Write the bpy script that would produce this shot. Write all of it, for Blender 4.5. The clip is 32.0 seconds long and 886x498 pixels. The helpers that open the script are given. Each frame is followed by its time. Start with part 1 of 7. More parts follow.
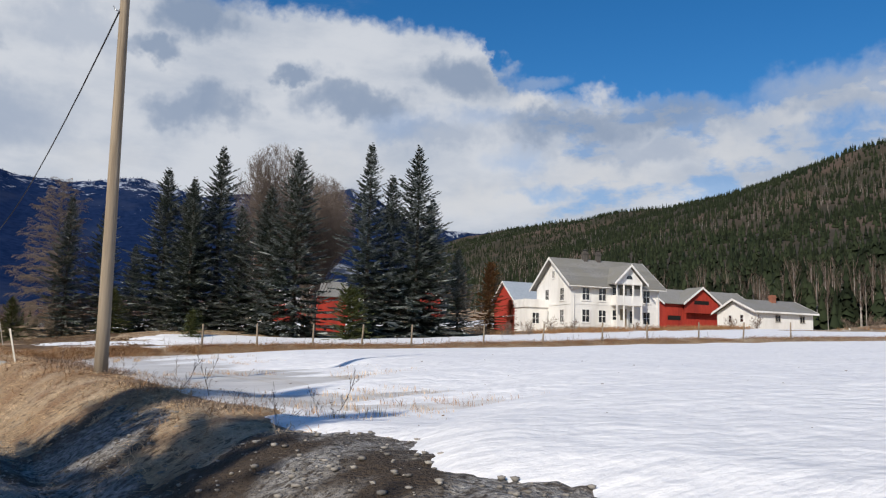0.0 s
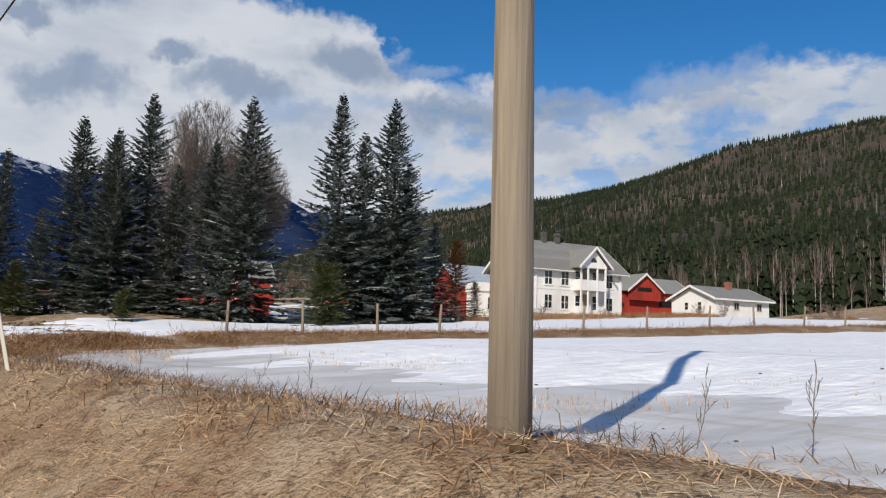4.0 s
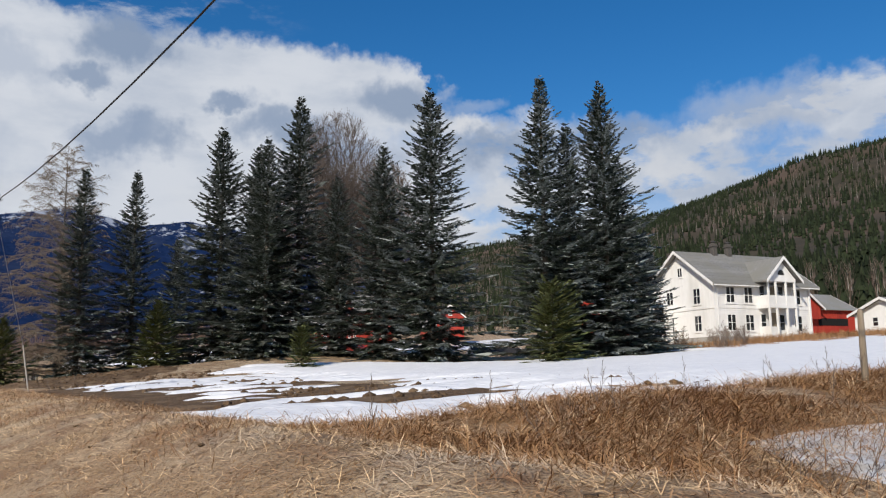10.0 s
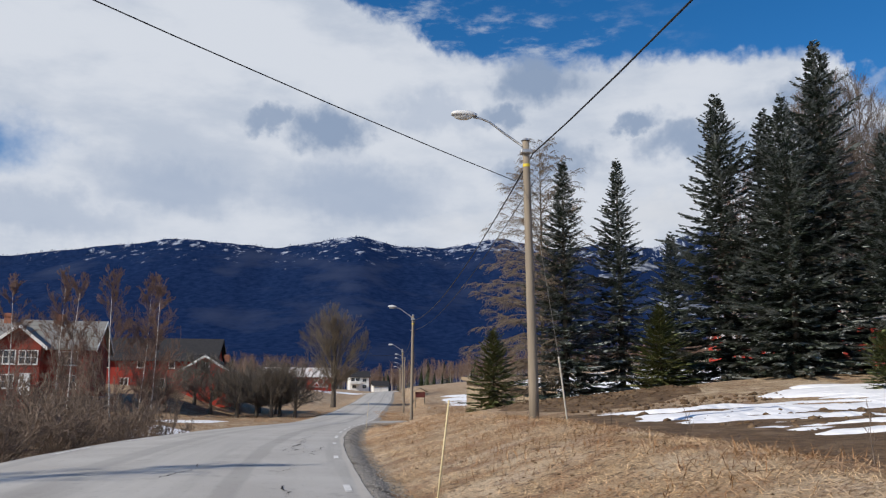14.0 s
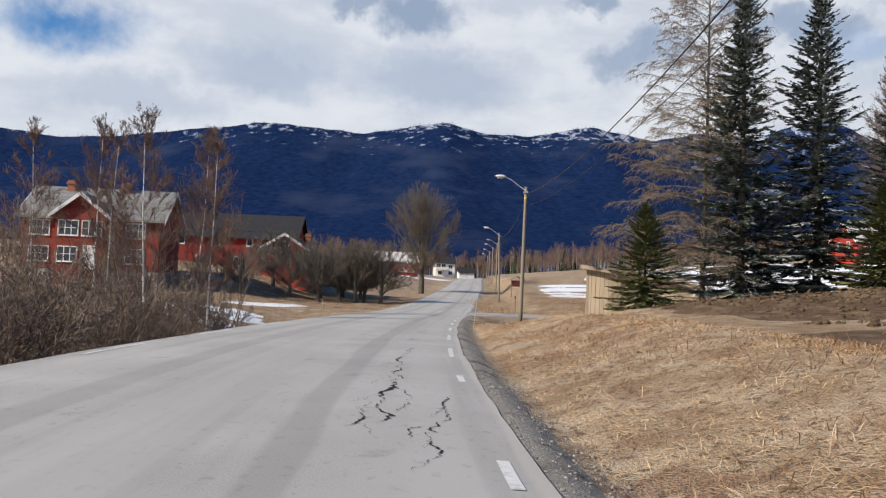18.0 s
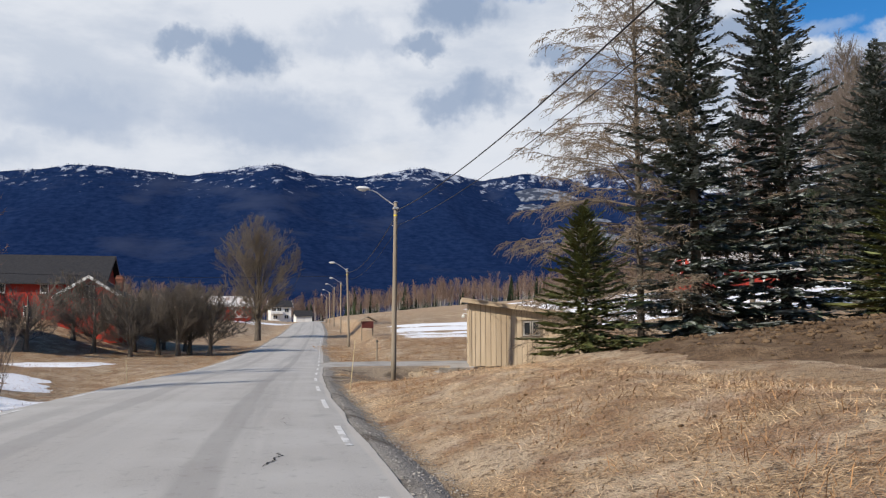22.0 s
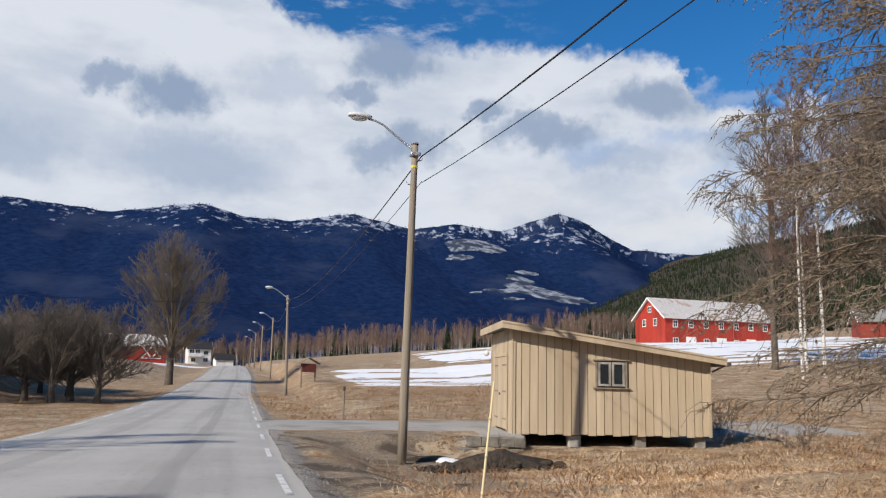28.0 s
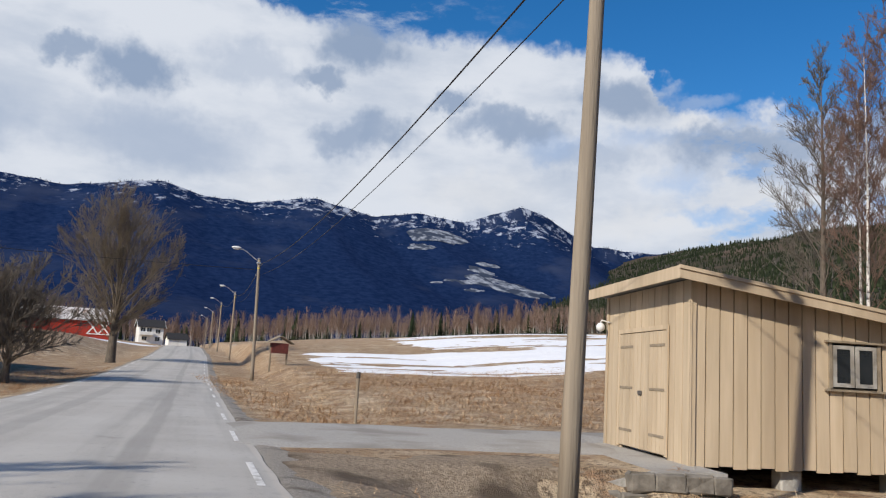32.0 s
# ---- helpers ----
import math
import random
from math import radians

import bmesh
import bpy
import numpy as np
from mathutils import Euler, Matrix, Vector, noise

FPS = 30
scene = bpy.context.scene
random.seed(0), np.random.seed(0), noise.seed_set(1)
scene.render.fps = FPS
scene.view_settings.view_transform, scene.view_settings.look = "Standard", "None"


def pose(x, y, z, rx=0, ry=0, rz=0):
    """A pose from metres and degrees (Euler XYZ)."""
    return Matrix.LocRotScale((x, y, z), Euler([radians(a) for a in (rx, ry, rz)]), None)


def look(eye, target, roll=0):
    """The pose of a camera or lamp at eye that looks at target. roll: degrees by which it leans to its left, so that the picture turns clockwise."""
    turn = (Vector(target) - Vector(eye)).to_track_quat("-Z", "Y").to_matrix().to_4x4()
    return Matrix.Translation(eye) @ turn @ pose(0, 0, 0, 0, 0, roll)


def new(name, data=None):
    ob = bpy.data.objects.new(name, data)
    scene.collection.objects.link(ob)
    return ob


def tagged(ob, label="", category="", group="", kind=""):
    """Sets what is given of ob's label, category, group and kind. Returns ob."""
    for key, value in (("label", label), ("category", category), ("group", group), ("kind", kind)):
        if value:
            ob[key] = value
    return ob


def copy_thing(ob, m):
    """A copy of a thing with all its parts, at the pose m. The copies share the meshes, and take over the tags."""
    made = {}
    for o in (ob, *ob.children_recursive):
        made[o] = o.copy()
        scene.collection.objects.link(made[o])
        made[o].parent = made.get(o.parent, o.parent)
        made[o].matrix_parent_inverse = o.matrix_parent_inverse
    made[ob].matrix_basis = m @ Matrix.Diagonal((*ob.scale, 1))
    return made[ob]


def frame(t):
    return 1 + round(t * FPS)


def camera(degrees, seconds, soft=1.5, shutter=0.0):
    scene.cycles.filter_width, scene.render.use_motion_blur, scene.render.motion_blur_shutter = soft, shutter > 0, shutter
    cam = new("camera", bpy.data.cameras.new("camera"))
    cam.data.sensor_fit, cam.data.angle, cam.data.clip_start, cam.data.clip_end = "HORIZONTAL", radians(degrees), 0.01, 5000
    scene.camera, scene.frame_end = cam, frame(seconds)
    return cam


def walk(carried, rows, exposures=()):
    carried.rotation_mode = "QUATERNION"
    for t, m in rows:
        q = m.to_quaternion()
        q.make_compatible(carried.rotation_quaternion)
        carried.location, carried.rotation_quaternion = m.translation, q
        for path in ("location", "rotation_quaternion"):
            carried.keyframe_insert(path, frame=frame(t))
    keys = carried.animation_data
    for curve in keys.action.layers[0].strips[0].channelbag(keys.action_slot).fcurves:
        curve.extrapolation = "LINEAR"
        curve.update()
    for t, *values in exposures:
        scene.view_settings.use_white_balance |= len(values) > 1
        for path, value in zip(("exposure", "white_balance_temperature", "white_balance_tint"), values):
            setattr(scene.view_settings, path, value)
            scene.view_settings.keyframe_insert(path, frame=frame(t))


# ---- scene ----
cam = camera(56.3, 32.0, soft=1.2)
PATH = [
    (0, (0.491, -0.986, 1.453), (1.51, 0.716, 1.707), 1.6),
    (0.5, (0.336, 0.756, 1.445), (1.395, 2.436, 1.685), 0.7),
    (1, (0.206, 2.493, 1.441), (1.325, 4.135, 1.661), 0.7),
    (1.5, (0.128, 4.233, 1.444), (1.281, 5.852, 1.662), 1.5),
    (2, (0.086, 5.933, 1.451), (1.263, 7.534, 1.672), 2.5),
    (2.5, (0.082, 7.544, 1.443), (1.294, 9.119, 1.669), 2.6),
    (3, (0.099, 9.038, 1.429), (1.329, 10.598, 1.66), 1.9),
    (3.5, (0.058, 10.351, 1.39), (1.295, 11.905, 1.624), 1.7),
    (5.5, (-0.229, 15.298, 1.513), (1.041, 16.828, 1.729), 2.1),
    (6, (-0.302, 16.518, 1.517), (0.968, 18.048, 1.73), 2.2),
    (6.5, (-0.339, 17.818, 1.513), (0.937, 19.347, 1.705), 2.4),
    (7, (-0.419, 19.15, 1.518), (0.859, 20.68, 1.676), 2.4),
    (7.5, (-0.536, 20.398, 1.509), (0.744, 21.929, 1.645), 2.8),
    (8, (-0.631, 21.607, 1.499), (0.646, 23.14, 1.636), 4.1),
    (8.5, (-0.834, 22.796, 1.502), (0.448, 24.325, 1.644), 5.9),
    (9, (-1.02, 24.005, 1.52), (0.283, 25.514, 1.678), 3.8),
    (9.5, (-1.016, 25.309, 1.55), (0.251, 26.835, 1.808), 1.5),
    (10, (-1.059, 26.699, 1.602), (0.074, 28.318, 1.913), -0.7),
    (10.5, (-1.208, 28.102, 1.675), (-0.224, 29.811, 2.007), -0.3),
    (11, (-1.39, 29.462, 1.728), (-0.603, 31.27, 2.06), -1.3),
    (11.5, (-1.515, 30.821, 1.778), (-0.973, 32.716, 2.12), -1.1),
    (12, (-1.582, 32.184, 1.798), (-1.122, 34.096, 2.161), -0.5),
    (12.5, (-1.68, 33.499, 1.804), (-1.288, 35.427, 2.167), -0.1),
    (13, (-1.798, 34.852, 1.816), (-1.467, 36.79, 2.181), 0.1),
    (13.5, (-1.896, 36.254, 1.841), (-1.632, 38.203, 2.202), -0.3),
    (14, (-1.953, 37.654, 1.837), (-1.732, 39.609, 2.196), 0.3),
    (14.5, (-2.034, 39.037, 1.824), (-1.837, 40.995, 2.179), 2.9),
    (15, (-2.149, 40.39, 1.809), (-1.998, 42.356, 2.141), 3.9),
    (15.5, (-2.206, 41.711, 1.808), (-2.17, 43.687, 2.113), -0.9),
    (17.5, (-2.593, 47.286, 1.964), (-2.585, 49.285, 2.049), 1.6),
    (18, (-2.682, 48.672, 1.935), (-2.656, 50.67, 2.023), 2.3),
    (18.5, (-2.747, 49.972, 1.919), (-2.675, 51.969, 2.007), 4.7),
    (19, (-2.786, 51.253, 1.927), (-2.68, 53.248, 2.012), 4.2),
    (19.5, (-2.911, 52.524, 1.911), (-2.788, 54.518, 1.999), 0.8),
    (20, (-3.067, 53.778, 1.906), (-2.956, 55.775, 1.938), 1.8),
    (20.5, (-3.074, 55.005, 1.933), (-2.961, 57.002, 1.977), 1.0),
    (21, (-3.06, 56.26, 1.95), (-2.865, 58.25, 2.003), 0.0),
    (21.5, (-3.106, 57.624, 1.963), (-2.769, 59.594, 2.046), -1.9),
    (22, (-3.16, 58.886, 1.96), (-2.742, 60.832, 2.154), -0.2),
    (22.5, (-3.159, 60.106, 1.944), (-2.746, 62.051, 2.154), -0.8),
    (23, (-3.05, 61.354, 1.874), (-2.633, 63.297, 2.099), -0.3),
    (23.5, (-2.947, 62.686, 1.881), (-2.474, 64.61, 2.155), 1.5),
    (24, (-2.815, 64.027, 1.886), (-2.265, 65.918, 2.238), 3.3),
    (24.5, (-2.85, 65.413, 1.817), (-2.257, 67.292, 2.166), 3.8),
    (25, (-2.891, 66.763, 1.794), (-2.29, 68.638, 2.142), 3.8),
    (25.5, (-2.904, 68.128, 1.82), (-2.317, 70.008, 2.171), 2.9),
    (26, (-2.935, 69.529, 1.782), (-2.357, 71.413, 2.127), 2.9),
    (26.5, (-2.943, 70.963, 1.781), (-2.373, 72.85, 2.119), 2.4),
    (28.5, (-2.804, 76.808, 1.675), (-2.217, 78.696, 1.977), 1.2),
    (29, (-2.784, 78.27, 1.673), (-2.171, 80.15, 1.974), 2.7),
    (29.5, (-2.707, 79.769, 1.678), (-2.082, 81.644, 1.982), 2.7),
    (30, (-2.628, 81.228, 1.646), (-1.997, 83.101, 1.951), 2.9),
    (30.5, (-2.55, 82.643, 1.65), (-1.892, 84.507, 1.955), 3.1),
    (31, (-2.49, 84.126, 1.6), (-1.826, 85.988, 1.904), 3.3),
    (31.5, (-2.40, 85.596, 1.522), (-1.734, 87.457, 1.829), 3.6),
    (32, (-2.26, 87.045, 1.488), (-1.585, 88.904, 1.782), 3.3),
]
EXPOSURE = [(0, -0.20, 6480, 10), (3, -0.18, 6480, 10), (8, -0.17, 6480, 10), (12, -0.14, 6380, 10), (15, -0.07, 6400, 10), (17.5, 0.05, 6550, 10), (20, 0.08, 6550, 10), (24, 0.03, 6450, 10), (32, 0.0, 6420, 10)]
walk(cam, [(t, look(eye, target, roll)) for t, eye, target, roll in PATH], EXPOSURE)

# ---- light ----
SUN_AZ = math.atan2(-0.877, -0.48)      # towards the sun, from +y clockwise
SUN_EL = radians(33.5)
world = bpy.data.worlds.new("sky_world")
scene.world = world
world.use_nodes = True


def build_sky():
    nt = world.node_tree
    nt.nodes.clear()
    N, L = nt.nodes.new, nt.links.new

    def mth(op, a, b=None, clamp=False):
        n = N("ShaderNodeMath")
        n.operation, n.use_clamp = op, clamp
        for i, s in enumerate((a, b)):
            if s is None:
                continue
            if isinstance(s, (int, float)):
                n.inputs[i].default_value = s
            else:
                L(s, n.inputs[i])
        return n.outputs[0]

    sky = N("ShaderNodeTexSky")
    sky.sky_type, sky.sun_disc = "NISHITA", False
    sky.sun_elevation, sky.sun_rotation = SUN_EL, SUN_AZ
    sky.air_density, sky.dust_density, sky.ozone_density = 1.0, 0.0, 6.0
    geo = N("ShaderNodeTexCoord")
    sep = N("ShaderNodeSeparateXYZ")
    L(geo.outputs["Generated"], sep.inputs[0])
    # azimuth and elevation in degrees
    az = mth("MULTIPLY", mth("ARCTAN2", sep.outputs[0], sep.outputs[1]), 57.2958)
    el = mth("MULTIPLY", mth("ARCSINE", sep.outputs[2]), 57.2958)
    dome = N("ShaderNodeCombineXYZ")
    L(az, dome.inputs[0]), L(el, dome.inputs[1])

    def vec(op, a, *b):
        n = N("ShaderNodeVectorMath")
        n.operation = op
        L(a, n.inputs[0])
        for k, q in enumerate(b):
            if isinstance(q, tuple):
                n.inputs[k + 1].default_value = q
            else:
                L(q, n.inputs[k + 1])
        return n

    def noise_at(scale, detail, rough, stretch=(1, 1, 1), off=(0, 0, 0), colour=False):
        n = N("ShaderNodeTexNoise")
        n.inputs["Scale"].default_value, n.inputs["Detail"].default_value = scale, detail
        n.inputs["Roughness"].default_value = rough
        L(vec("MULTIPLY_ADD", dome.outputs[0], stretch, off).outputs[0], n.inputs["Vector"])
        return n.outputs["Color" if colour else "Fac"]

    def ramp(s, lo, hi):
        n = N("ShaderNodeMapRange")
        n.interpolation_type = "SMOOTHSTEP"
        n.inputs["From Min"].default_value, n.inputs["From Max"].default_value = lo, hi
        L(s, n.inputs["Value"])
        return n.outputs["Result"]

    def warped(a1, a2, a3):
        """The dome's coordinates, stirred at three sizes."""
        p = dome.outputs[0]
        for amp, scale, off in ((a1, 0.20, (3, 1, 0)), (a2, 0.62, (8, 5, 0)), (a3, 2.1, (1, 9, 0))):
            c = vec("SUBTRACT", noise_at(scale, 3, 0.55, off=off, colour=True), (0.5, 0.5, 0.5)).outputs[0]
            p = vec("MULTIPLY_ADD", c, (amp * 1.5, amp, 0), p).outputs[0]
        return p

    curly, calm = warped(3.0, 2.2, 0.7), warped(1.5, 1.5, 0.7)

    def puffs(blobs, lo, hi, src):
        """Clouds as ragged ovals: azimuth, elevation, half width, half height, density."""
        total = None
        for a, e, hw, hh, dens in blobs:
            q = vec("MULTIPLY_ADD", src, (1 / hw, 1 / hh, 0), (-a / hw, -e / hh, 0)).outputs[0]
            m = mth("MULTIPLY", ramp(vec("LENGTH", q).outputs["Value"], hi, lo), dens)
            total = m if total is None else mth("MAXIMUM", total, m)
        return total

    # the high veil: its upper rim runs across the north and sinks towards the east
    rim = N("ShaderNodeValToRGB")
    rim.color_ramp.interpolation = "EASE"
    stops = ((-60, 20), (-34, 26), (-27, 29), (-20, 31), (-12, 31), (-4, 28.6), (2, 25.8), (8, 23.6), (14, 22.9), (24, 22.7), (33, 21.6), (35.6, 18.4), (40, 17.4), (46, 17.2), (51, 16.4), (56, 17.6), (62, 19.0), (75, 16))
    for k, (a, e) in enumerate(stops):
        pt = rim.color_ramp.elements[k] if k < 2 else rim.color_ramp.elements.new((a + 60) / 140)
        pt.position, pt.color = (a + 60) / 140, (e / 40, e / 40, e / 40, 1)
    cs = N("ShaderNodeSeparateXYZ")
    L(calm, cs.inputs[0])
    L(mth("DIVIDE", mth("ADD", cs.outputs[0], 60), 140), rim.inputs["Fac"])
    depth = mth("SUBTRACT", mth("MULTIPLY", rim.outputs["Color"], 40), cs.outputs[1])
    cover = ramp(depth, -0.45, 0.75)
    streak = ramp(noise_at(0.5, 7, 0.62, (0.55, 1.5, 1), (4, 2, 0)), 0.47, 0.74)
    feather = mth("MULTIPLY", mth("MULTIPLY", streak, ramp(depth, -5.5, -0.2)), mth("MULTIPLY", ramp(az, 27, 13), 0.75))
    cover = mth("MAXIMUM", cover, feather)
    # the eastern cumulus bank is broken: blue shows through
    broken = mth("MULTIPLY", ramp(noise_at(0.34, 6, 0.58, (0.6, 1.2, 1), (7, 3, 0)), 0.50, 0.36), mth("MULTIPLY", ramp(az, 34, 40), 0.55))
    gaps = puffs(((37.8, 11.3, 3.0, 0.7, 0.5), (57.5, 15.0, 3.0, 1.0, 0.8), (36.2, 13.6, 2.6, 1.2, 0.35), (-24.5, 15.6, 5.5, 2.2, 0.95), (33.0, 16.3, 3.4, 0.8, 0.3), (27.5, 15.6, 3.0, 1.2, 0.3)), 0.0, 1.3, curly)
    cover = mth("MULTIPLY", cover, mth("SUBTRACT", 1, mth("MAXIMUM", broken, gaps)))
    bright = puffs(((36.6, 17.2, 1.5, 0.8, 0.9), (42.0, 17.2, 1.7, 0.9, 0.9), (50.6, 13.9, 3.0, 1.3, 0.9), (41.5, 12.4, 5.0, 1.3, 0.95), (33.0, 10.6, 6.0, 1.5, 0.9), (54.5, 15.9, 2.6, 0.7, 0.8), (22, 12.3, 6, 1.6, 0.8), (34.4, 19.6, 1.6, 0.7, 0.6), (60, 17, 3, 0.8, 0.7), (8, 12, 4, 1.0, 0.5)), 0.1, 1.2, curly)
    broad = puffs(((0.0, 14.2, 7.5, 2.3, 0.9), (-12, 14.0, 6.0, 2.2, 0.85), (-20, 11.5, 7, 1.6, 0.7), (13.0, 15.6, 3.4, 1.6, 0.8), (24.0, 16.6, 5.0, 1.3, 0.85), (39.5, 15.4, 6.5, 1.5, 0.95), (47.5, 16.0, 5.0, 1.4, 0.9), (57.5, 16.9, 6.0, 2.2, 0.95), (30.0, 15.0, 4.0, 1.2, 0.8), (53, 12.5, 7, 0.9, 0.5), (68, 15, 8, 2.4, 0.6), (20.5, 18.6, 2.4, 0.8, 0.7), (37, 18.4, 3.0, 0.8, 0.5), (44, 14.2, 7, 1.0, 0.7), (60, 14, 6, 1.6, 0.6), (5.9, 19.8, 4.0, 1.6, 0.6), (12.1, 15.4, 3.6, 1.2, 0.7)), 0.30, 1.25, curly)
    dark = puffs(((-1.8, 18.1, 3.0, 1.8, 1), (-5.6, 18.7, 2.4, 0.8, 0.85), (13.6, 21.7, 3.4, 1.7, 1), (10.6, 19.7, 2.6, 0.9, 0.9), (15.0, 16.0, 2.8, 1.4, 0.75), (31.8, 18.9, 3.8, 1.5, 0.9), (19.9, 18.4, 2.0, 0.7, 0.85), (24.0, 17.0, 4.2, 1.2, 0.75), (39.5, 15.9, 5.6, 1.2, 0.7), (46.0, 16.3, 4.4, 1.1, 0.65), (12.1, 15.6, 2.8, 1.1, 0.6)), 0.40, 1.25, curly)
    cover = mth("MAXIMUM", mth("MAXIMUM", cover, mth("MULTIPLY", dark, 0.96)), mth("MAXIMUM", mth("MULTIPLY", broad, 0.8), mth("MULTIPLY", bright, 0.9)))
    fine = ramp(noise_at(0.16, 6, 0.55, (0.6, 1.5, 1), (0.3, 5.2, 2.0)), 0.34, 0.60)

    def blend(f, a, b):
        n = N("ShaderNodeMix")
        n.data_type = "RGBA"
        L(f, n.inputs["Factor"])
        for key, q in (("A", a), ("B", b)):
            if isinstance(q, tuple):
                n.inputs[key].default_value = q
            else:
                L(q, n.inputs[key])
        return n.outputs["Result"]

    body = blend(fine, (6.15, 6.8, 7.9, 1), (8.1, 8.5, 9.2, 1))
    body = blend(mth("MULTIPLY", broad, 0.9), body, (4.6, 5.45, 6.95, 1))
    body = blend(mth("MULTIPLY", bright, 0.6), body, (8.8, 8.85, 9.0, 1))
    body = blend(mth("MULTIPLY", dark, 0.95), body, (3.1, 4.05, 5.7, 1))
    mix = N("ShaderNodeMix")
    mix.data_type = "RGBA"
    sat = N("ShaderNodeHueSaturation")
    sat.inputs["Saturation"].default_value, sat.inputs["Value"].default_value = 1.24, 1.30
    L(sky.outputs["Color"], sat.inputs["Color"])
    L(cover, mix.inputs["Factor"]), L(sat.outputs["Color"], mix.inputs["A"]), L(body, mix.inputs["B"])
    bg, out = N("ShaderNodeBackground"), N("ShaderNodeOutputWorld")
    bg.inputs["Strength"].default_value = 0.088
    L(mix.outputs["Result"], bg.inputs["Color"])
    L(bg.outputs[0], out.inputs[0])


build_sky()
sun = new("sun", bpy.data.lights.new("sun", "SUN"))
sun.data.energy, sun.data.angle, sun.data.color = 5.0, radians(0.6), (1.0, 0.905, 0.77)
sun.matrix_world = look((0, 0, 60), (0.877 * 60, 0.48 * 60, 60 - 60 * math.tan(SUN_EL)))

# ---- materials ----
def rgb(c):
    return (*c, 1.0)


def mat(name, c1, c2, scale=2.0, rough=0.85, c3=None, scale3=0.3, cut3=(0.5, 0.62), bump=0.3, bump_scale=None, metal=0.0,
        stretch=(1, 1, 1), rand=0.0, island=0.0, spec=0.3, dist=0.02, detail=6, space="Object"):
    """A rough surface: two tones by fine noise, an optional third in larger patches, and relief."""
    m = bpy.data.materials.new(name)
    m.use_nodes = True
    nt = m.node_tree
    b = nt.nodes["Principled BSDF"]
    N, L = nt.nodes.new, nt.links.new
    b.inputs["Metallic"].default_value, b.inputs["Specular IOR Level"].default_value = metal, spec
    tc, mp = N("ShaderNodeTexCoord"), N("ShaderNodeMapping")
    L(tc.outputs[space], mp.inputs["Vector"])
    mp.inputs["Scale"].default_value = stretch
    n1 = N("ShaderNodeTexNoise")
    n1.inputs["Scale"].default_value, n1.inputs["Detail"].default_value, n1.inputs["Roughness"].default_value = scale, detail, 0.62
    L(mp.outputs[0], n1.inputs["Vector"])
    r1 = N("ShaderNodeMapRange")
    r1.inputs["From Min"].default_value, r1.inputs["From Max"].default_value = 0.32, 0.68
    L(n1.outputs["Fac"], r1.inputs["Value"])
    mix = N("ShaderNodeMix")
    mix.data_type = "RGBA"
    mix.inputs["A"].default_value, mix.inputs["B"].default_value = rgb(c1), rgb(c2)
    L(r1.outputs["Result"], mix.inputs["Factor"])
    col = mix.outputs["Result"]
    if c3:
        n3, r3, m3 = N("ShaderNodeTexNoise"), N("ShaderNodeMapRange"), N("ShaderNodeMix")
        n3.inputs["Scale"].default_value, n3.inputs["Detail"].default_value = scale3, 5
        L(mp.outputs[0], n3.inputs["Vector"])
        r3.inputs["From Min"].default_value, r3.inputs["From Max"].default_value = cut3
        L(n3.outputs["Fac"], r3.inputs["Value"])
        m3.data_type = "RGBA"
        L(r3.outputs["Result"], m3.inputs["Factor"]), L(col, m3.inputs["A"])
        m3.inputs["B"].default_value = rgb(c3)
        col = m3.outputs["Result"]
    for amount, node, socket in ((rand, "ShaderNodeObjectInfo", "Random"), (island, "ShaderNodeNewGeometry", "Random Per Island")):
        if amount:
            oi, rr, hs = N(node), N("ShaderNodeMapRange"), N("ShaderNodeHueSaturation")
            rr.inputs["To Min"].default_value, rr.inputs["To Max"].default_value = 1 - amount, 1 + amount
            L(oi.outputs[socket], rr.inputs["Value"]), L(rr.outputs["Result"], hs.inputs["Value"]), L(col, hs.inputs["Color"])
            col = hs.outputs["Color"]
    L(col, b.inputs["Base Color"])
    rg = N("ShaderNodeMapRange")
    rg.inputs["To Min"].default_value, rg.inputs["To Max"].default_value = max(0.02, rough - 0.1), min(1, rough + 0.1)
    L(n1.outputs["Fac"], rg.inputs["Value"]), L(rg.outputs["Result"], b.inputs["Roughness"])
    if bump:
        bp, nb = N("ShaderNodeBump"), N("ShaderNodeTexNoise")
        nb.inputs["Scale"].default_value, nb.inputs["Detail"].default_value = bump_scale or scale * 3, 6
        L(mp.outputs[0], nb.inputs["Vector"]), L(nb.outputs["Fac"], bp.inputs["Height"])
        bp.inputs["Strength"].default_value, bp.inputs["Distance"].default_value = bump, dist
        L(bp.outputs[0], b.inputs["Normal"])
    return m


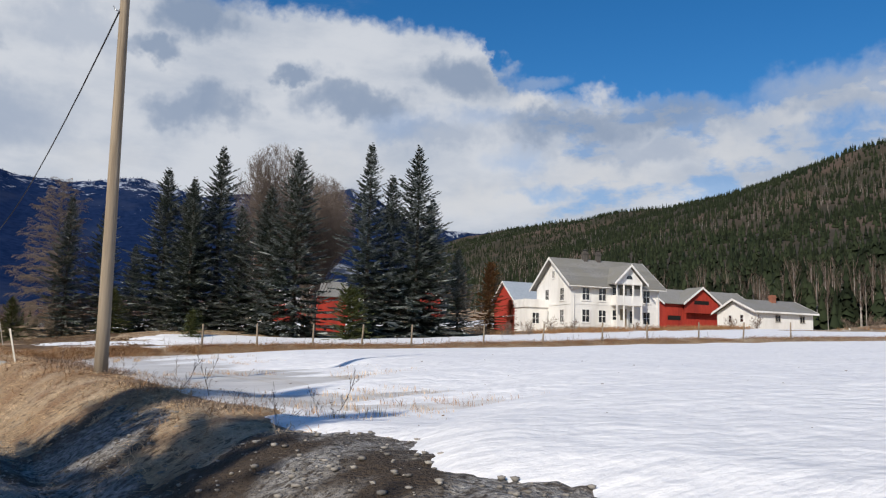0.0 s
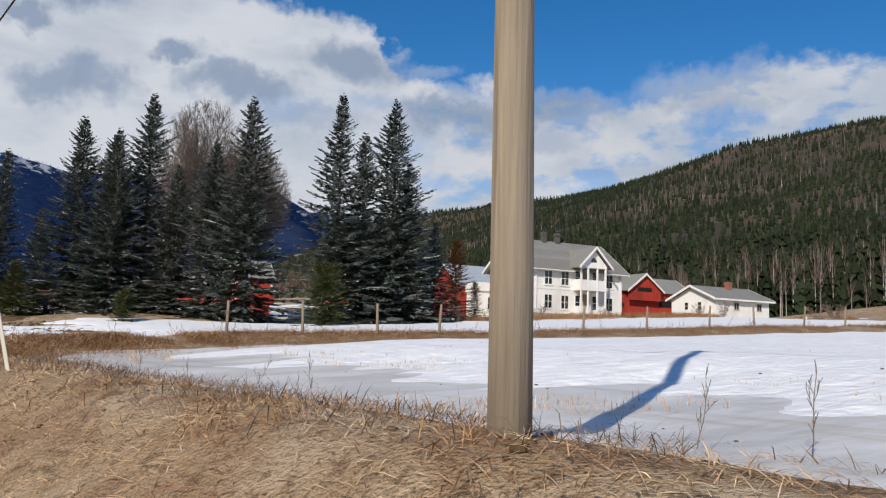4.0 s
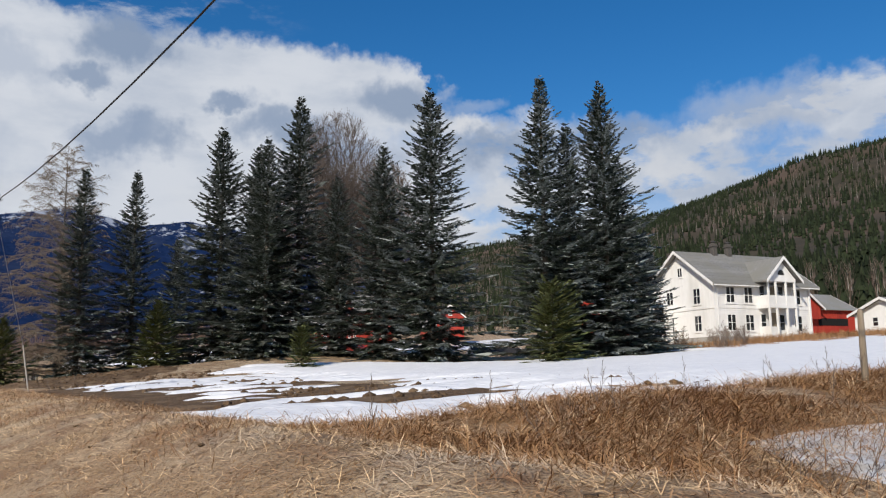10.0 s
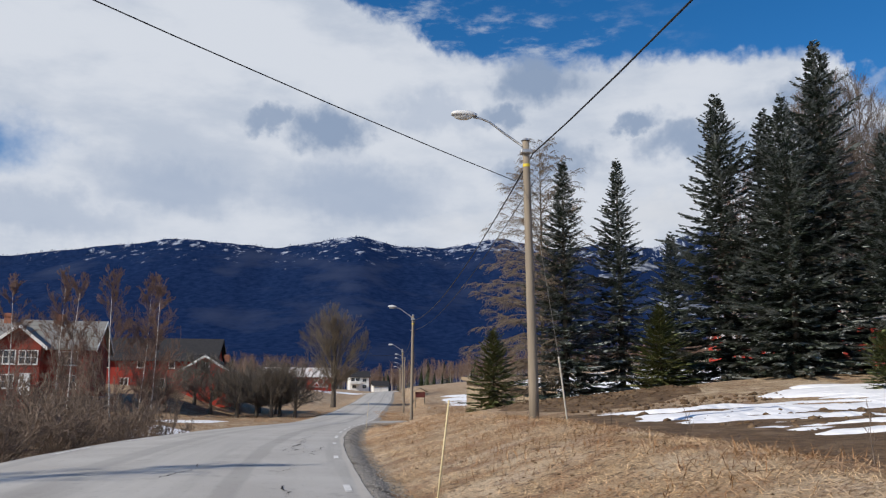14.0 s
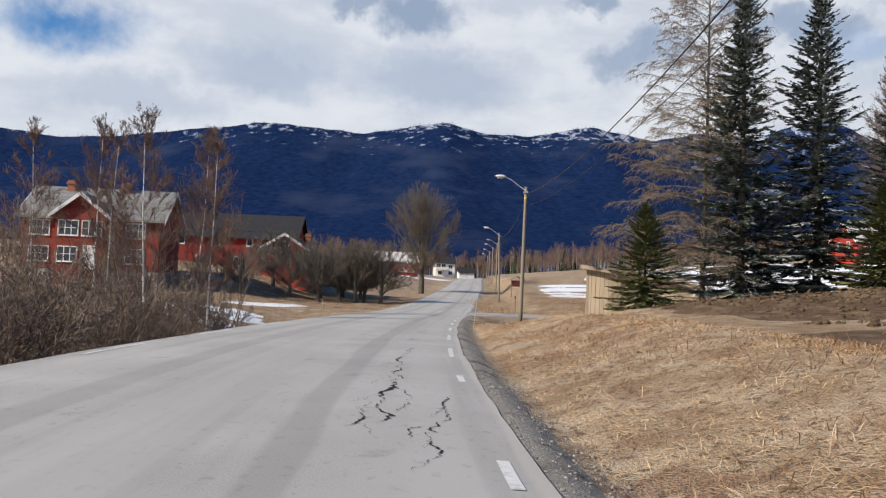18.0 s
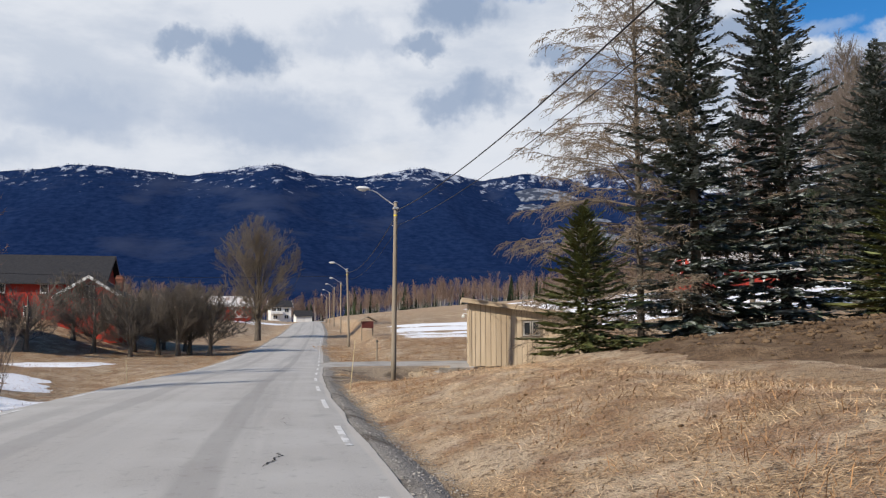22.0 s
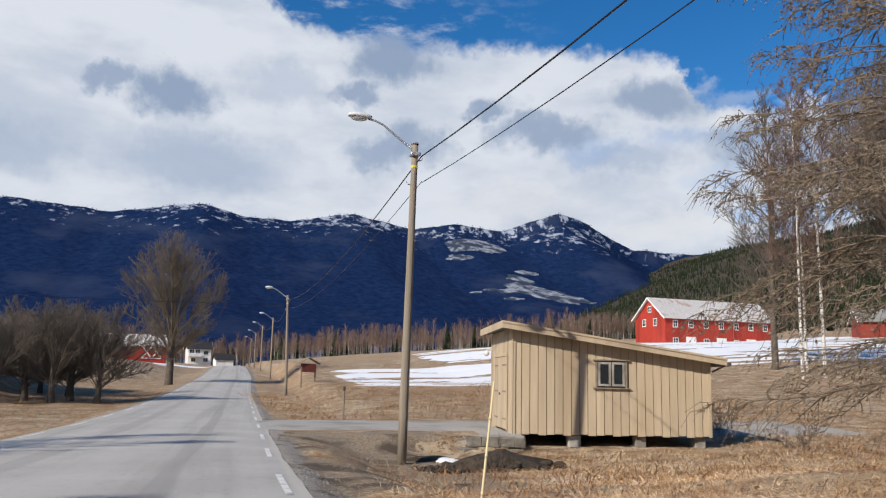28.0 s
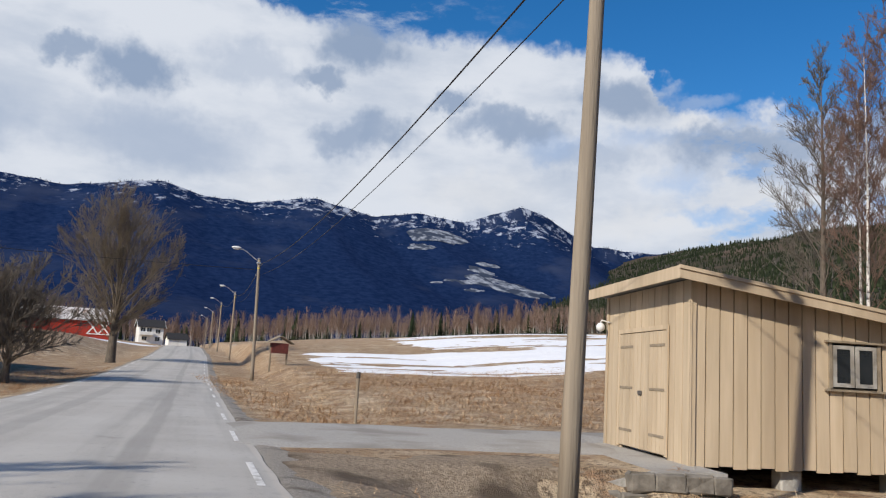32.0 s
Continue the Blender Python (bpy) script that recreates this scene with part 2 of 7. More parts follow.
def overlay(m, color, scale, stretch, cut, amount=1.0, space="Object"):
    """Lays patches of another tone over a material's colour."""
    nt = m.node_tree
    N, L = nt.nodes.new, nt.links.new
    b = nt.nodes["Principled BSDF"]
    src = b.inputs["Base Color"].links[0].from_socket
    tc, mp, n, r, mx = N("ShaderNodeTexCoord"), N("ShaderNodeMapping"), N("ShaderNodeTexNoise"), N("ShaderNodeMapRange"), N("ShaderNodeMix")
    mp.inputs["Scale"].default_value = stretch
    L(tc.outputs[space], mp.inputs["Vector"]), L(mp.outputs[0], n.inputs["Vector"])
    n.inputs["Scale"].default_value, n.inputs["Detail"].default_value, n.inputs["Roughness"].default_value = scale, 7, 0.6
    r.inputs["From Min"].default_value, r.inputs["From Max"].default_value = cut
    r.inputs["To Max"].default_value = amount
    L(n.outputs["Fac"], r.inputs["Value"])
    mx.data_type = "RGBA"
    L(r.outputs["Result"], mx.inputs["Factor"]), L(src, mx.inputs["A"])
    mx.inputs["B"].default_value = rgb(color)
    L(mx.outputs["Result"], b.inputs["Base Color"])


def wheel_tracks(m, tracks):
    """Darker polished bands along the road; the UV map holds metres across and along."""
    nt = m.node_tree
    N, L = nt.nodes.new, nt.links.new
    b = nt.nodes["Principled BSDF"]
    uv, sep, n = N("ShaderNodeTexCoord"), N("ShaderNodeSeparateXYZ"), N("ShaderNodeTexNoise")
    mp = N("ShaderNodeMapping")
    mp.inputs["Scale"].default_value = (1.0, 0.10, 1)
    L(uv.outputs["UV"], sep.inputs[0]), L(uv.outputs["UV"], mp.inputs["Vector"]), L(mp.outputs[0], n.inputs["Vector"])
    n.inputs["Scale"].default_value, n.inputs["Detail"].default_value = 2.0, 6
    wob = N("ShaderNodeMath")
    wob.operation = "MULTIPLY_ADD"
    L(n.outputs["Fac"], wob.inputs[0]), L(sep.outputs[0], wob.inputs[2])
    wob.inputs[1].default_value = 0.30
    for d, half, amount, color in tracks:
        a, ab, r, mx = N("ShaderNodeMath"), N("ShaderNodeMath"), N("ShaderNodeMapRange"), N("ShaderNodeMix")
        a.operation, ab.operation = "SUBTRACT", "ABSOLUTE"
        L(wob.outputs[0], a.inputs[0])
        a.inputs[1].default_value = d + 0.15
        L(a.outputs[0], ab.inputs[0]), L(ab.outputs[0], r.inputs["Value"])
        r.interpolation_type = "SMOOTHSTEP"
        r.inputs["From Min"].default_value, r.inputs["From Max"].default_value = half * 1.25, half * 0.7
        r.inputs["To Min"].default_value, r.inputs["To Max"].default_value = 0, amount
        mx.data_type = "RGBA"
        L(r.outputs["Result"], mx.inputs["Factor"])
        L(b.inputs["Base Color"].links[0].from_socket, mx.inputs["A"])
        mx.inputs["B"].default_value = rgb(color)
        L(mx.outputs["Result"], b.inputs["Base Color"])


M_ASPHALT = mat("asphalt", (0.34, 0.322, 0.295), (0.48, 0.458, 0.42), 60, 0.82, (0.47, 0.455, 0.42), 0.5, (0.42, 0.66), 0.5, 170, dist=0.005, space="UV", detail=4)
overlay(M_ASPHALT, (0.30, 0.288, 0.268), 0.9, (1.0, 0.035, 1), (0.50, 0.64), 0.6, "UV")
overlay(M_ASPHALT, (0.52, 0.50, 0.455), 0.7, (1.3, 0.05, 1), (0.55, 0.72), 0.7, "UV")
overlay(M_ASPHALT, (0.20, 0.19, 0.175), 1.3, (1.0, 0.8, 1), (0.62, 0.72), 0.5, "UV")
overlay(M_ASPHALT, (0.22, 0.21, 0.195), 9.0, (1.0, 0.6, 1), (0.58, 0.66), 0.35, "UV")
wheel_tracks(M_ASPHALT, ((-1.50, 0.17, 0.45, (0.27, 0.257, 0.237)), (-3.75, 0.22, 0.42, (0.28, 0.268, 0.25)), (0.22, 0.12, 0.6, (0.52, 0.48, 0.42)), (-2.65, 0.45, 0.35, (0.50, 0.482, 0.445)), (-0.45, 0.22, 0.25, (0.50, 0.482, 0.445))))
M_CRACK = mat("crack_tar", (0.012, 0.012, 0.012), (0.03, 0.028, 0.026), 20, 0.9, bump=0.6)
M_LINE = mat("road_paint", (0.66, 0.65, 0.62), (0.80, 0.79, 0.76), 25, 0.7, (0.46, 0.445, 0.41), 7, (0.50, 0.62), 0.3)
M_GRAVEL = mat("gravel", (0.20, 0.178, 0.15), (0.42, 0.385, 0.335), 30, 0.95, (0.13, 0.108, 0.085), 1.3, (0.54, 0.68), 1.0, 55, dist=0.03)
M_YARD = mat("trodden_yard_soil", (0.17, 0.125, 0.083), (0.43, 0.345, 0.25), 16, 0.95, (0.115, 0.085, 0.058), 0.8, (0.50, 0.62), 1.0, 40, dist=0.05, detail=8)
M_WETSOIL = mat("wet_dark_soil", (0.030, 0.023, 0.017), (0.10, 0.075, 0.052), 9, 0.7, bump=1.0, bump_scale=22, dist=0.08)
M_LETTER = mat("dark_letterbox_red", (0.10, 0.026, 0.022), (0.15, 0.042, 0.034), 5, 0.7, bump=0.2)
M_TRACK = mat("packed_gravel", (0.30, 0.285, 0.26), (0.45, 0.43, 0.395), 22, 0.9, (0.27, 0.25, 0.22), 0.6, (0.5, 0.66), 0.7, 50, dist=0.02)
M_GRASS = mat("dry_grass_ground", (0.205, 0.128, 0.069), (0.575, 0.418, 0.247), 22, 0.95, (0.60, 0.475, 0.325), 0.8, (0.42, 0.62), 1.0, 34, dist=0.06, detail=8)
overlay(M_GRASS, (0.23, 0.118, 0.06), 1.3, (1, 1, 1), (0.50, 0.60), 0.7)
overlay(M_GRASS, (0.10, 0.062, 0.036), 7.0, (1, 1, 1), (0.54, 0.60), 0.85)
overlay(M_GRASS, (0.085, 0.055, 0.034), 28.0, (1, 1, 1), (0.56, 0.62), 0.7)
overlay(M_GRASS, (0.30, 0.185, 0.10), 0.045, (1, 1, 1), (0.46, 0.58), 0.55)
overlay(M_GRASS, (0.42, 0.36, 0.27), 60, (1, 1, 1), (0.52, 0.62), 0.6)
M_STRAW = mat("dry_straw", (0.54, 0.36, 0.19), (0.78, 0.58, 0.36), 2, 0.8, (0.40, 0.235, 0.12), 0.9, (0.52, 0.62), bump=0, island=0.5)
overlay(M_STRAW, (0.33, 0.175, 0.088), 1.3, (1, 1, 1), (0.50, 0.60), 0.7)
overlay(M_STRAW, (0.19, 0.105, 0.055), 6.0, (1, 1, 1), (0.56, 0.62), 0.75)
overlay(M_STRAW, (0.60, 0.515, 0.405), 0.8, (1, 1, 1), (0.52, 0.64), 0.65)
M_WEED = mat("brown_weed", (0.23, 0.115, 0.05), (0.40, 0.23, 0.105), 1.3, 0.85, bump=0, island=0.4)
M_SOIL = mat("ploughed_soil", (0.075, 0.046, 0.025), (0.18, 0.115, 0.065), 7, 0.95, (0.21, 0.142, 0.084), 1.2, (0.5, 0.62), 1.0, 18, dist=0.09)
M_SNOW = mat("snow", (0.80, 0.81, 0.83), (0.94, 0.945, 0.95), 1.8, 0.55, (0.84, 0.85, 0.87), 0.25, (0.5, 0.7), 0.8, 2.8, stretch=(1.0, 1.7, 1), dist=0.10, detail=9)
M_ICE = mat("wet_grey_snow", (0.56, 0.55, 0.535), (0.82, 0.81, 0.795), 0.9, 0.34, (0.68, 0.67, 0.655), 0.5, (0.48, 0.66), 0.5, 3.0, stretch=(0.5, 1.9, 1), dist=0.04, spec=0.4)
overlay(M_ICE, (0.50, 0.43, 0.32), 1.5, (1.6, 0.16, 1), (0.55, 0.68), 0.6)
overlay(M_ICE, (0.44, 0.445, 0.46), 0.8, (0.4, 1.6, 1), (0.58, 0.68), 0.6)
M_DIRTY = mat("dirty_snow", (0.05, 0.040, 0.031), (0.46, 0.45, 0.43), 11, 0.85, (0.065, 0.048, 0.034), 0.9, (0.42, 0.55), 1.0, 26, dist=0.07, detail=9)
overlay(M_DIRTY, (0.06, 0.045, 0.032), 16.0, (1, 1, 1), (0.52, 0.60), 0.85)
M_POLE = mat("weathered_pole_wood", (0.17, 0.13, 0.088), (0.38, 0.31, 0.225), 14, 0.85, (0.26, 0.225, 0.18), 0.6, (0.45, 0.6), 0.7, 40, stretch=(1, 1, 0.04), dist=0.015)
M_GALV = mat("galvanised_steel", (0.42, 0.43, 0.44), (0.56, 0.57, 0.58), 12, 0.45, bump=0.1, metal=0.7)
M_LAMP = mat("lamp_shell", (0.60, 0.61, 0.61), (0.74, 0.75, 0.75), 6, 0.4, bump=0.05)
M_LENS = mat("lamp_lens", (0.55, 0.57, 0.56), (0.66, 0.67, 0.66), 9, 0.12, bump=0.1, spec=0.6)
M_BAND = mat("yellow_band", (0.62, 0.48, 0.04), (0.72, 0.58, 0.07), 10, 0.5, bump=0)
M_CABLE = mat("black_cable", (0.012, 0.012, 0.013), (0.025, 0.025, 0.026), 10, 0.5, bump=0)
M_BEIGE = mat("beige_board_paint", (0.46, 0.365, 0.25), (0.555, 0.45, 0.32), 5, 0.75, (0.38, 0.295, 0.20), 0.9, (0.5, 0.68), 0.4, 22, stretch=(1, 1, 0.1), rand=0.08, dist=0.008)
M_BEIGE_DK = mat("weathered_brown_trim", (0.20, 0.16, 0.115), (0.31, 0.26, 0.19), 7, 0.8, bump=0.3, rand=0.06)
M_DARK = mat("dark_opening", (0.008, 0.008, 0.008), (0.016, 0.015, 0.014), 4, 0.9, bump=0)
M_CONCRETE = mat("concrete", (0.30, 0.285, 0.26), (0.43, 0.415, 0.385), 7, 0.9, (0.22, 0.20, 0.17), 1.4, (0.5, 0.65), 0.6, 24, dist=0.03)
M_WHITE = mat("white_house_paint", (0.74, 0.74, 0.72), (0.82, 0.82, 0.805), 3, 0.6, (0.66, 0.655, 0.63), 0.5, (0.52, 0.7), 0.15, 12, stretch=(1, 1, 0.3), rand=0.02)
M_RED = mat("barn_red_paint", (0.33, 0.032, 0.021), (0.44, 0.053, 0.032), 4, 0.75, (0.28, 0.033, 0.023), 0.6, (0.5, 0.65), 0.25, 14, stretch=(1, 1, 0.2), rand=0.08)
M_REDDK = mat("weathered_dark_red", (0.20, 0.036, 0.025), (0.29, 0.055, 0.036), 4, 0.8, (0.16, 0.033, 0.024), 0.6, (0.5, 0.65), 0.25, 14, stretch=(0.2, 1, 1), rand=0.06)
M_SLATE = mat("grey_slate_roof", (0.17, 0.17, 0.16), (0.29, 0.285, 0.27), 5, 0.7, (0.22, 0.215, 0.19), 0.4, (0.45, 0.6), 0.4, 8, rand=0.1, dist=0.02)
M_BLACKROOF = mat("black_roof_tiles", (0.022, 0.021, 0.021), (0.045, 0.043, 0.042), 4, 0.7, bump=0.4)
M_TIN = mat("rusty_pale_tin_roof", (0.50, 0.47, 0.44), (0.66, 0.64, 0.62), 3, 0.5, (0.36, 0.22, 0.15), 0.6, (0.55, 0.68), 0.2, 10, stretch=(1, 0.3, 1), rand=0.05)
M_BLUETIN = mat("blue_grey_tin_roof", (0.30, 0.35, 0.40), (0.40, 0.45, 0.50), 3, 0.45, bump=0.2)
M_BRICK = mat("red_brick", (0.24, 0.095, 0.06), (0.36, 0.16, 0.105), 14, 0.9, bump=0.4, rand=0.1)
M_CHIM = mat("dark_chimney", (0.06, 0.055, 0.05), (0.12, 0.11, 0.10), 6, 0.9, bump=0.3)
M_BARK = mat("grey_brown_bark", (0.07, 0.058, 0.046), (0.155, 0.13, 0.105), 8, 0.95, bump=0.7, bump_scale=20, stretch=(1, 1, 0.3), dist=0.03)
M_TWIG = mat("twig_brown", (0.10, 0.085, 0.07), (0.18, 0.155, 0.13), 2, 0.9, bump=0)
M_REDTWIG = mat("reddish_twig", (0.145, 0.09, 0.07), (0.225, 0.148, 0.118), 2, 0.9, bump=0)
M_MAPLETWIG = mat("maple_twig", (0.13, 0.105, 0.076), (0.225, 0.185, 0.138), 2, 0.9, bump=0)
M_LIMETWIG = mat("lime_twig", (0.135, 0.108, 0.09), (0.22, 0.18, 0.155), 2, 0.9, bump=0)
M_BIRCH = mat("birch_bark", (0.50, 0.48, 0.45), (0.72, 0.70, 0.66), 5, 0.8, (0.09, 0.075, 0.065), 3.2, (0.56, 0.63), 0.3, stretch=(1, 1, 2.2))
M_LARCH = mat("larch_twig", (0.15, 0.118, 0.086), (0.27, 0.212, 0.155), 2, 0.9, bump=0, island=0.3)
# Firs: inner sprays coloured darker as shade, bough ends paler as sunlit.
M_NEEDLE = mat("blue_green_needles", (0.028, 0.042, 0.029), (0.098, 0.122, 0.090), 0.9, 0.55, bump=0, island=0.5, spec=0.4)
M_LIT_TIPS = mat("lit_tip_needles", (0.15, 0.172, 0.160), (0.37, 0.40, 0.385), 1.1, 0.5, bump=0, island=0.45, spec=0.5)
M_NEWGREEN = mat("fresh_green_needles", (0.085, 0.11, 0.036), (0.18, 0.20, 0.085), 1.2, 0.55, bump=0, island=0.4)
M_GREEN = mat("spruce_green_needles", (0.070, 0.078, 0.024), (0.160, 0.160, 0.056), 1.2, 0.6, bump=0, island=0.45)
M_THUJA = mat("browned_thuja", (0.16, 0.075, 0.028), (0.26, 0.135, 0.055), 1.2, 0.8, bump=0, island=0.4)
M_GLASS = mat("window_glass", (0.016, 0.019, 0.022), (0.03, 0.034, 0.038), 1, 0.08, bump=0, spec=0.9)
M_ROCK = mat("grey_rock", (0.11, 0.098, 0.082), (0.25, 0.228, 0.195), 4, 0.9, bump=0.8)
M_SHRUB = mat("shrub_stem", (0.125, 0.094, 0.074), (0.265, 0.205, 0.163), 1.5, 0.9, bump=0, island=0.35)
M_BAMBOO = mat("bamboo_stake", (0.60, 0.49, 0.27), (0.72, 0.61, 0.38), 6, 0.6, bump=0.1, stretch=(1, 1, 0.2))
M_PALE = mat("pale_sawn_stake", (0.56, 0.53, 0.46), (0.70, 0.67, 0.60), 8, 0.8, bump=0.2, stretch=(1, 1, 0.1))

# ---- geometry helpers ----
class Geo:
    """Vertices and faces of one part."""

    def __init__(self):
        self.v, self.f = [], []

    def add(self, vs, fs):
        n = len(self.v)
        self.v += [tuple(p) for p in vs]
        self.f += [tuple(i + n for i in f) for f in fs]
        return self

    def box(self, a, b, m=None, bevel=0.0):
        (x0, y0, z0), (x1, y1, z1) = a, b
        if not bevel:
            vs = [(x, y, z) for z in (z0, z1) for y in (y0, y1) for x in (x0, x1)]
            fs = [(0, 2, 3, 1), (4, 5, 7, 6), (0, 1, 5, 4), (2, 6, 7, 3), (0, 4, 6, 2), (1, 3, 7, 5)]
        else:
            e, vs, fs = bevel, [], []
            for zc, k in ((z0, 1), (z0 + e, 0), (z1 - e, 0), (z1, 1)):
                i = e if k else 0
                vs += [(x0 + i + (0 if k else e), y0 + i, zc), (x1 - i - (0 if k else e), y0 + i, zc), (x1 - i, y0 + i + (0 if k else e), zc), (x1 - i, y1 - i - (0 if k else e), zc),
                       (x1 - i - (0 if k else e), y1 - i, zc), (x0 + i + (0 if k else e), y1 - i, zc), (x0 + i, y1 - i - (0 if k else e), zc), (x0 + i, y0 + i + (0 if k else e), zc)]
            for s in range(3):
                for j in range(8):
                    fs.append((s * 8 + j, s * 8 + (j + 1) % 8, s * 8 + 8 + (j + 1) % 8, s * 8 + 8 + j))
            fs += [tuple(range(7, -1, -1)), tuple(range(24, 32))]
        if m is not None:
            vs = [m @ Vector(p) for p in vs]
        return self.add(vs, fs)

    def tube(self, pts, radii, n=6, caps=True):
        """A tube along points."""
        pts = [Vector(p) for p in pts]
        rings = []
        for i, p in enumerate(pts):
            d = (pts[min(i + 1, len(pts) - 1)] - pts[max(i - 1, 0)])
            d = d.normalized() if d.length else Vector((0, 0, 1))
            a = d.orthogonal().normalized() if abs(d.z) < 0.9 else d.cross(Vector((0, 1, 0))).normalized()
            b = d.cross(a)
            rings.append([p + (a * math.cos(6.2832 * k / n) + b * math.sin(6.2832 * k / n)) * radii[i] for k in range(n)])
        vs = [p for r in rings for p in r]
        fs = [(i * n + k, i * n + (k + 1) % n, (i + 1) * n + (k + 1) % n, (i + 1) * n + k) for i in range(len(pts) - 1) for k in range(n)]
        if caps:
            fs += [tuple(range(n - 1, -1, -1)), tuple(range((len(pts) - 1) * n, len(pts) * n))]
        return self.add(vs, fs)

    def prism(self, poly, axis, lo, hi):
        """A polygon drawn in the two other axes, drawn out along one axis."""
        def put(p, w):
            return {"x": (w, p[0], p[1]), "y": (p[0], w, p[1]), "z": (p[0], p[1], w)}[axis]
        n = len(poly)
        vs = [put(p, lo) for p in poly] + [put(p, hi) for p in poly]
        fs = [tuple(range(n)), tuple(range(2 * n - 1, n - 1, -1))] + [((i + 1) % n, i, i + n, (i + 1) % n + n) for i in range(n)]
        return self.add(vs, fs)

    def mesh(self, name, material, smooth=False):
        me = bpy.data.meshes.new(name)
        me.from_pydata(self.v, [], self.f)
        me.materials.append(material)
        if smooth:
            me.polygons.foreach_set("use_smooth", [True] * len(me.polygons))
        bm = bmesh.new()
        bm.from_mesh(me)
        if len(bm.faces) < 6000:
            bmesh.ops.recalc_face_normals(bm, faces=bm.faces)
        bm.to_mesh(me)
        bm.free()
        me.update()
        return me


def thing(name, m, label, category, group="", kind=""):
    ob = new(name)
    ob.matrix_world = m
    return tagged(ob, label, category, group, kind)


def part(name, geo, material, parent, label="", smooth=False):
    """One mesh object under a thing or a part."""
    me = geo if isinstance(geo, bpy.types.Mesh) else geo.mesh(name, material, smooth)
    ob = new(name, me)
    if parent is not None:
        ob.parent = parent
    if label:
        ob["label"] = label
    return ob


def arr_mesh(name, verts, faces, material, smooth=False):
    """A mesh from arrays: verts (n, 3), faces (m, 3 or 4)."""
    me = bpy.data.meshes.new(name)
    verts, faces = np.asarray(verts, np.float32), np.asarray(faces, np.int32)
    k = faces.shape[1]
    me.vertices.add(len(verts))
    me.vertices.foreach_set("co", verts.ravel())
    me.loops.add(faces.size)
    me.loops.foreach_set("vertex_index", faces.ravel())
    me.polygons.add(len(faces))
    me.polygons.foreach_set("loop_start", np.arange(0, faces.size, k, dtype=np.int32))
    me.update(calc_edges=True)
    if smooth:
        me.polygons.foreach_set("use_smooth", np.ones(len(faces), bool))
    me.materials.append(material)
    return me


# ---- the lie of the land ----
RNG = np.random.default_rng(7)
LATTICE = RNG.random((256, 256))


def vnoise(x, y):
    x, y = np.asarray(x, float), np.asarray(y, float)
    xi, yi = np.floor(x).astype(int), np.floor(y).astype(int)
    fx, fy = x - xi, y - yi
    fx, fy = fx * fx * (3 - 2 * fx), fy * fy * (3 - 2 * fy)
    g = lambda i, j: LATTICE[(xi + i) % 256, (yi + j) % 256]
    return (g(0, 0) * (1 - fx) + g(1, 0) * fx) * (1 - fy) + (g(0, 1) * (1 - fx) + g(1, 1) * fx) * fy


def fbm(x, y, scale, octaves=4):
    total, amp = 0.0, 0.5
    for o in range(octaves):
        total = total + amp * (vnoise(x * scale * 2**o + 17.3 * o, y * scale * 2**o + 5.1 * o) - 0.5) * 2
        amp *= 0.5
    return total


def step(a, b, x):
    t = np.clip((np.asarray(x, float) - a) / (b - a), 0, 1)
    return t * t * (3 - 2 * t)


def soft(y, ys, vs, w):
    y = np.asarray(y, float)
    return sum(np.interp(y + k * w / 3, ys, vs) for k in range(-3, 4)) / 7


def road_z(y):
    return soft(y, [-200, 0, 16, 28, 40, 55, 66, 77, 87, 100, 118, 142, 181, 240, 400, 3000], [0.2, 0.27, 0.33, 0.5, 0.68, 0.79, 0.68, 0.52, 0.36, 0.12, 0.10, 0.35, 1.5, 3.4, 5.5, 8], 7)


def edge_x(y):
    """The right edge line of the road."""
    return soft(y, [-200, -20, 0, 15, 30, 45, 58, 70, 86, 98, 124, 142, 170, 182, 220, 300, 420], [12, 2.1, 1.0, 0.3, -0.8, -1.75, -2.27, -2.17, -1.55, -0.66, 1.08, 2.2, 4.3, 5.3, 7.5, 12.2, 23], 6)


ROAD_W = 5.4


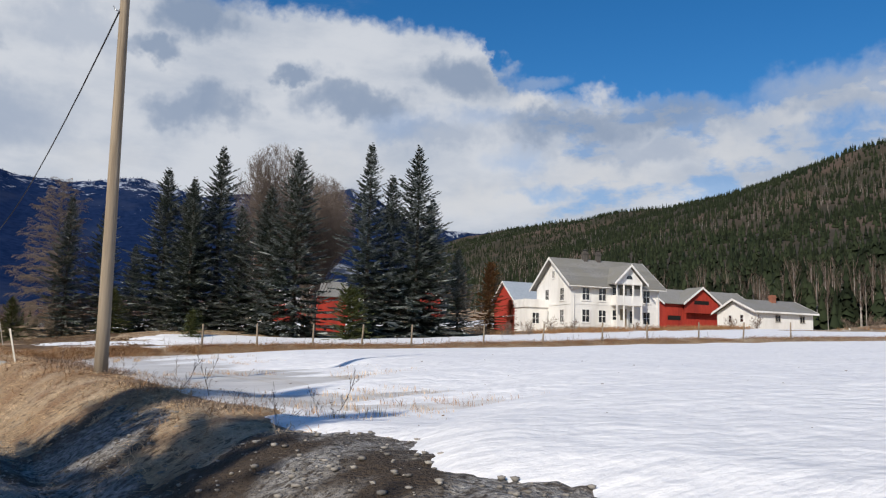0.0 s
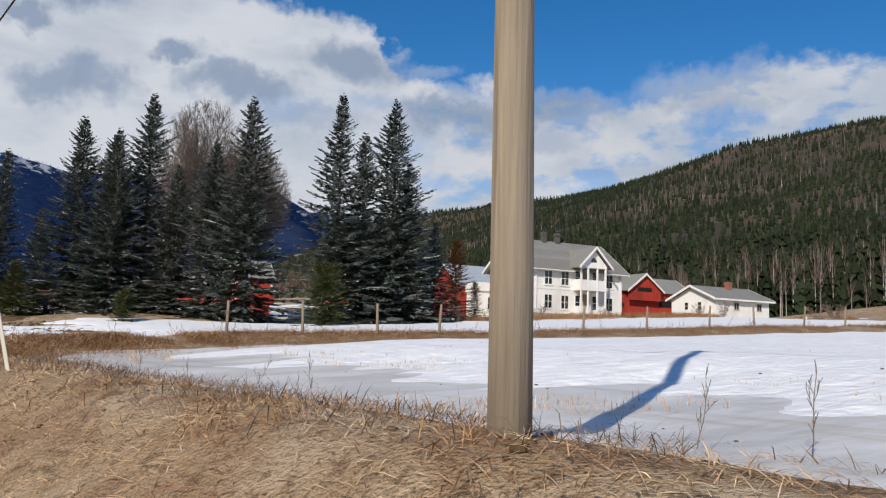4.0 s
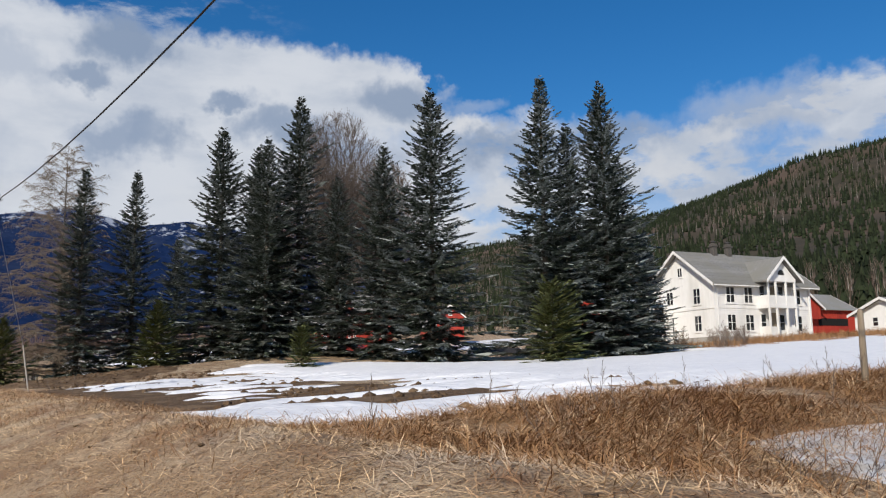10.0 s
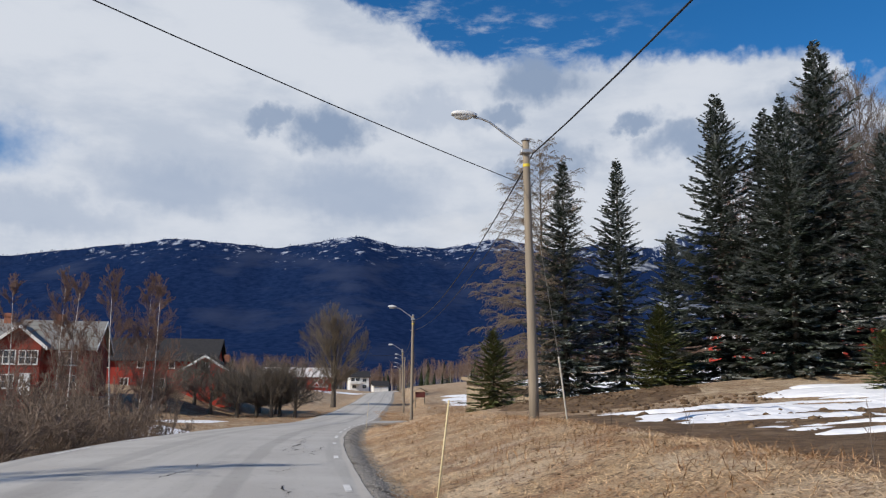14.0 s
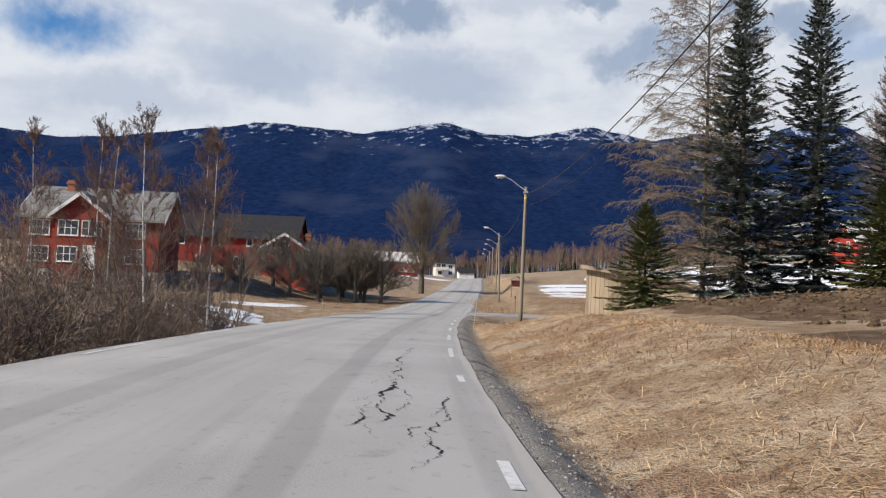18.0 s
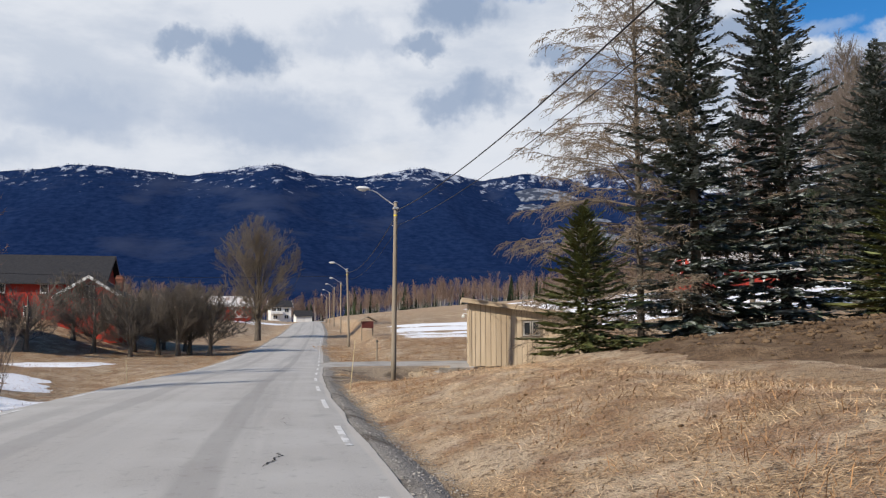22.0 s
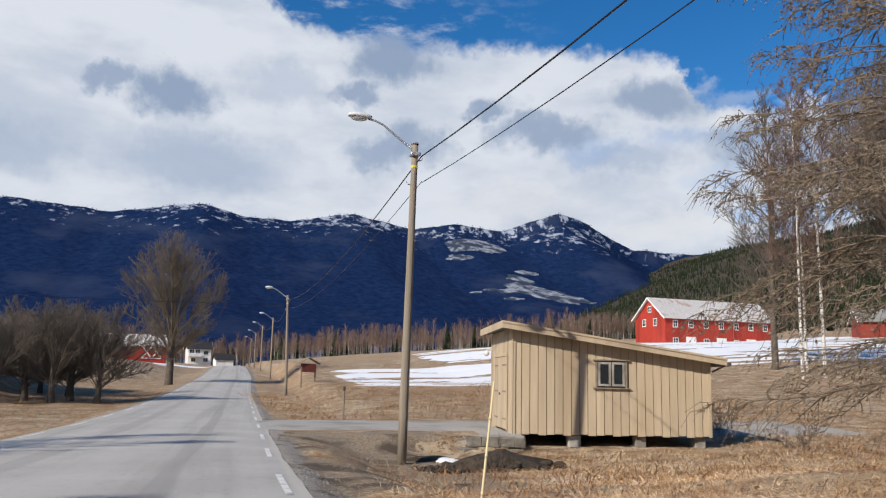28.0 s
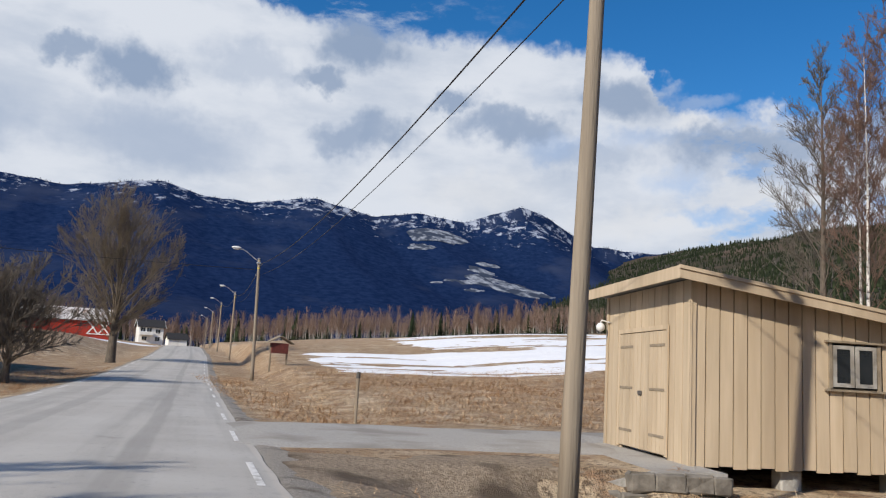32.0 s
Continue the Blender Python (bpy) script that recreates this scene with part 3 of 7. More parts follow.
def ground_z(x, y):
    x, y = np.asarray(x, float), np.asarray(y, float)
    zr, d = road_z(y), x - edge_x(y)
    g = lambda cx, cy, s: np.exp(-((x - cx) ** 2 + (y - cy) ** 2) / (2 * s * s))
    xp = np.maximum(x, 0)
    field = soft(xp, [0, 3, 6, 11, 20, 60, 100, 120], [0.70, 0.72, 0.90, 1.18, 1.5, 3.3, 5.3, 6.2], 1.5) + 0.010 * np.clip(y - 20, -20, 55) + 0.95 * g(20, 76, 7) + 0.75 * g(70, 80, 24)
    north = soft(y, [80, 87, 95, 105, 120, 150, 200, 300, 420], [0.90, -0.08, -0.55, -0.15, 0.30, 0.9, 2.6, 5.5, 7], 4) + 0.015 * np.minimum(xp, 60) + 0.085 * np.clip(x - 22, 0, 90) * step(95, 150, y) + 2.2 * g(38, 185, 26)
    w = step(73, 90, y - 0.35 * np.clip(x - 8, 0, 30))
    right = field * (1 - w) + north * w
    right = right + 0.34 * np.exp(-((y - 32.9 + 0.10 * (x - 9.4)) / 1.7) ** 2) * step(2, 5, x) * (1 - step(45, 70, x))
    right = right + 0.10 * fbm(x, y, 0.13) * step(2, 8, d) + 0.05 * fbm(x, y, 0.6, 3) * step(1.2, 3, d)
    crest = soft(y, [-20, 0, 8, 14, 22, 40, 56, 66, 75, 83, 88, 93, 108, 118, 142, 181, 240, 400, 3000], [0.55, 0.62, 0.80, 0.98, 1.0, 1.24, 1.42, 1.3, 1.22, 0.62, -0.28, -0.45, -0.1, 0.02, 0.28, 1.4, 3.3, 5.4, 7.9], 3)
    wide = soft(y, [-20, 30, 52, 75, 88], [2.2, 2.4, 4.3, 4.6, 3.0], 5)
    ditch = -0.13 * np.exp(-((d - 0.85) / 0.32) ** 2) * (1 - step(84, 92, y))
    verge = zr - 0.035 - 0.05 * step(0.2, 0.8, d) + ditch
    b1, b2 = step(0.85, wide, d), step(wide + 0.2, wide + 2.6, d)
    hump = crest + 0.07 * fbm(x, y, 0.5, 3) + 0.03 * fbm(x, y, 1.9, 2)
    rs = (verge * (1 - b1) + hump * b1) * (1 - b2) + right * b2
    # the yard before the shed, held by a low stone wall
    v, u = y - 98.87 + 0.218 * (x - 3.4), ((x - 6.86) * 6.06 - (y - 99.17) * 1.32) / 6.2
    near = step(2.2, 4.4, x)
    pad = step(-0.15 - 1.6 * (1 - near), 0.10, v) * (1 - step(106.5, 110, y)) * np.maximum(1 - step(-0.45, -0.05, u), step(104.2, 104.9, y)) * (1 - step(14, 20, x))
    rs = rs * (1 - pad) + pad * np.minimum(0.12, zr - 0.02 + 0.02 * np.clip(d, 0, 4))
    dl = -ROAD_W - d
    dip = -1.15 * np.exp(-((dl - 7) / 4.2) ** 2) * step(30, 60, y) * (1 - step(104, 116, y))
    left = zr - 0.08 - 0.25 * step(0.4, 2.5, dl) + dip + 0.058 * np.clip(dl - 13, 0, 60) + 0.12 * fbm(x, y, 0.11) * step(1, 4, dl)
    left = left + 2.7 * step(116, 140, y) * (1 - step(150, 195, y)) * step(8, 20, dl)
    left = left + 1.9 * step(150, 200, y) * step(3, 14, dl) * (1 - 0.7 * step(205, 250, y))
    inroad = zr - 0.05
    z = np.where(d > 0.2, rs, np.where(dl > 0.2, left, inroad))
    # the far sides rise to the hills
    z = z + 0.10 * np.clip(x - 120, 0, None) * 1.0 + 0.05 * np.clip(-x - 160, 0, None)
    return z


def gz(x, y):
    return float(ground_z(np.array([x]), np.array([y]))[0])


def graded(stops):
    """Coordinates with a spacing that changes from stop to stop."""
    out = []
    for (a, sa), (b, sb) in zip(stops, stops[1:]):
        n = max(1, round((b - a) / ((sa + sb) / 2)))
        t = np.arange(n) / n
        r = sb / sa
        out.append(a + (b - a) * (t if abs(r - 1) < 1e-3 else (r**t - 1) / (r - 1)))
    return np.concatenate(out + [[stops[-1][0]]])


def sheet(xs, ys, zfun):
    X, Y = np.meshgrid(xs, ys)
    Z = zfun(X, Y)
    i = np.arange(len(xs) * len(ys)).reshape(len(ys), len(xs))
    f = np.stack([i[:-1, :-1], i[:-1, 1:], i[1:, 1:], i[1:, :-1]], -1).reshape(-1, 4)
    return np.stack([X, Y, Z], -1).reshape(-1, 3), f


GX = graded([(-1500, 200), (-120, 12), (-40, 2.5), (-12, 0.7), (-3, 0.22), (8, 0.22), (16, 0.6), (40, 1.6), (110, 5), (260, 30), (1600, 200)])
GY = graded([(-800, 150), (-60, 8), (-12, 0.6), (0, 0.25), (110, 0.3), (130, 0.8), (200, 3), (320, 12), (1000, 90), (2600, 300)])
gv, gf = sheet(GX, GY, ground_z)
ground = tagged(new("ground", arr_mesh("ground", gv, gf, M_GRASS, True)), "dry straw-coloured spring grass on uneven ground beside the road", "ground", kind="structure")

# ploughed soil: a strip of clods by the near field, and dark verges on the far side
def soil_z(x, y):
    m = np.exp(-(((x - 7.5 - 0.05 * (y - 52)) / 4.6) ** 2 + ((y - 52) / 15.0) ** 4)) - 0.45 + 0.35 * fbm(x, y, 0.5)
    return ground_z(x, y) + np.clip(m, -0.25, 0.10) * 0.35 + 0.05 * fbm(x, y, 1.4, 4) * (m > 0)


def mound_z(x, y):
    m = 0.75 - ((x - 9.3) / 5.6) ** 2 - ((y - 75.0 - 0.35 * (x - 9)) / 7.5) ** 2 + 0.5 * fbm(x, y, 0.5)
    return ground_z(x, y) + np.clip(m * 0.3, -0.25, 0.10) + (0.10 * fbm(x, y, 0.8, 4) + 0.05 * fbm(x, y, 2.4, 3)) * step(-0.1, 0.3, m)


for nm, fun, xs, ys, lab in (("soil_strip", soil_z, np.arange(2.2, 17, 0.2), np.arange(33, 74, 0.22), "dark brown ploughed soil with clods at the field's edge"),
                             ("soil_mound", mound_z, np.arange(1.5, 18, 0.15), np.arange(63, 90, 0.16), "mound of bare brown soil under the spruces")):
    v, f = sheet(xs, ys, fun)
    tagged(new(nm, arr_mesh(nm, v, f, M_SOIL, True)), lab, "soil", kind="structure")

# ---- snow ----
def bank_snow(y):
    return soft(y, [-40, 0, 10, 21, 26, 31, 33], [4.2, 3.5, 3.6, 3.4, 3.7, 5.2, 6.8], 2)


def fence_y(x):
    return 32.4 - 0.10 * (x - 9.4)


def snow_south(x, y):
    a = x - bank_snow(y)
    b = fence_y(x) - 1.6 - y
    m = np.minimum(a, b) + 0.7 * fbm(x, y, 0.28) + 0.4 * fbm(x, y, 1.1, 3)
    thick = 0.02 + 0.20 * step(0.6, 6.5, x - bank_snow(y) + 5.0 * step(9, 4, y) - 1.5 * step(6, 16, y) + 1.6 * fbm(x * 0.5, y * 1.4, 0.3, 4) + 2.6 * fbm(x * 0.22, y * 1.6, 0.7, 4) + 1.0 * fbm(x, y, 0.16)) * step(0, 1.5, b)
    return ground_z(x, y) + np.where(m > 0, np.minimum(m * 0.25, thick), np.maximum(m * 0.5, -0.12)) + (0.018 * fbm(x * 0.5, y * 1.6, 0.9, 3) + 0.022 * fbm(x, y, 2.3, 3) * step(16, 6, y)) * (m > 0.2)


def slush_south(x, y):
    a = x - bank_snow(y) + 0.25 - 3.0 * step(8.5, 5.0, y - 0.25 * x)
    m = np.minimum(np.minimum(a, fence_y(x) - 1.5 - y), bank_snow(y) + 9.5 - x) + 0.35 * fbm(x, y, 0.5)
    return ground_z(x, y) + np.clip(m * 0.2, -0.12, 0.035) + 0.004 * fbm(x, y, 1.5, 2)


def dirt_verge(x, y):
    d = x - edge_x(y)
    m = np.minimum(d - 0.2, np.maximum(np.minimum(2.4 - x, 10.6 - y), np.minimum(6.2 - y, 4.7 - x))) * 0.6 + 0.5 * fbm(x, y, 0.6)
    return ground_z(x, y) + np.clip(m * 0.12, -0.15, 0.03) + (0.018 * fbm(x, y, 2.6, 3) + 0.035 * fbm(x + 9, y, 7.0, 3)) * step(-0.2, 0.1, m)


def snow_north(x, y):
    near = 4.0 + 0.10 * (y - 44) + 1.5 * np.exp(-((y - 50) / 9.0) ** 2)
    a = x - near
    b = y - fence_y(x) - 3.0
    c = np.where(x > 34, 58.2 + 0.08 * (x - 34) - y, np.minimum(80 - 0.62 * x, 64.5 + 1.1 * np.maximum(x - 11, 0)) - y)
    m = np.minimum(np.minimum(a * 0.8, b), c) + 0.8 * fbm(x, y, 0.25) + 0.5 * fbm(x * 0.35, y * 1.5, 0.8, 3)
    furrow = step(26, 11, x) * (fbm(x * 0.24, y * 1.0 + x * 0.12, 1.0, 4) - 0.15) * 3.0
    m = np.minimum(m, 0.55 + 3.0 * step(13, 24, x)) + np.minimum(furrow, 0.45)
    return ground_z(x, y) + np.where(m > 0, np.minimum(m * 0.15, 0.13), np.maximum(m * 0.4, -0.2)) + 0.012 * fbm(x * 0.5, y * 1.6, 0.9, 3)


def snow_far(x, y):
    s = fbm(x * 0.25, y * 1.0, 0.11, 4) + 0.35 * fbm(x, y, 0.5, 3)
    band = np.exp(-((y - 150 - 0.05 * x) / 11.0) ** 2) * step(9, 14, x - edge_x(y) + 3) + 0.9 * np.exp(-((y - 176 - 0.25 * (x - 30)) / 12.0) ** 2) * step(24, 30, x) + 0.8 * np.exp(-((y - 232) / 8.0) ** 2) * step(3, 9, x - edge_x(y)) + np.exp(-(((x - 62) / 26.0) ** 2 + ((y - 170) / 26.0) ** 2))
    m = np.minimum(band - 0.42, 0.10) + 0.25 * s + 0.42 * fbm(x * 0.12, y * 1.0 + 0.1 * x, 0.55, 4)
    return ground_z(x, y) + np.clip(m * 0.4, -0.3, 0.10)


def snow_left(x, y):
    s = fbm(x, y, 0.35, 4)
    spots = ((-14.5, 98, 5.0, 3.4), (-16, 117, 4, 3), (-7, 246, 12, 7), (-18, 106, 4, 3.5), (-12, 228, 7, 4), (-4, 268, 9, 8))
    band = sum(np.exp(-(((x - a) / p) ** 2 + ((y - b) / q) ** 2)) for a, b, p, q in spots)
    m = np.minimum(band - 0.5, 0.18) + 0.40 * s + 0.35 * fbm(x * 0.5, y, 1.1, 3)
    return ground_z(x, y) + np.clip(m * 0.4, -0.3, 0.08)


def snow_house(x, y):
    m = np.minimum(y - 53 - 0.12 * x, 60 - y + 0.06 * x) * 0.35 * 0.5 + 0.6 * fbm(x, y, 0.15) + np.where(x > 42, 0.25, -2.0)
    return ground_z(x, y) + np.clip(m * 0.3, -0.3, 0.12)


def snow_woods(x, y):
    m = -0.62 + 0.8 * fbm(x, y, 0.35, 4) - 1.2 * (1 - np.exp(-(((x - 22) / 17.0) ** 2 + ((y - 82) / 13.0) ** 2)))
    return ground_z(x, y) + np.clip(m * 0.4, -0.3, 0.1)


for nm, fun, xs, ys, material, lab in (
        ("dirty_snow", dirt_verge, np.arange(0.0, 8.0, 0.055), graded([(-6, 0.12), (0, 0.06), (14, 0.06)]), M_DIRTY, "dirty granular snow and gravel thrown up by the plough"),
        ("slush", slush_south, graded([(0.5, 0.22), (14, 0.3)]), np.arange(-14, 32, 0.25), M_ICE, "grey wet ice and meltwater at the field's edge"),
        ("snow_field", snow_south, graded([(0.8, 0.18), (12, 0.3), (40, 1.0), (150, 4)]), graded([(-50, 3), (-10, 0.3), (36, 0.25), (48, 0.7)]), M_SNOW, "white old snow lying on the farm field"),
        ("snow_field_upper", snow_north, graded([(2.5, 0.2), (18, 0.25), (45, 1.0), (75, 2)]), graded([(33, 0.2), (80, 0.25)]), M_SNOW, "patchy snow over the furrows of a field"),
        ("snow_patches_far", snow_far, graded([(4, 0.6), (60, 0.8), (120, 3)]), graded([(120, 0.35), (200, 0.5), (260, 1.0)]), M_SNOW, "streaks of old snow on far fields"),
        ("snow_patches_verge", snow_left, graded([(-48, 0.8), (-6, 0.4), (10, 0.8)]), graded([(88, 0.5), (150, 0.7), (290, 1.5)]), M_SNOW, "thin patches of old snow by the farm road"),
        ("snow_yard", snow_house, graded([(40, 0.8), (130, 1.5)]), graded([(48, 0.6), (90, 0.8)]), M_SNOW, "snow on the farmyard"),
        ("snow_under_trees", snow_woods, graded([(6, 0.5), (46, 0.5)]), graded([(64, 0.5), (104, 0.5)]), M_SNOW, "scattered snow under the spruces")):
    v, f = sheet(xs, ys, fun)
    tagged(new(nm, arr_mesh(nm, v, f, material, True)), lab, "snow", kind="structure")

# trodden gravel between the road and the shed
def yard_z(x, y):
    m = np.minimum(np.minimum(x - edge_x(y) - 0.3, 4.6 - x), np.minimum(y - 86.5, 100.6 - y)) * 0.5 + 0.9 * fbm(x, y, 0.5, 4)
    return ground_z(x, y) + np.clip((m - 0.15) * 0.12, -0.12, 0.03) + 0.025 * fbm(x, y, 2.2, 3) * (m > 0)


v, f = sheet(np.arange(-1.4, 5.6, 0.12), np.arange(86, 101, 0.13), yard_z)
tagged(new("yard_gravel", arr_mesh("yard_gravel", v, f, M_YARD, True)), "muddy gravel and bare soil beside the road", "gravel", kind="structure")

# ---- road ----
RY = graded([(-60, 4), (-10, 1.0), (130, 1.0), (420, 4)])


def ribbon(lo, hi, ys, lift, material, name, nx=2, wob=0.0, crown=0.0):
    """A strip along the road between two offsets from its right edge line."""
    t = np.linspace(0, 1, nx)
    e, z = edge_x(ys), road_z(ys)
    w0, w1 = lo + wob * fbm(ys, ys * 0 + 3.3, 0.6, 3), hi + wob * fbm(ys, ys * 0 + 9.1, 0.6, 3)
    off = w0[:, None] * (1 - t) + w1[:, None] * t if wob else np.broadcast_to(lo * (1 - t) + hi * t, (len(ys), nx))
    c = crown * (1 - ((off + ROAD_W / 2) / (ROAD_W / 2)) ** 2)
    v = np.stack([e[:, None] + off, np.broadcast_to(ys[:, None], off.shape), z[:, None] + lift + c], -1).reshape(-1, 3)
    i = np.arange(len(ys) * nx).reshape(len(ys), nx)
    f = np.stack([i[:-1, :-1], i[:-1, 1:], i[1:, 1:], i[1:, :-1]], -1).reshape(-1, 4)
    return arr_mesh(name, v, f, material, True)


def on_road(d, y, lift=0.0):
    c = 0.05 * (1 - ((d + ROAD_W / 2) / (ROAD_W / 2)) ** 2)
    return Vector((float(edge_x(y)) + d, y, float(road_z(y)) + lift + c))


road_me = ribbon(-ROAD_W - 0.35, 0.20, graded([(-60, 4), (-10, 0.35), (130, 0.35), (420, 4)]), 0.0, M_ASPHALT, "road", 15, 0.06, 0.05)
co = np.empty(len(road_me.vertices) * 3)
road_me.vertices.foreach_get("co", co)
co = co.reshape(-1, 3)
li = np.empty(len(road_me.loops), int)
road_me.loops.foreach_get("vertex_index", li)
uvs = np.stack([co[:, 0] - edge_x(co[:, 1]), co[:, 1]], -1)[li]
road_me.uv_layers.new(name="UVMap").data.foreach_set("uv", uvs.ravel())
road = tagged(new("road", road_me), "worn grey asphalt country road with cracks and faded edge lines", "road", kind="structure")


def verge_strip(name, side, reach, wander, y0, y1, label):
    """Gravel that lies on the ground and runs out raggedly into the grass."""
    ds = np.arange(0.12, reach + 0.9, 0.075)
    ys = graded([(-60, 2), (y0, 0.13), (y1, 0.13), (300, 3)])
    Dg, Y = np.meshgrid(ds, ys)
    X = edge_x(Y) + Dg if side > 0 else edge_x(Y) - ROAD_W - Dg
    m = reach + wander * fbm(X, Y, 0.45, 4) + 0.15 * fbm(X, Y, 2.5, 2) - Dg
    Z = ground_z(X, Y) + np.clip(m * 0.10, -0.07, 0.022) + 0.012 * fbm(X, Y, 3.5, 3) * step(0.25, 0.5, Dg)
    i = np.arange(Dg.size).reshape(Dg.shape)
    f = np.stack([i[:-1, :-1], i[:-1, 1:], i[1:, 1:], i[1:, :-1]], -1).reshape(-1, 4)
    tagged(new(name, arr_mesh(name, np.stack([X, Y, Z], -1).reshape(-1, 3), f, M_GRAVEL, True)), label, "shoulder", kind="structure")


verge_strip("road_shoulder", 1, 0.68, 0.26, -10, 110, "loose grey gravel on the road's shoulder")
verge_strip("road_shoulder_far", -1, 0.75, 0.25, 40, 130, "gravel verge along the road")

def dash(y0, y1, d, w=0.09):
    g = Geo()
    ys = np.linspace(y0, y1, 5)
    l, r = [on_road(d - w / 2, y, 0.006) for y in ys], [on_road(d + w / 2, y, 0.006) for y in ys]
    g.add(l + r, [(i, i + 5, i + 6, i + 1) for i in range(4)])
    part("edge_dash", g, M_LINE, road, "faded white edge line dash")


for k in range(2, 34):
    y0 = 63.05 + 5.5 * (k - 14)
    worn = 1.5 if y0 < 62 else 0.0
    dash(y0 + worn, y0 + 2.3, -0.04)
    dash(66.85 + 5.95 * (k - 14), 69.45 + 5.95 * (k - 14), -ROAD_W - 0.1)


def crack(y0, y1, d0, d1, w, seed):
    """A jagged crack that wanders, with a width that opens and closes."""
    r = random.Random(seed)
    n = max(6, int((y1 - y0) / 0.045))
    g, l, rr = Geo(), [], []
    p1, p2 = r.uniform(0, 6), r.uniform(0, 6)
    j = 0.0
    for i in range(n):
        t = i / (n - 1)
        y = y0 + (y1 - y0) * t
        j = j * 0.55 + r.uniform(-0.028, 0.028)
        if r.random() < 0.06:
            j += r.choice((-0.06, 0.06))
        d = d0 + (d1 - d0) * t + 0.045 * math.sin(y * 2.3 + p1) + 0.03 * math.sin(y * 5.9 + p2) + j
        ww = w * max(0.12, 0.55 + 0.5 * math.sin(y * 3.1 + p2) + r.uniform(-0.35, 0.35)) * min(1, 8 * t + 0.05, 8 * (1 - t) + 0.05)
        l.append(on_road(d - ww / 2, y + r.uniform(-0.012, 0.012), 0.006)), rr.append(on_road(d + ww / 2, y, 0.006))
    g.add(l + rr, [(i, i + n, i + n + 1, i + 1) for i in range(n - 1)])
    part("crack", g, M_CRACK, road, "dark open crack in the asphalt")


for i, (a, b, c, d, w) in enumerate(((55.6, 59.6, -0.96, -0.88, 0.055), (59.5, 63.4, -0.90, -0.86, 0.032), (55.3, 56.9, -1.18, -1.05, 0.022), (57.0, 58.0, -0.72, -0.80, 0.022), (56.0, 57.6, -0.42, -0.30, 0.018), (54.6, 55.8, -0.55, -0.42, 0.022),
                                   (58.2, 59.2, -1.15, -1.02, 0.020), (53.8, 54.9, -0.62, -0.50, 0.026), (66.8, 68.0, -0.9, -0.82, 0.026), (50.6, 51.4, -0.9, -0.8, 0.03), (47.4, 48.6, -0.75, -0.9, 0.03), (70.8, 72.2, -0.8, -0.74, 0.016), (49.3, 50.8, -2.5, -2.2, 0.03), (51.0, 51.7, -2.15, -2.35, 0.028), (56.6, 57.3, -1.22, -1.06, 0.022), (56.2, 56.9, -0.78, -0.66, 0.02), (55.0, 55.6, -0.98, -1.06, 0.026), (54.9, 55.5, -0.70, -0.52, 0.018), (55.8, 56.6, -0.36, -0.26, 0.014), (60.4, 61.0, -1.08, -0.94, 0.02), (62.8, 64.8, -0.88, -0.80, 0.018))):
    crack(a, b, c, d, 0.8 * w, i)

# ---- hills and mountains ----
def hill_z(x, y):
    t = np.clip((x - 150 - 0.02 * y) / 980, 0, 1.25)
    h = 302 * (0.55 * t + 0.45 * t * t) * (1 - 0.35 * np.clip(t - 1, 0, 1))
    fall = 1 - 0.15 * step(600, 1200, y) + 0.13 * step(1300, 1900, y)
    return 6 + h * fall * (1 + 0.10 * fbm(x, y, 0.0021, 4)) + 7 * fbm(x, y, 0.009, 3) * step(0, 0.15, t) - 12 * (t <= 0)


HX, HY = np.linspace(110, 1500, 100), np.linspace(-900, 2300, 170)
hv, hf = sheet(HX, HY, hill_z)
M_HILL = mat("forest_floor", (0.026, 0.024, 0.014), (0.062, 0.050, 0.033), 0.05, 0.95, (0.095, 0.066, 0.047), 0.006, (0.5, 0.62), 0.0)
hill = tagged(new("backdrop_hill", arr_mesh("backdrop_hill", hv, hf, M_HILL, True)), "long wooded valley side under spruce and birch", "hill", kind="structure")

PROFILE_X = [-3000, -1700, -1158, -975, -880, -716, -606, -474, -333, -205, -97, 36, 139, 243, 405, 567, 694, 828, 1000, 1060, 1146, 1240, 1433, 1700, 2600]
PROFILE_Z = [330, 350, 365, 346, 352, 370, 385, 404, 401, 389, 406, 427, 398, 399, 430, 400, 425, 416, 478, 470, 427, 388, 388, 420, 380]


def mountain_z(x, y):
    top = np.interp(x, PROFILE_X, PROFILE_Z) + 5 * fbm(x, y * 0, 0.02, 4)
    t = np.clip((y - 900 - 0.05 * np.abs(x)) / 1300, 0, 1)
    face = top * (0.22 * t + 0.78 * t**1.9)
    return 4 + np.where(y <= 2200, face, top * (1 - 0.25 * (y - 2200) / 600)) + 4.5 * fbm(x, y, 0.006, 5) * step(0.02, 0.3, t) * step(1.0, 0.75, t) * 1.6


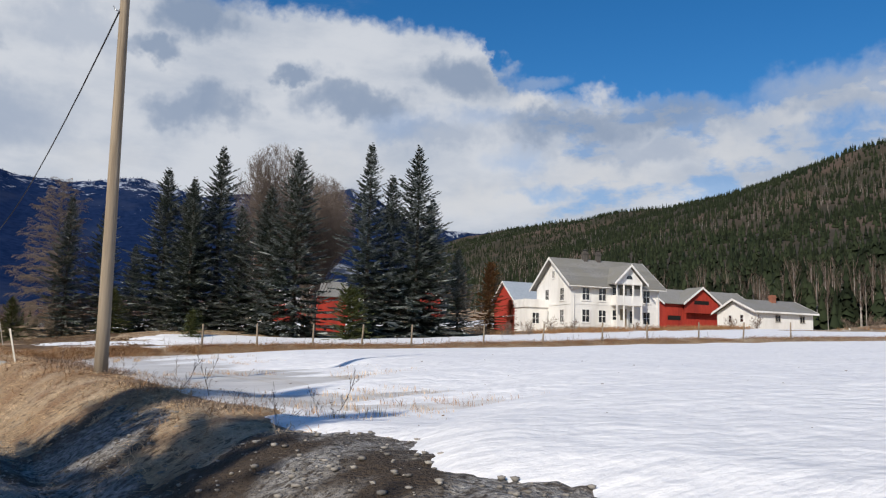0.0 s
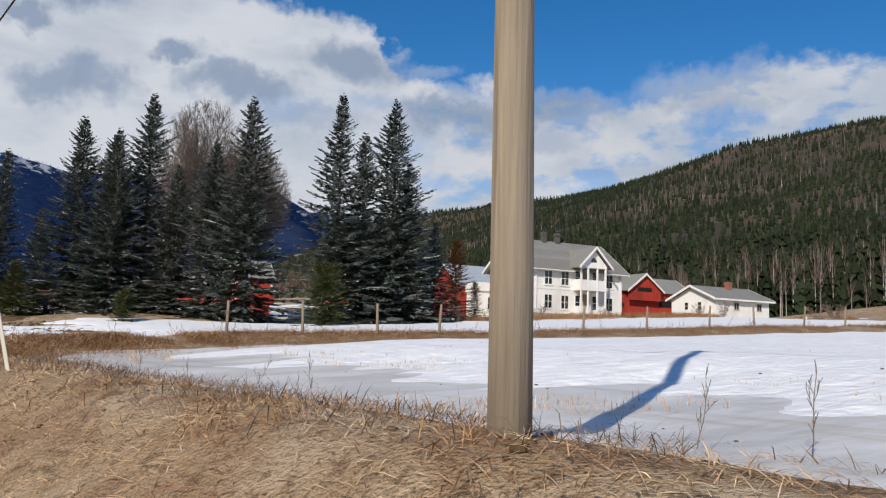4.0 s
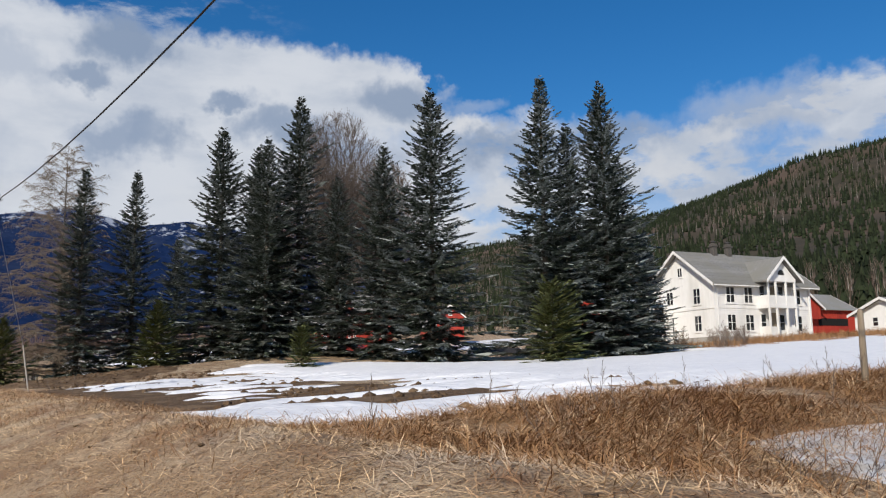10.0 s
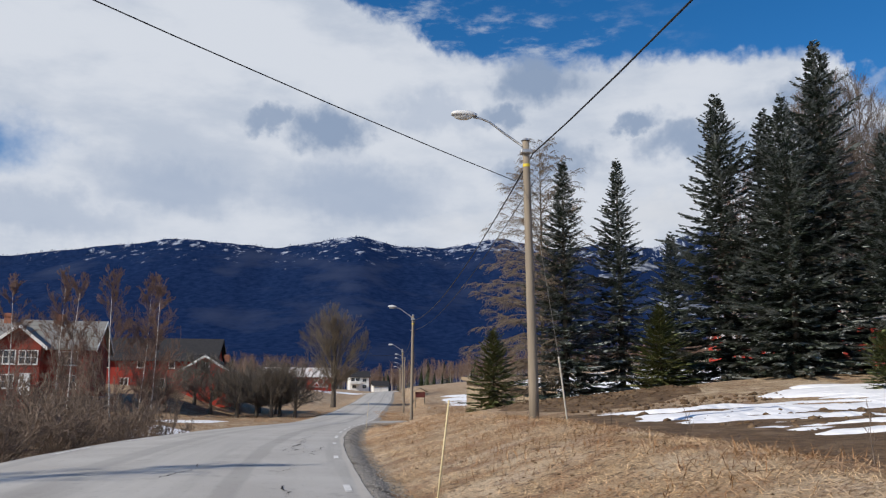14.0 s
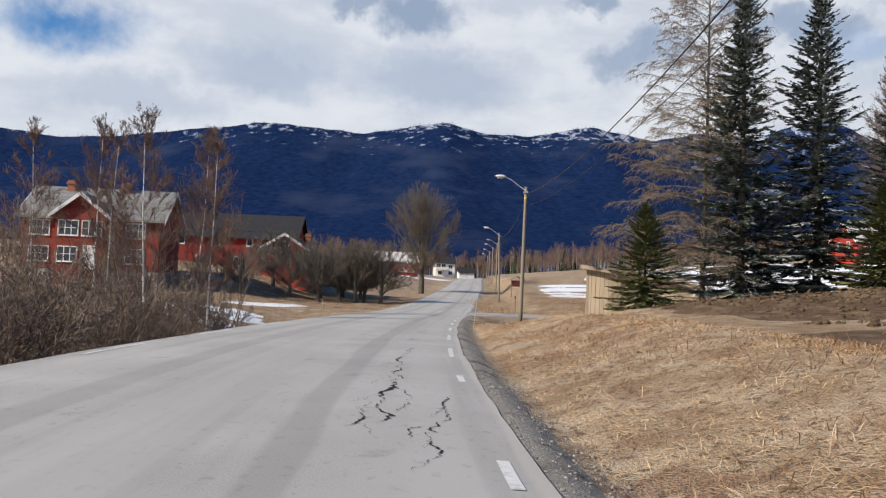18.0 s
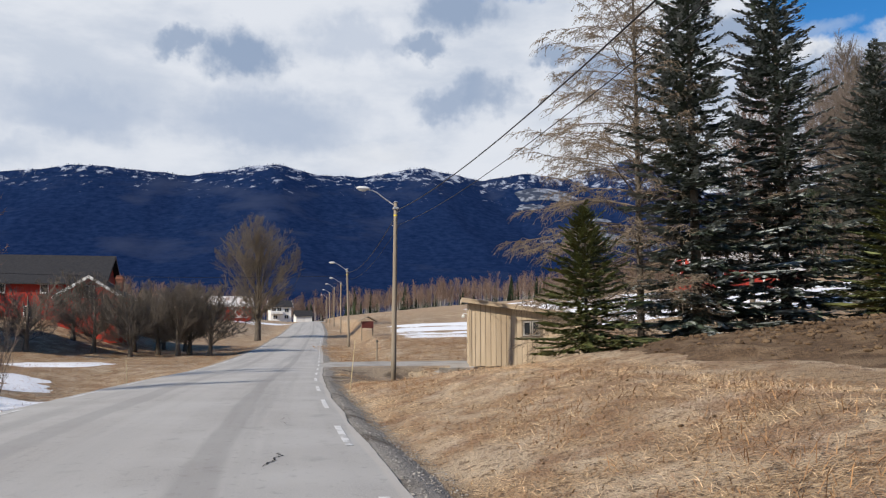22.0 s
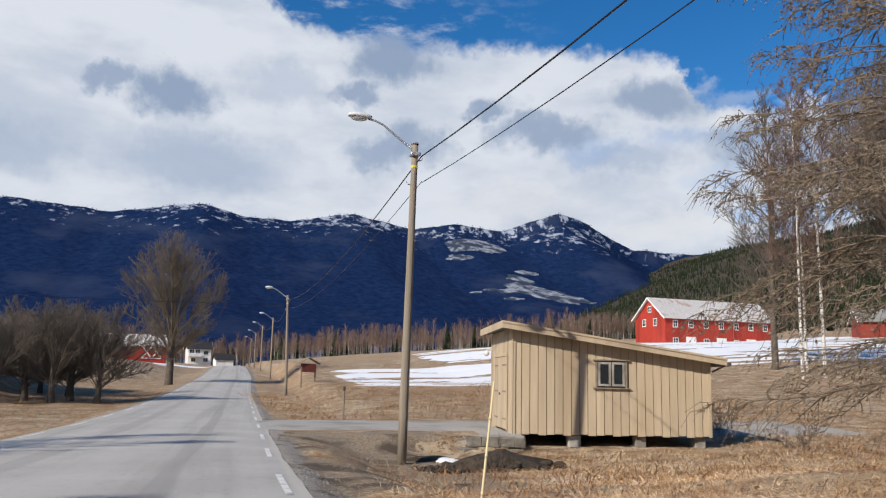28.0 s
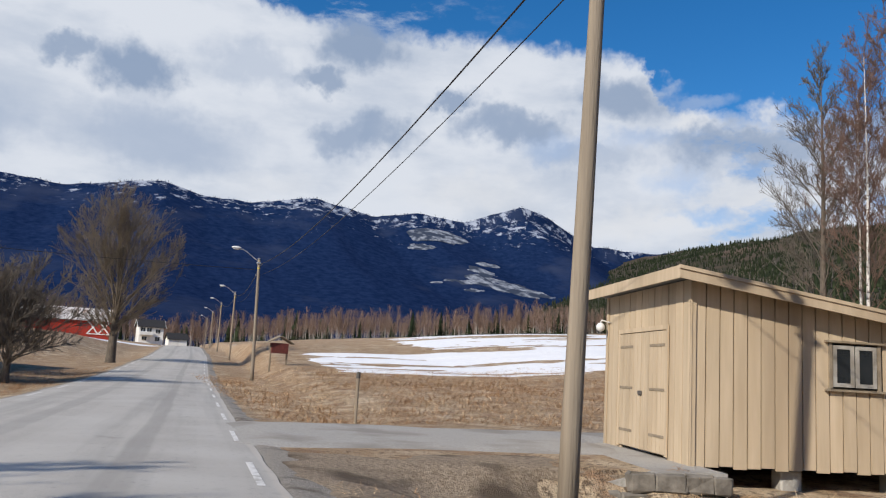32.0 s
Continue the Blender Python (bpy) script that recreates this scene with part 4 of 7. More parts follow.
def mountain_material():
    # Distance haze and cloud shade are put into the colours: navy forest, blue-grey snow.
    m = mat("hazed_wooded_mountain", (0.0050, 0.0150, 0.051), (0.0145, 0.030, 0.084), 0.07, 1.0, (0.027, 0.041, 0.086), 0.006, (0.54, 0.70), 0.0, detail=9, stretch=(1, 1, 0.4), spec=0.0)
    nt = m.node_tree
    N, L = nt.nodes.new, nt.links.new
    b = nt.nodes["Principled BSDF"]
    src = b.inputs["Base Color"].links[0].from_socket
    tc, sep = N("ShaderNodeTexCoord"), N("ShaderNodeSeparateXYZ")
    L(tc.outputs["Object"], sep.inputs[0])
    n = N("ShaderNodeTexNoise")
    n.inputs["Scale"].default_value, n.inputs["Detail"].default_value, n.inputs["Roughness"].default_value = 0.030, 9, 0.76
    L(tc.outputs["Object"], n.inputs["Vector"])
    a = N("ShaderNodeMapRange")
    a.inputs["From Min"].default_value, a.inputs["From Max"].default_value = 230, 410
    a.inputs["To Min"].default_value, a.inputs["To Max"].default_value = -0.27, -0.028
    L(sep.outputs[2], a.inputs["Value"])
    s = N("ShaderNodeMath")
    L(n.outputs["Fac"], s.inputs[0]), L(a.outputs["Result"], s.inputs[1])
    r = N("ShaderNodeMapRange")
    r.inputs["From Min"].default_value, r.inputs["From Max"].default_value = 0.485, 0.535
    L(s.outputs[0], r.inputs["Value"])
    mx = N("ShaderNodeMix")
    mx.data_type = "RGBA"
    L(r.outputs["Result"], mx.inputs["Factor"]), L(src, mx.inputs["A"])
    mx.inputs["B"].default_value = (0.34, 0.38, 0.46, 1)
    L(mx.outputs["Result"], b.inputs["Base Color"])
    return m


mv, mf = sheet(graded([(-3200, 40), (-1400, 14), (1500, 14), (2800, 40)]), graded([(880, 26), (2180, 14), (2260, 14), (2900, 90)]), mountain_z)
tagged(new("backdrop_mountain", arr_mesh("backdrop_mountain", mv, mf, mountain_material(), True)), "wooded mountain ridge coloured dark blue for haze, with snow on its tops", "mountain", kind="structure")


# ---- trees ----
def bough(acc, r, base, az, L, s0, curl, fine=1.0):
    """One bough: a spine that sinks and turns up, with flat sprays of finger-like branchlets; acc takes quads of inner and outer sprays."""
    n = int(L / (0.085 * fine)) + 6
    t = np.sort(r.random(n)) ** 0.85
    side = np.where(np.arange(n) % 2 == 0, 1.0, -1.0)
    W = fine * (0.30 + 0.30 * L**0.75) * np.minimum(1, 0.35 + t / 0.35) * (1.12 - 0.8 * t) * r.uniform(0.65, 1.2, n)
    a2 = az + side * r.uniform(0.45, 1.0, n) * (1.1 - 0.5 * t)
    rr = L * t
    P = np.stack([base[0] + math.cos(az) * rr, base[1] + math.sin(az) * rr, base[2] + s0 * rr + 0.5 * curl * rr * rr / L], -1)
    slope = s0 + curl * t

    def quads(P, a, W, rise, half):
        d = np.stack([np.cos(a), np.sin(a), rise], -1) * W[:, None]
        h = np.stack([-np.sin(a), np.cos(a), r.normal(0, 0.35, len(a))], -1) * half[:, None]
        return np.stack([P, P + d * 0.55 + h, P + d, P + d * 0.55 - h - np.array([0, 0, 0.02])], 1)

    rise = 0.6 * slope + r.uniform(-0.30, 0.12, n)
    q = [quads(P, a2, W, rise, 0.035 * fine + 0.085 * W)]
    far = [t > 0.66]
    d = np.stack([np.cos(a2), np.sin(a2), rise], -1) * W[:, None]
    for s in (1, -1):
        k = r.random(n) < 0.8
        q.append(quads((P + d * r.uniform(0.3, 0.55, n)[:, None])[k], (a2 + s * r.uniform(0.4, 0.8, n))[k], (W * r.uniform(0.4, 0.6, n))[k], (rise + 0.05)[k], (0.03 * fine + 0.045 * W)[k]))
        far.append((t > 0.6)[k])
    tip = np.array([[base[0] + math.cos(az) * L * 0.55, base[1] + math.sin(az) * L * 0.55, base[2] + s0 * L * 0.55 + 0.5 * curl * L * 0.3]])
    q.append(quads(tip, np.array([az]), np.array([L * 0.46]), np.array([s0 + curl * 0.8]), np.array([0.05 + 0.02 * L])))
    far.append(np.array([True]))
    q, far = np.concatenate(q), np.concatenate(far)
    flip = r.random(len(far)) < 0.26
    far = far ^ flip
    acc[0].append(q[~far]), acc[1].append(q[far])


def spruce_meshes(seed, H, R, lowest=0.25, step_z=0.40, per=9, shape=0.8, material=None, name="spruce", tips=None, fine=1.0):
    r = np.random.default_rng(seed)
    acc = ([], [])
    z, twist = lowest, 0.0
    phase = r.random() * 6.28
    while z < H - 0.12:
        f = 1 - z / H
        L0 = R * f**shape * (1 - 0.20 * math.exp(-z / 0.7)) * r.uniform(0.78, 1.08) + 0.05
        n = max(4, int(per * (0.5 + 0.5 * f)))
        twist += 0.7 + r.random()
        for k in range(n):
            az = twist + 6.2832 * k / n + r.uniform(-0.25, 0.25)
            main = k % 2 == 0
            L = L0 * (r.uniform(0.74, 1.20) if main else r.uniform(0.4, 0.85)) * (1 + 0.13 * math.sin(az + phase + z * 0.6))
            up = (1 - f) ** 1.3
            bough(acc, r, (0, 0, z + r.uniform(-0.10, 0.10) + (0 if main else r.uniform(0, step_z * 0.8))), az, max(0.10, L), -0.46 * f + 0.72 * up + r.uniform(-0.10, 0.08), 0.55 * (0.3 + 0.7 * f), fine)
        z += step_z * (0.45 + 0.75 * f) * r.uniform(0.85, 1.2)
    V = [np.concatenate(a).reshape(-1, 3) for a in acc]
    out = [arr_mesh(name + "_" + nm, v, np.arange(len(v)).reshape(-1, 4), m) for nm, v, m in (("crown", V[0], material or M_NEEDLE), ("outer_foliage", V[1], tips or material or M_LIT_TIPS))]
    g = Geo()
    g.tube([(0, 0, -0.4), (0, 0, 0.3), (0.02, 0.01, H * 0.5), (0, 0, H - 0.5), (0, 0, H + 0.1)], [H * 0.017, H * 0.013, H * 0.008, 0.02, 0.008], 8)
    return [g.mesh(name + "_trunk", M_BARK, True)] + out


def plant(meshes, x, y, label, category, name, scale=1.0, turn=0.0, group="", z=None, lean=(0, 0)):
    t = thing(name, pose(x, y, (gz(x, y) if z is None else z) - 0.05, lean[0], lean[1], turn) @ Matrix.Scale(scale, 4), label, category, group)
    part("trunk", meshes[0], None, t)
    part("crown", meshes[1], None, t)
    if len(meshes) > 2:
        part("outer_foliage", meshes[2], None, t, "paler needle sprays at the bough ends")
    return t


FIRS = [spruce_meshes(k, 16.0, R, per=15, step_z=0.50, shape=0.80, name="fir", fine=0.78) for k, R in ((1, 4.9), (2, 4.7), (3, 4.9), (4, 3.7), (5, 5.2))]
FIR_SPOTS = ((9.9, 82.3, 15.3, 3, 0), (13.2, 82.6, 15.6, 3, 40), (17.8, 79.1, 18.3, 0, 80), (20.0, 78.2, 17.2, 1, 10), (19.3, 75.1, 16.9, 2, 200), (22.1, 76.4, 20.5, 1, 120), (25.0, 70.3, 16.2, 4, 30),
             (26.2, 66.8, 18.9, 2, 300), (30.8, 62.0, 19.3, 3, 15), (33.2, 62.4, 16.8, 0, 75), (35.2, 61.4, 19.5, 1, 250), (37.0, 62.0, 15.2, 2, 140), (23.3, 73.2, 14.6, 4, 220), (15.6, 81.0, 11.0, 0, 170))
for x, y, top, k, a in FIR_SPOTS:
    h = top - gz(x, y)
    plant(FIRS[k], x, y, "tall blue-green fir with drooping boughs and tips coloured pale as sunlit" if h > 12 else "half-grown blue-green fir among taller ones", "fir tree", "fir_tree", h / 16.0, a, "row of tall firs")

YOUNG = spruce_meshes(11, 5.0, 2.6, 0.1, 0.24, 17, 0.85, M_GREEN, "young_spruce", M_NEWGREEN, 0.5)
BUSHY = spruce_meshes(12, 3.6, 2.2, 0.05, 0.20, 15, 0.5, M_GREEN, "mountain_pine", M_NEWGREEN, 0.5)
THUJA = spruce_meshes(13, 6.0, 1.7, 0.05, 0.24, 15, 0.45, M_THUJA, "thuja", M_THUJA, 0.5)
plant(YOUNG, 5.6, 80.7, "young green spruce beside a plank shed", "spruce", "young_spruce", 0.86, 0)
plant(YOUNG, 13.4, 77.4, "young green spruce in front of tall firs", "spruce", "young_spruce", 0.85, 90)
plant(BUSHY, 27.4, 57.8, "bushy green mountain pine below the firs", "pine bush", "mountain_pine", 1.1, 0)
plant(BUSHY, 17.5, 66.0, "low green pine bush at the wood's edge", "pine bush", "mountain_pine", 0.6, 60)
plant(THUJA, 50.2, 72.0, "rust-brown winter-burnt thuja hedge tree", "thuja", "thuja", 1.25, 0)
plant(THUJA, 54.0, 73.5, "low rust-brown thuja by the farmhouse", "thuja", "thuja", 0.6, 70)
plant(FIRS[4], 40.5, 63.0, "low blue-green fir bush", "fir tree", "fir_tree", 0.5, 10)


def bare_tree(seed, H, trunk_r, levels=4, kids=5, spread=0.75, up=0.25, first=0.25, ratio=0.62, wiggle=0.12, droop=0.0, bark=None, twig=None, twig_r=0.008, stems=1, tip_extra=0, name="tree", min_r=0.006, lean=0.5):
    """A leafless tree: stem and limbs in one mesh, twigs in another."""
    rnd = random.Random(seed)
    wood, twigs = Geo(), ([], [])

    def seg3(p, q, r0, r1):
        V, F = twigs
        d = (q - p)
        a = d.orthogonal().normalized()
        b = d.normalized().cross(a)
        k = len(V)
        for c, r in ((p, r0), (q, r1)):
            for j in range(3):
                V.append(c + (a * math.cos(2.0944 * j) + b * math.sin(2.0944 * j)) * r)
        F.extend([(k + j, k + (j + 1) % 3, k + 3 + (j + 1) % 3, k + 3 + j) for j in range(3)])

    def grow(p, d, L, r, lev):
        n = 6 if lev == 0 else (5 if lev == 1 else (3 if lev < levels else 2))
        pts, dirs = [p.copy()], [d.copy()]
        for i in range(n):
            d = (d + Vector((rnd.gauss(0, wiggle), rnd.gauss(0, wiggle), rnd.gauss(0, wiggle * 0.6) + (up * 0.3 if lev else 0.06) - droop * (lev >= 2) * 0.35))).normalized()
            p = p + d * (L / n)
            pts.append(p.copy()), dirs.append(d.copy())
        end = max(min_r, r * (0.42 if lev else 0.3))
        rad = [r + (end - r) * i / n for i in range(n + 1)]
        if lev == 0:
            wood.tube(pts, rad, 8, False)
        else:
            for a, b, ra, rb in zip(pts, pts[1:], rad, rad[1:]):
                seg3(a, b, max(ra, twig_r), max(rb, twig_r * 0.6))
        if lev >= levels:
            return
        m = kids + (tip_extra if lev >= 2 else 0) if lev else int(kids * 2.2)
        for k in range(m):
            t = (first if lev == 0 else 0.2) + (1 - (first if lev == 0 else 0.2)) * (k + rnd.random()) / m
            i = min(n - 1, int(t * n))
            q = pts[i].lerp(pts[i + 1], t * n - i)
            az = rnd.uniform(0, 6.2832) if lev else k * 2.4 + rnd.uniform(-0.4, 0.4)
            side = dirs[i].orthogonal().normalized()
            side.rotate(Matrix.Rotation(az, 3, dirs[i]))
            nd = (dirs[i] * (1 - spread * (0.75 if t > 0.8 else 1)) + side * spread + Vector((0, 0, up if lev < 2 else up * 0.5))).normalized()
            grow(q, nd, L * (ratio if lev == 0 else max(ratio, 0.55)) * rnd.uniform(0.65, 1.1) * (1 - 0.45 * t if lev == 0 else 1 - 0.3 * t), max(min_r, rad[i] * 0.55), lev + 1)

    for s in range(stems):
        a = 6.2832 * s / max(1, stems) + rnd.random()
        off = Vector((math.cos(a), math.sin(a), 0)) * (0.16 * H / 8 if stems > 1 else 0)
        grow(off + Vector((0, 0, -0.2)), (Vector((0, 0, 1)) + (off * lean if stems > 1 else Vector((0, 0, 0)))).normalized(), H * rnd.uniform(0.82, 1.0) * 0.8, trunk_r * (0.6 if stems > 1 else 1), 0)
    return wood.mesh(name + "_trunk", bark or M_BARK, True), arr_mesh(name + "_crown", [tuple(p) for p in twigs[0]], twigs[1], twig or M_TWIG)


def dome_tree(seed, H, W, base, trunk_r, limbs=30, subs=13, twigs=7, sprigs=3, twig_r=0.011, low=-0.35, bark=None, twig=None, name="tree", spire=False):
    """A leafless tree whose limbs fan out from the stem and end on a rounded crown."""
    r = np.random.default_rng(seed)
    mid, half = np.array([0, 0, (H + base) / 2]), np.array([W / 2, W / 2, (H - base) / 2])
    P, Q, RA, RB = [], [], [], []

    def inside(p):
        return (((p - mid) / half) ** 2).sum() < 1.06

    def run(p, d, L, r0, r1, n, bend):
        pts = [p]
        for _ in range(n):
            d = d + r.normal(0, 0.10, 3) + np.array([0, 0, bend])
            d = d / np.linalg.norm(d)
            pts.append(pts[-1] + d * L / n)
        rad = np.linspace(r0, r1, n + 1)
        P.extend(pts[:-1]), Q.extend(pts[1:]), RA.extend(rad[:-1]), RB.extend(rad[1:])
        return pts

    def offshoot(pts, t, sideways, rise):
        k = min(len(pts) - 2, int(t * (len(pts) - 1)))
        p = pts[k] + (pts[k + 1] - pts[k]) * (t * (len(pts) - 1) - k)
        d = pts[k + 1] - pts[k]
        side = np.cross(d, r.normal(0, 1, 3))
        d = d / np.linalg.norm(d) * (1 - 0.5 * sideways) + side / np.linalg.norm(side) * sideways + np.array([0, 0, rise])
        return p, d / np.linalg.norm(d)

    def fit(p, d, L):
        while L > 0.15 and not inside(p + d * L):
            L *= 0.8
        return L

    for i in range(limbs):
        q = r.normal(0, 1, 3)
        q[2] = r.uniform(low, 1) * np.hypot(q[0], q[1]) * (1.0 if r.random() < 0.6 else 2.5)
        q = q / np.linalg.norm(q)
        tip = mid + half * q * r.uniform(0.82, 1.0)
        z0 = base * r.uniform(0.55, 1.1) + max(0, tip[2] - base) * r.uniform(0.05, 0.4)
        if spire:
            u, w = r.random() ** 0.8, r.uniform(0, 6.2832)
            out = W / 2 * min(1, (1 - u) * 1.7 + 0.14) * r.uniform(0.5, 1.05)
            tip = np.array([out * math.cos(w), out * math.sin(w), base + (H - base) * u])
            z0 = min(base + (H - base) * 0.8, max(base * 0.8, tip[2] - r.uniform(0.6, 1.7) * np.hypot(tip[0], tip[1]) - 0.3))
        a = np.array([0, 0, z0])
        b = a + np.array([tip[0] * 0.32, tip[1] * 0.32, max(0.2, (tip[2] - z0) * 0.5)])
        ts = np.linspace(0, 1, 8)[:, None]
        pts = list((1 - ts) ** 2 * a + 2 * ts * (1 - ts) * b + ts**2 * tip + r.normal(0, 0.012 * H / 2, (8, 3)) * ts * (1.2 - ts))
        r0 = trunk_r * r.uniform(0.10, 0.24)
        rad = np.linspace(r0, twig_r, 8)
        P.extend(pts[:-1]), Q.extend(pts[1:]), RA.extend(rad[:-1]), RB.extend(rad[1:])
        L0 = np.linalg.norm(tip - a)
        for _ in range(subs):
            t = r.uniform(0.25, 0.99)
            p, d = offshoot(pts, t, r.uniform(0.3, 0.65), 0.22)
            L = fit(p, d, L0 * r.uniform(0.16, 0.38))
            sp = run(p, d, L, twig_r * 1.8, twig_r, 3, 0.06)
            for _ in range(twigs):
                p, d = offshoot(sp, r.uniform(0.15, 0.99), r.uniform(0.3, 0.7), 0.15)
                tw = run(p, d, fit(p, d, L * r.uniform(0.25, 0.55)), twig_r, twig_r * 0.7, 2, 0.05)
                for _ in range(sprigs):
                    p, d = offshoot(tw, r.uniform(0.2, 0.99), 0.5, 0.15)
                    run(p, d, L * r.uniform(0.10, 0.24), twig_r * 0.7, twig_r * 0.5, 1, 0.0)
    P, Q, RA, RB = np.array(P), np.array(Q), np.array(RA)[:, None], np.array(RB)[:, None]
    D = Q - P
    A = np.cross(D, np.where(np.abs(D[:, 2:3]) > 0.7 * np.linalg.norm(D, axis=1, keepdims=True), [[1.0, 0, 0]], [[0, 0, 1.0]]))
    A /= np.linalg.norm(A, axis=1, keepdims=True) + 1e-9
    B = np.cross(D, A)
    B /= np.linalg.norm(B, axis=1, keepdims=True) + 1e-9
    ring = [(math.cos(2.0944 * k), math.sin(2.0944 * k)) for k in range(3)]
    V = np.stack([P + (A * c + B * e) * RA for c, e in ring] + [Q + (A * c + B * e) * RB for c, e in ring], 1).reshape(-1, 3)
    o = np.arange(len(P))[:, None] * 6
    F = np.concatenate([o + [k, (k + 1) % 3, 3 + (k + 1) % 3, 3 + k] for k in range(3)])
    top = base + (H - base) * (0.84 if spire else 0.62)
    g = Geo().tube([(0, 0, -0.4), (0, 0, 0.3), (0.03, 0.02, base), (0.1, -0.05, (base + top) / 2), (0, 0, top)], [trunk_r * 1.35, trunk_r, trunk_r * 0.8, trunk_r * 0.45, 0.012 if spire else 0.03], 9)
    return g.mesh(name + "_trunk", bark or M_BARK, True), arr_mesh(name + "_crown", V, F, twig or M_TWIG)


def larch_meshes(seed, H, R):
    """A leafless larch: thin level branches hung with fine twigs and cone scales."""
    r = random.Random(seed)
    V, F = [], []

    def seg(p, q, r0, r1):
        d = q - p
        a = d.orthogonal().normalized()
        b = d.normalized().cross(a)
        k = len(V)
        for c, w in ((p, r0), (q, r1)):
            for j in range(3):
                V.append(c + (a * math.cos(2.0944 * j) + b * math.sin(2.0944 * j)) * w)
        F.extend([(k + j, k + (j + 1) % 3, k + 3 + (j + 1) % 3, k + 3 + j) for j in range(3)])

    def knob(p, s):
        k = len(V)
        u, w = Vector((r.gauss(0, 1), r.gauss(0, 1), r.gauss(0, 1))).normalized() * s, Vector((r.gauss(0, 1), r.gauss(0, 1), r.gauss(0, 1))).normalized() * s * 0.7
        V.extend([p - u, p + w, p + u, p - w])
        F.append((k, k + 1, k + 2, k + 3))

    def twigs(p, q, az, f, count):
        for _ in range(count):
            b = p.lerp(q, r.random())
            a2 = az + r.choice((-1, 1)) * r.uniform(0.3, 1.1)
            tl = r.uniform(0.22, 0.62) * (0.55 + 0.45 * f)
            mid = b + Vector((math.cos(a2), math.sin(a2), r.uniform(-0.5, 0.3))).normalized() * tl * 0.5
            end = mid + Vector((math.cos(a2) * 0.6, math.sin(a2) * 0.6, r.uniform(-1.6, -0.2))).normalized() * tl * 0.6
            seg(b, mid, 0.006, 0.005), seg(mid, end, 0.005, 0.003)
            for _ in range(4):
                knob(b.lerp(mid, r.random()) if r.random() < 0.5 else mid.lerp(end, r.random()), r.uniform(0.015, 0.036))

    def limb(p, az, sl, L, f, depth):
        """A branch that sinks outwards and lifts its tip."""
        m = max(3, int(L / 0.40))
        for j in range(m):
            az += r.gauss(0, 0.10)
            sl += (-0.55 if j < 0.7 * m else 0.9) / m + r.gauss(0, 0.06)
            q = p + Vector((math.cos(az), math.sin(az), sl)).normalized() * (L / m)
            w = (0.003 + 0.0062 * L) * (1 - j / m)
            seg(p, q, w + 0.004, w * (1 - 1 / m) + 0.004)
            twigs(p, q, az, f, 5 if depth else 4)
            if not depth and j > 0.15 * m and L > 1.0:
                limb(q, az + r.choice((-1, 1)) * r.uniform(0.45, 1.0), sl - 0.05, (L * (1 - j / m) * 0.55 + 0.35) * r.uniform(0.6, 1.1), f, 1)
            p = q

    n = 175
    for i in range(n):
        z = 1.0 + (H - 1.4) * (i + r.random()) / n
        f = 1 - z / H
        L = R * min(1, 0.6 + z / 8) * f**0.6 * r.uniform(0.55, 1.15) + 0.25
        limb(Vector((0, 0, z)), i * 2.4 + r.uniform(-0.4, 0.4), 0.48 + 0.5 * (1 - f) ** 2 - 0.35 * f * f + r.uniform(-0.2, 0.2), L, f, 0)
    g = Geo().tube([(0, 0, -0.4), (0, 0, 0.4), (0.05, 0.02, H * 0.5), (0, 0, H)], [0.20, 0.14, 0.08, 0.012], 8)
    return g.mesh("larch_trunk", M_BARK, True), arr_mesh("larch_crown", [tuple(p) for p in V], F, M_LARCH)


FRUIT = [dome_tree(20 + k, 5.2, 6.0, 0.7, 0.17, 30, 12, 7, 3, 0.008, -0.6, name="fruit_tree") for k in range(2)]
MAPLE = dome_tree(31, 15.6, 11.0, 2.6, 0.42, 44, 13, 8, 3, 0.0125, -0.7, twig=M_MAPLETWIG, name="maple")
ASPEN = dome_tree(32, 25.5, 9.0, 5.5, 0.30, 56, 12, 6, 3, 0.012, -1.4, name="aspen", spire=True)
ELM = dome_tree(33, 22, 9.0, 7.0, 0.32, 52, 12, 7, 3, 0.012, -0.1, twig=M_LIMETWIG, name="lime_tree")
BIRCH = [dome_tree(40 + k, 12.5, 4.6, 3.2, 0.072, 44, 10, 6, 4, 0.0075, -1.2, M_BIRCH, M_REDTWIG, "birch", True) for k in range(2)]
SAPLING = [bare_tree(46 + s, 5.0, 0.028, 3, 5, 0.42, 0.35, 0.25, 0.34, 0.08, 0, M_SHRUB, M_SHRUB, 0.005, name="sapling", min_r=0.003, stems=1 + s) for s in range(2)]
BIRCH2 = dome_tree(44, 24, 7.5, 5.0, 0.13, 44, 11, 6, 3, 0.010, -1.2, M_BIRCH, M_REDTWIG, "birch", True)
LARCH = larch_meshes(50, 16.5, 5.6)
SHRUB = [bare_tree(60 + s, 2.5, 0.018, 3, 5, 0.55, 0.22, 0.10, 0.48, 0.20, 0, M_SHRUB, M_SHRUB, 0.0045, stems=4, name="shrub", lean=9.0) for s in range(3)]

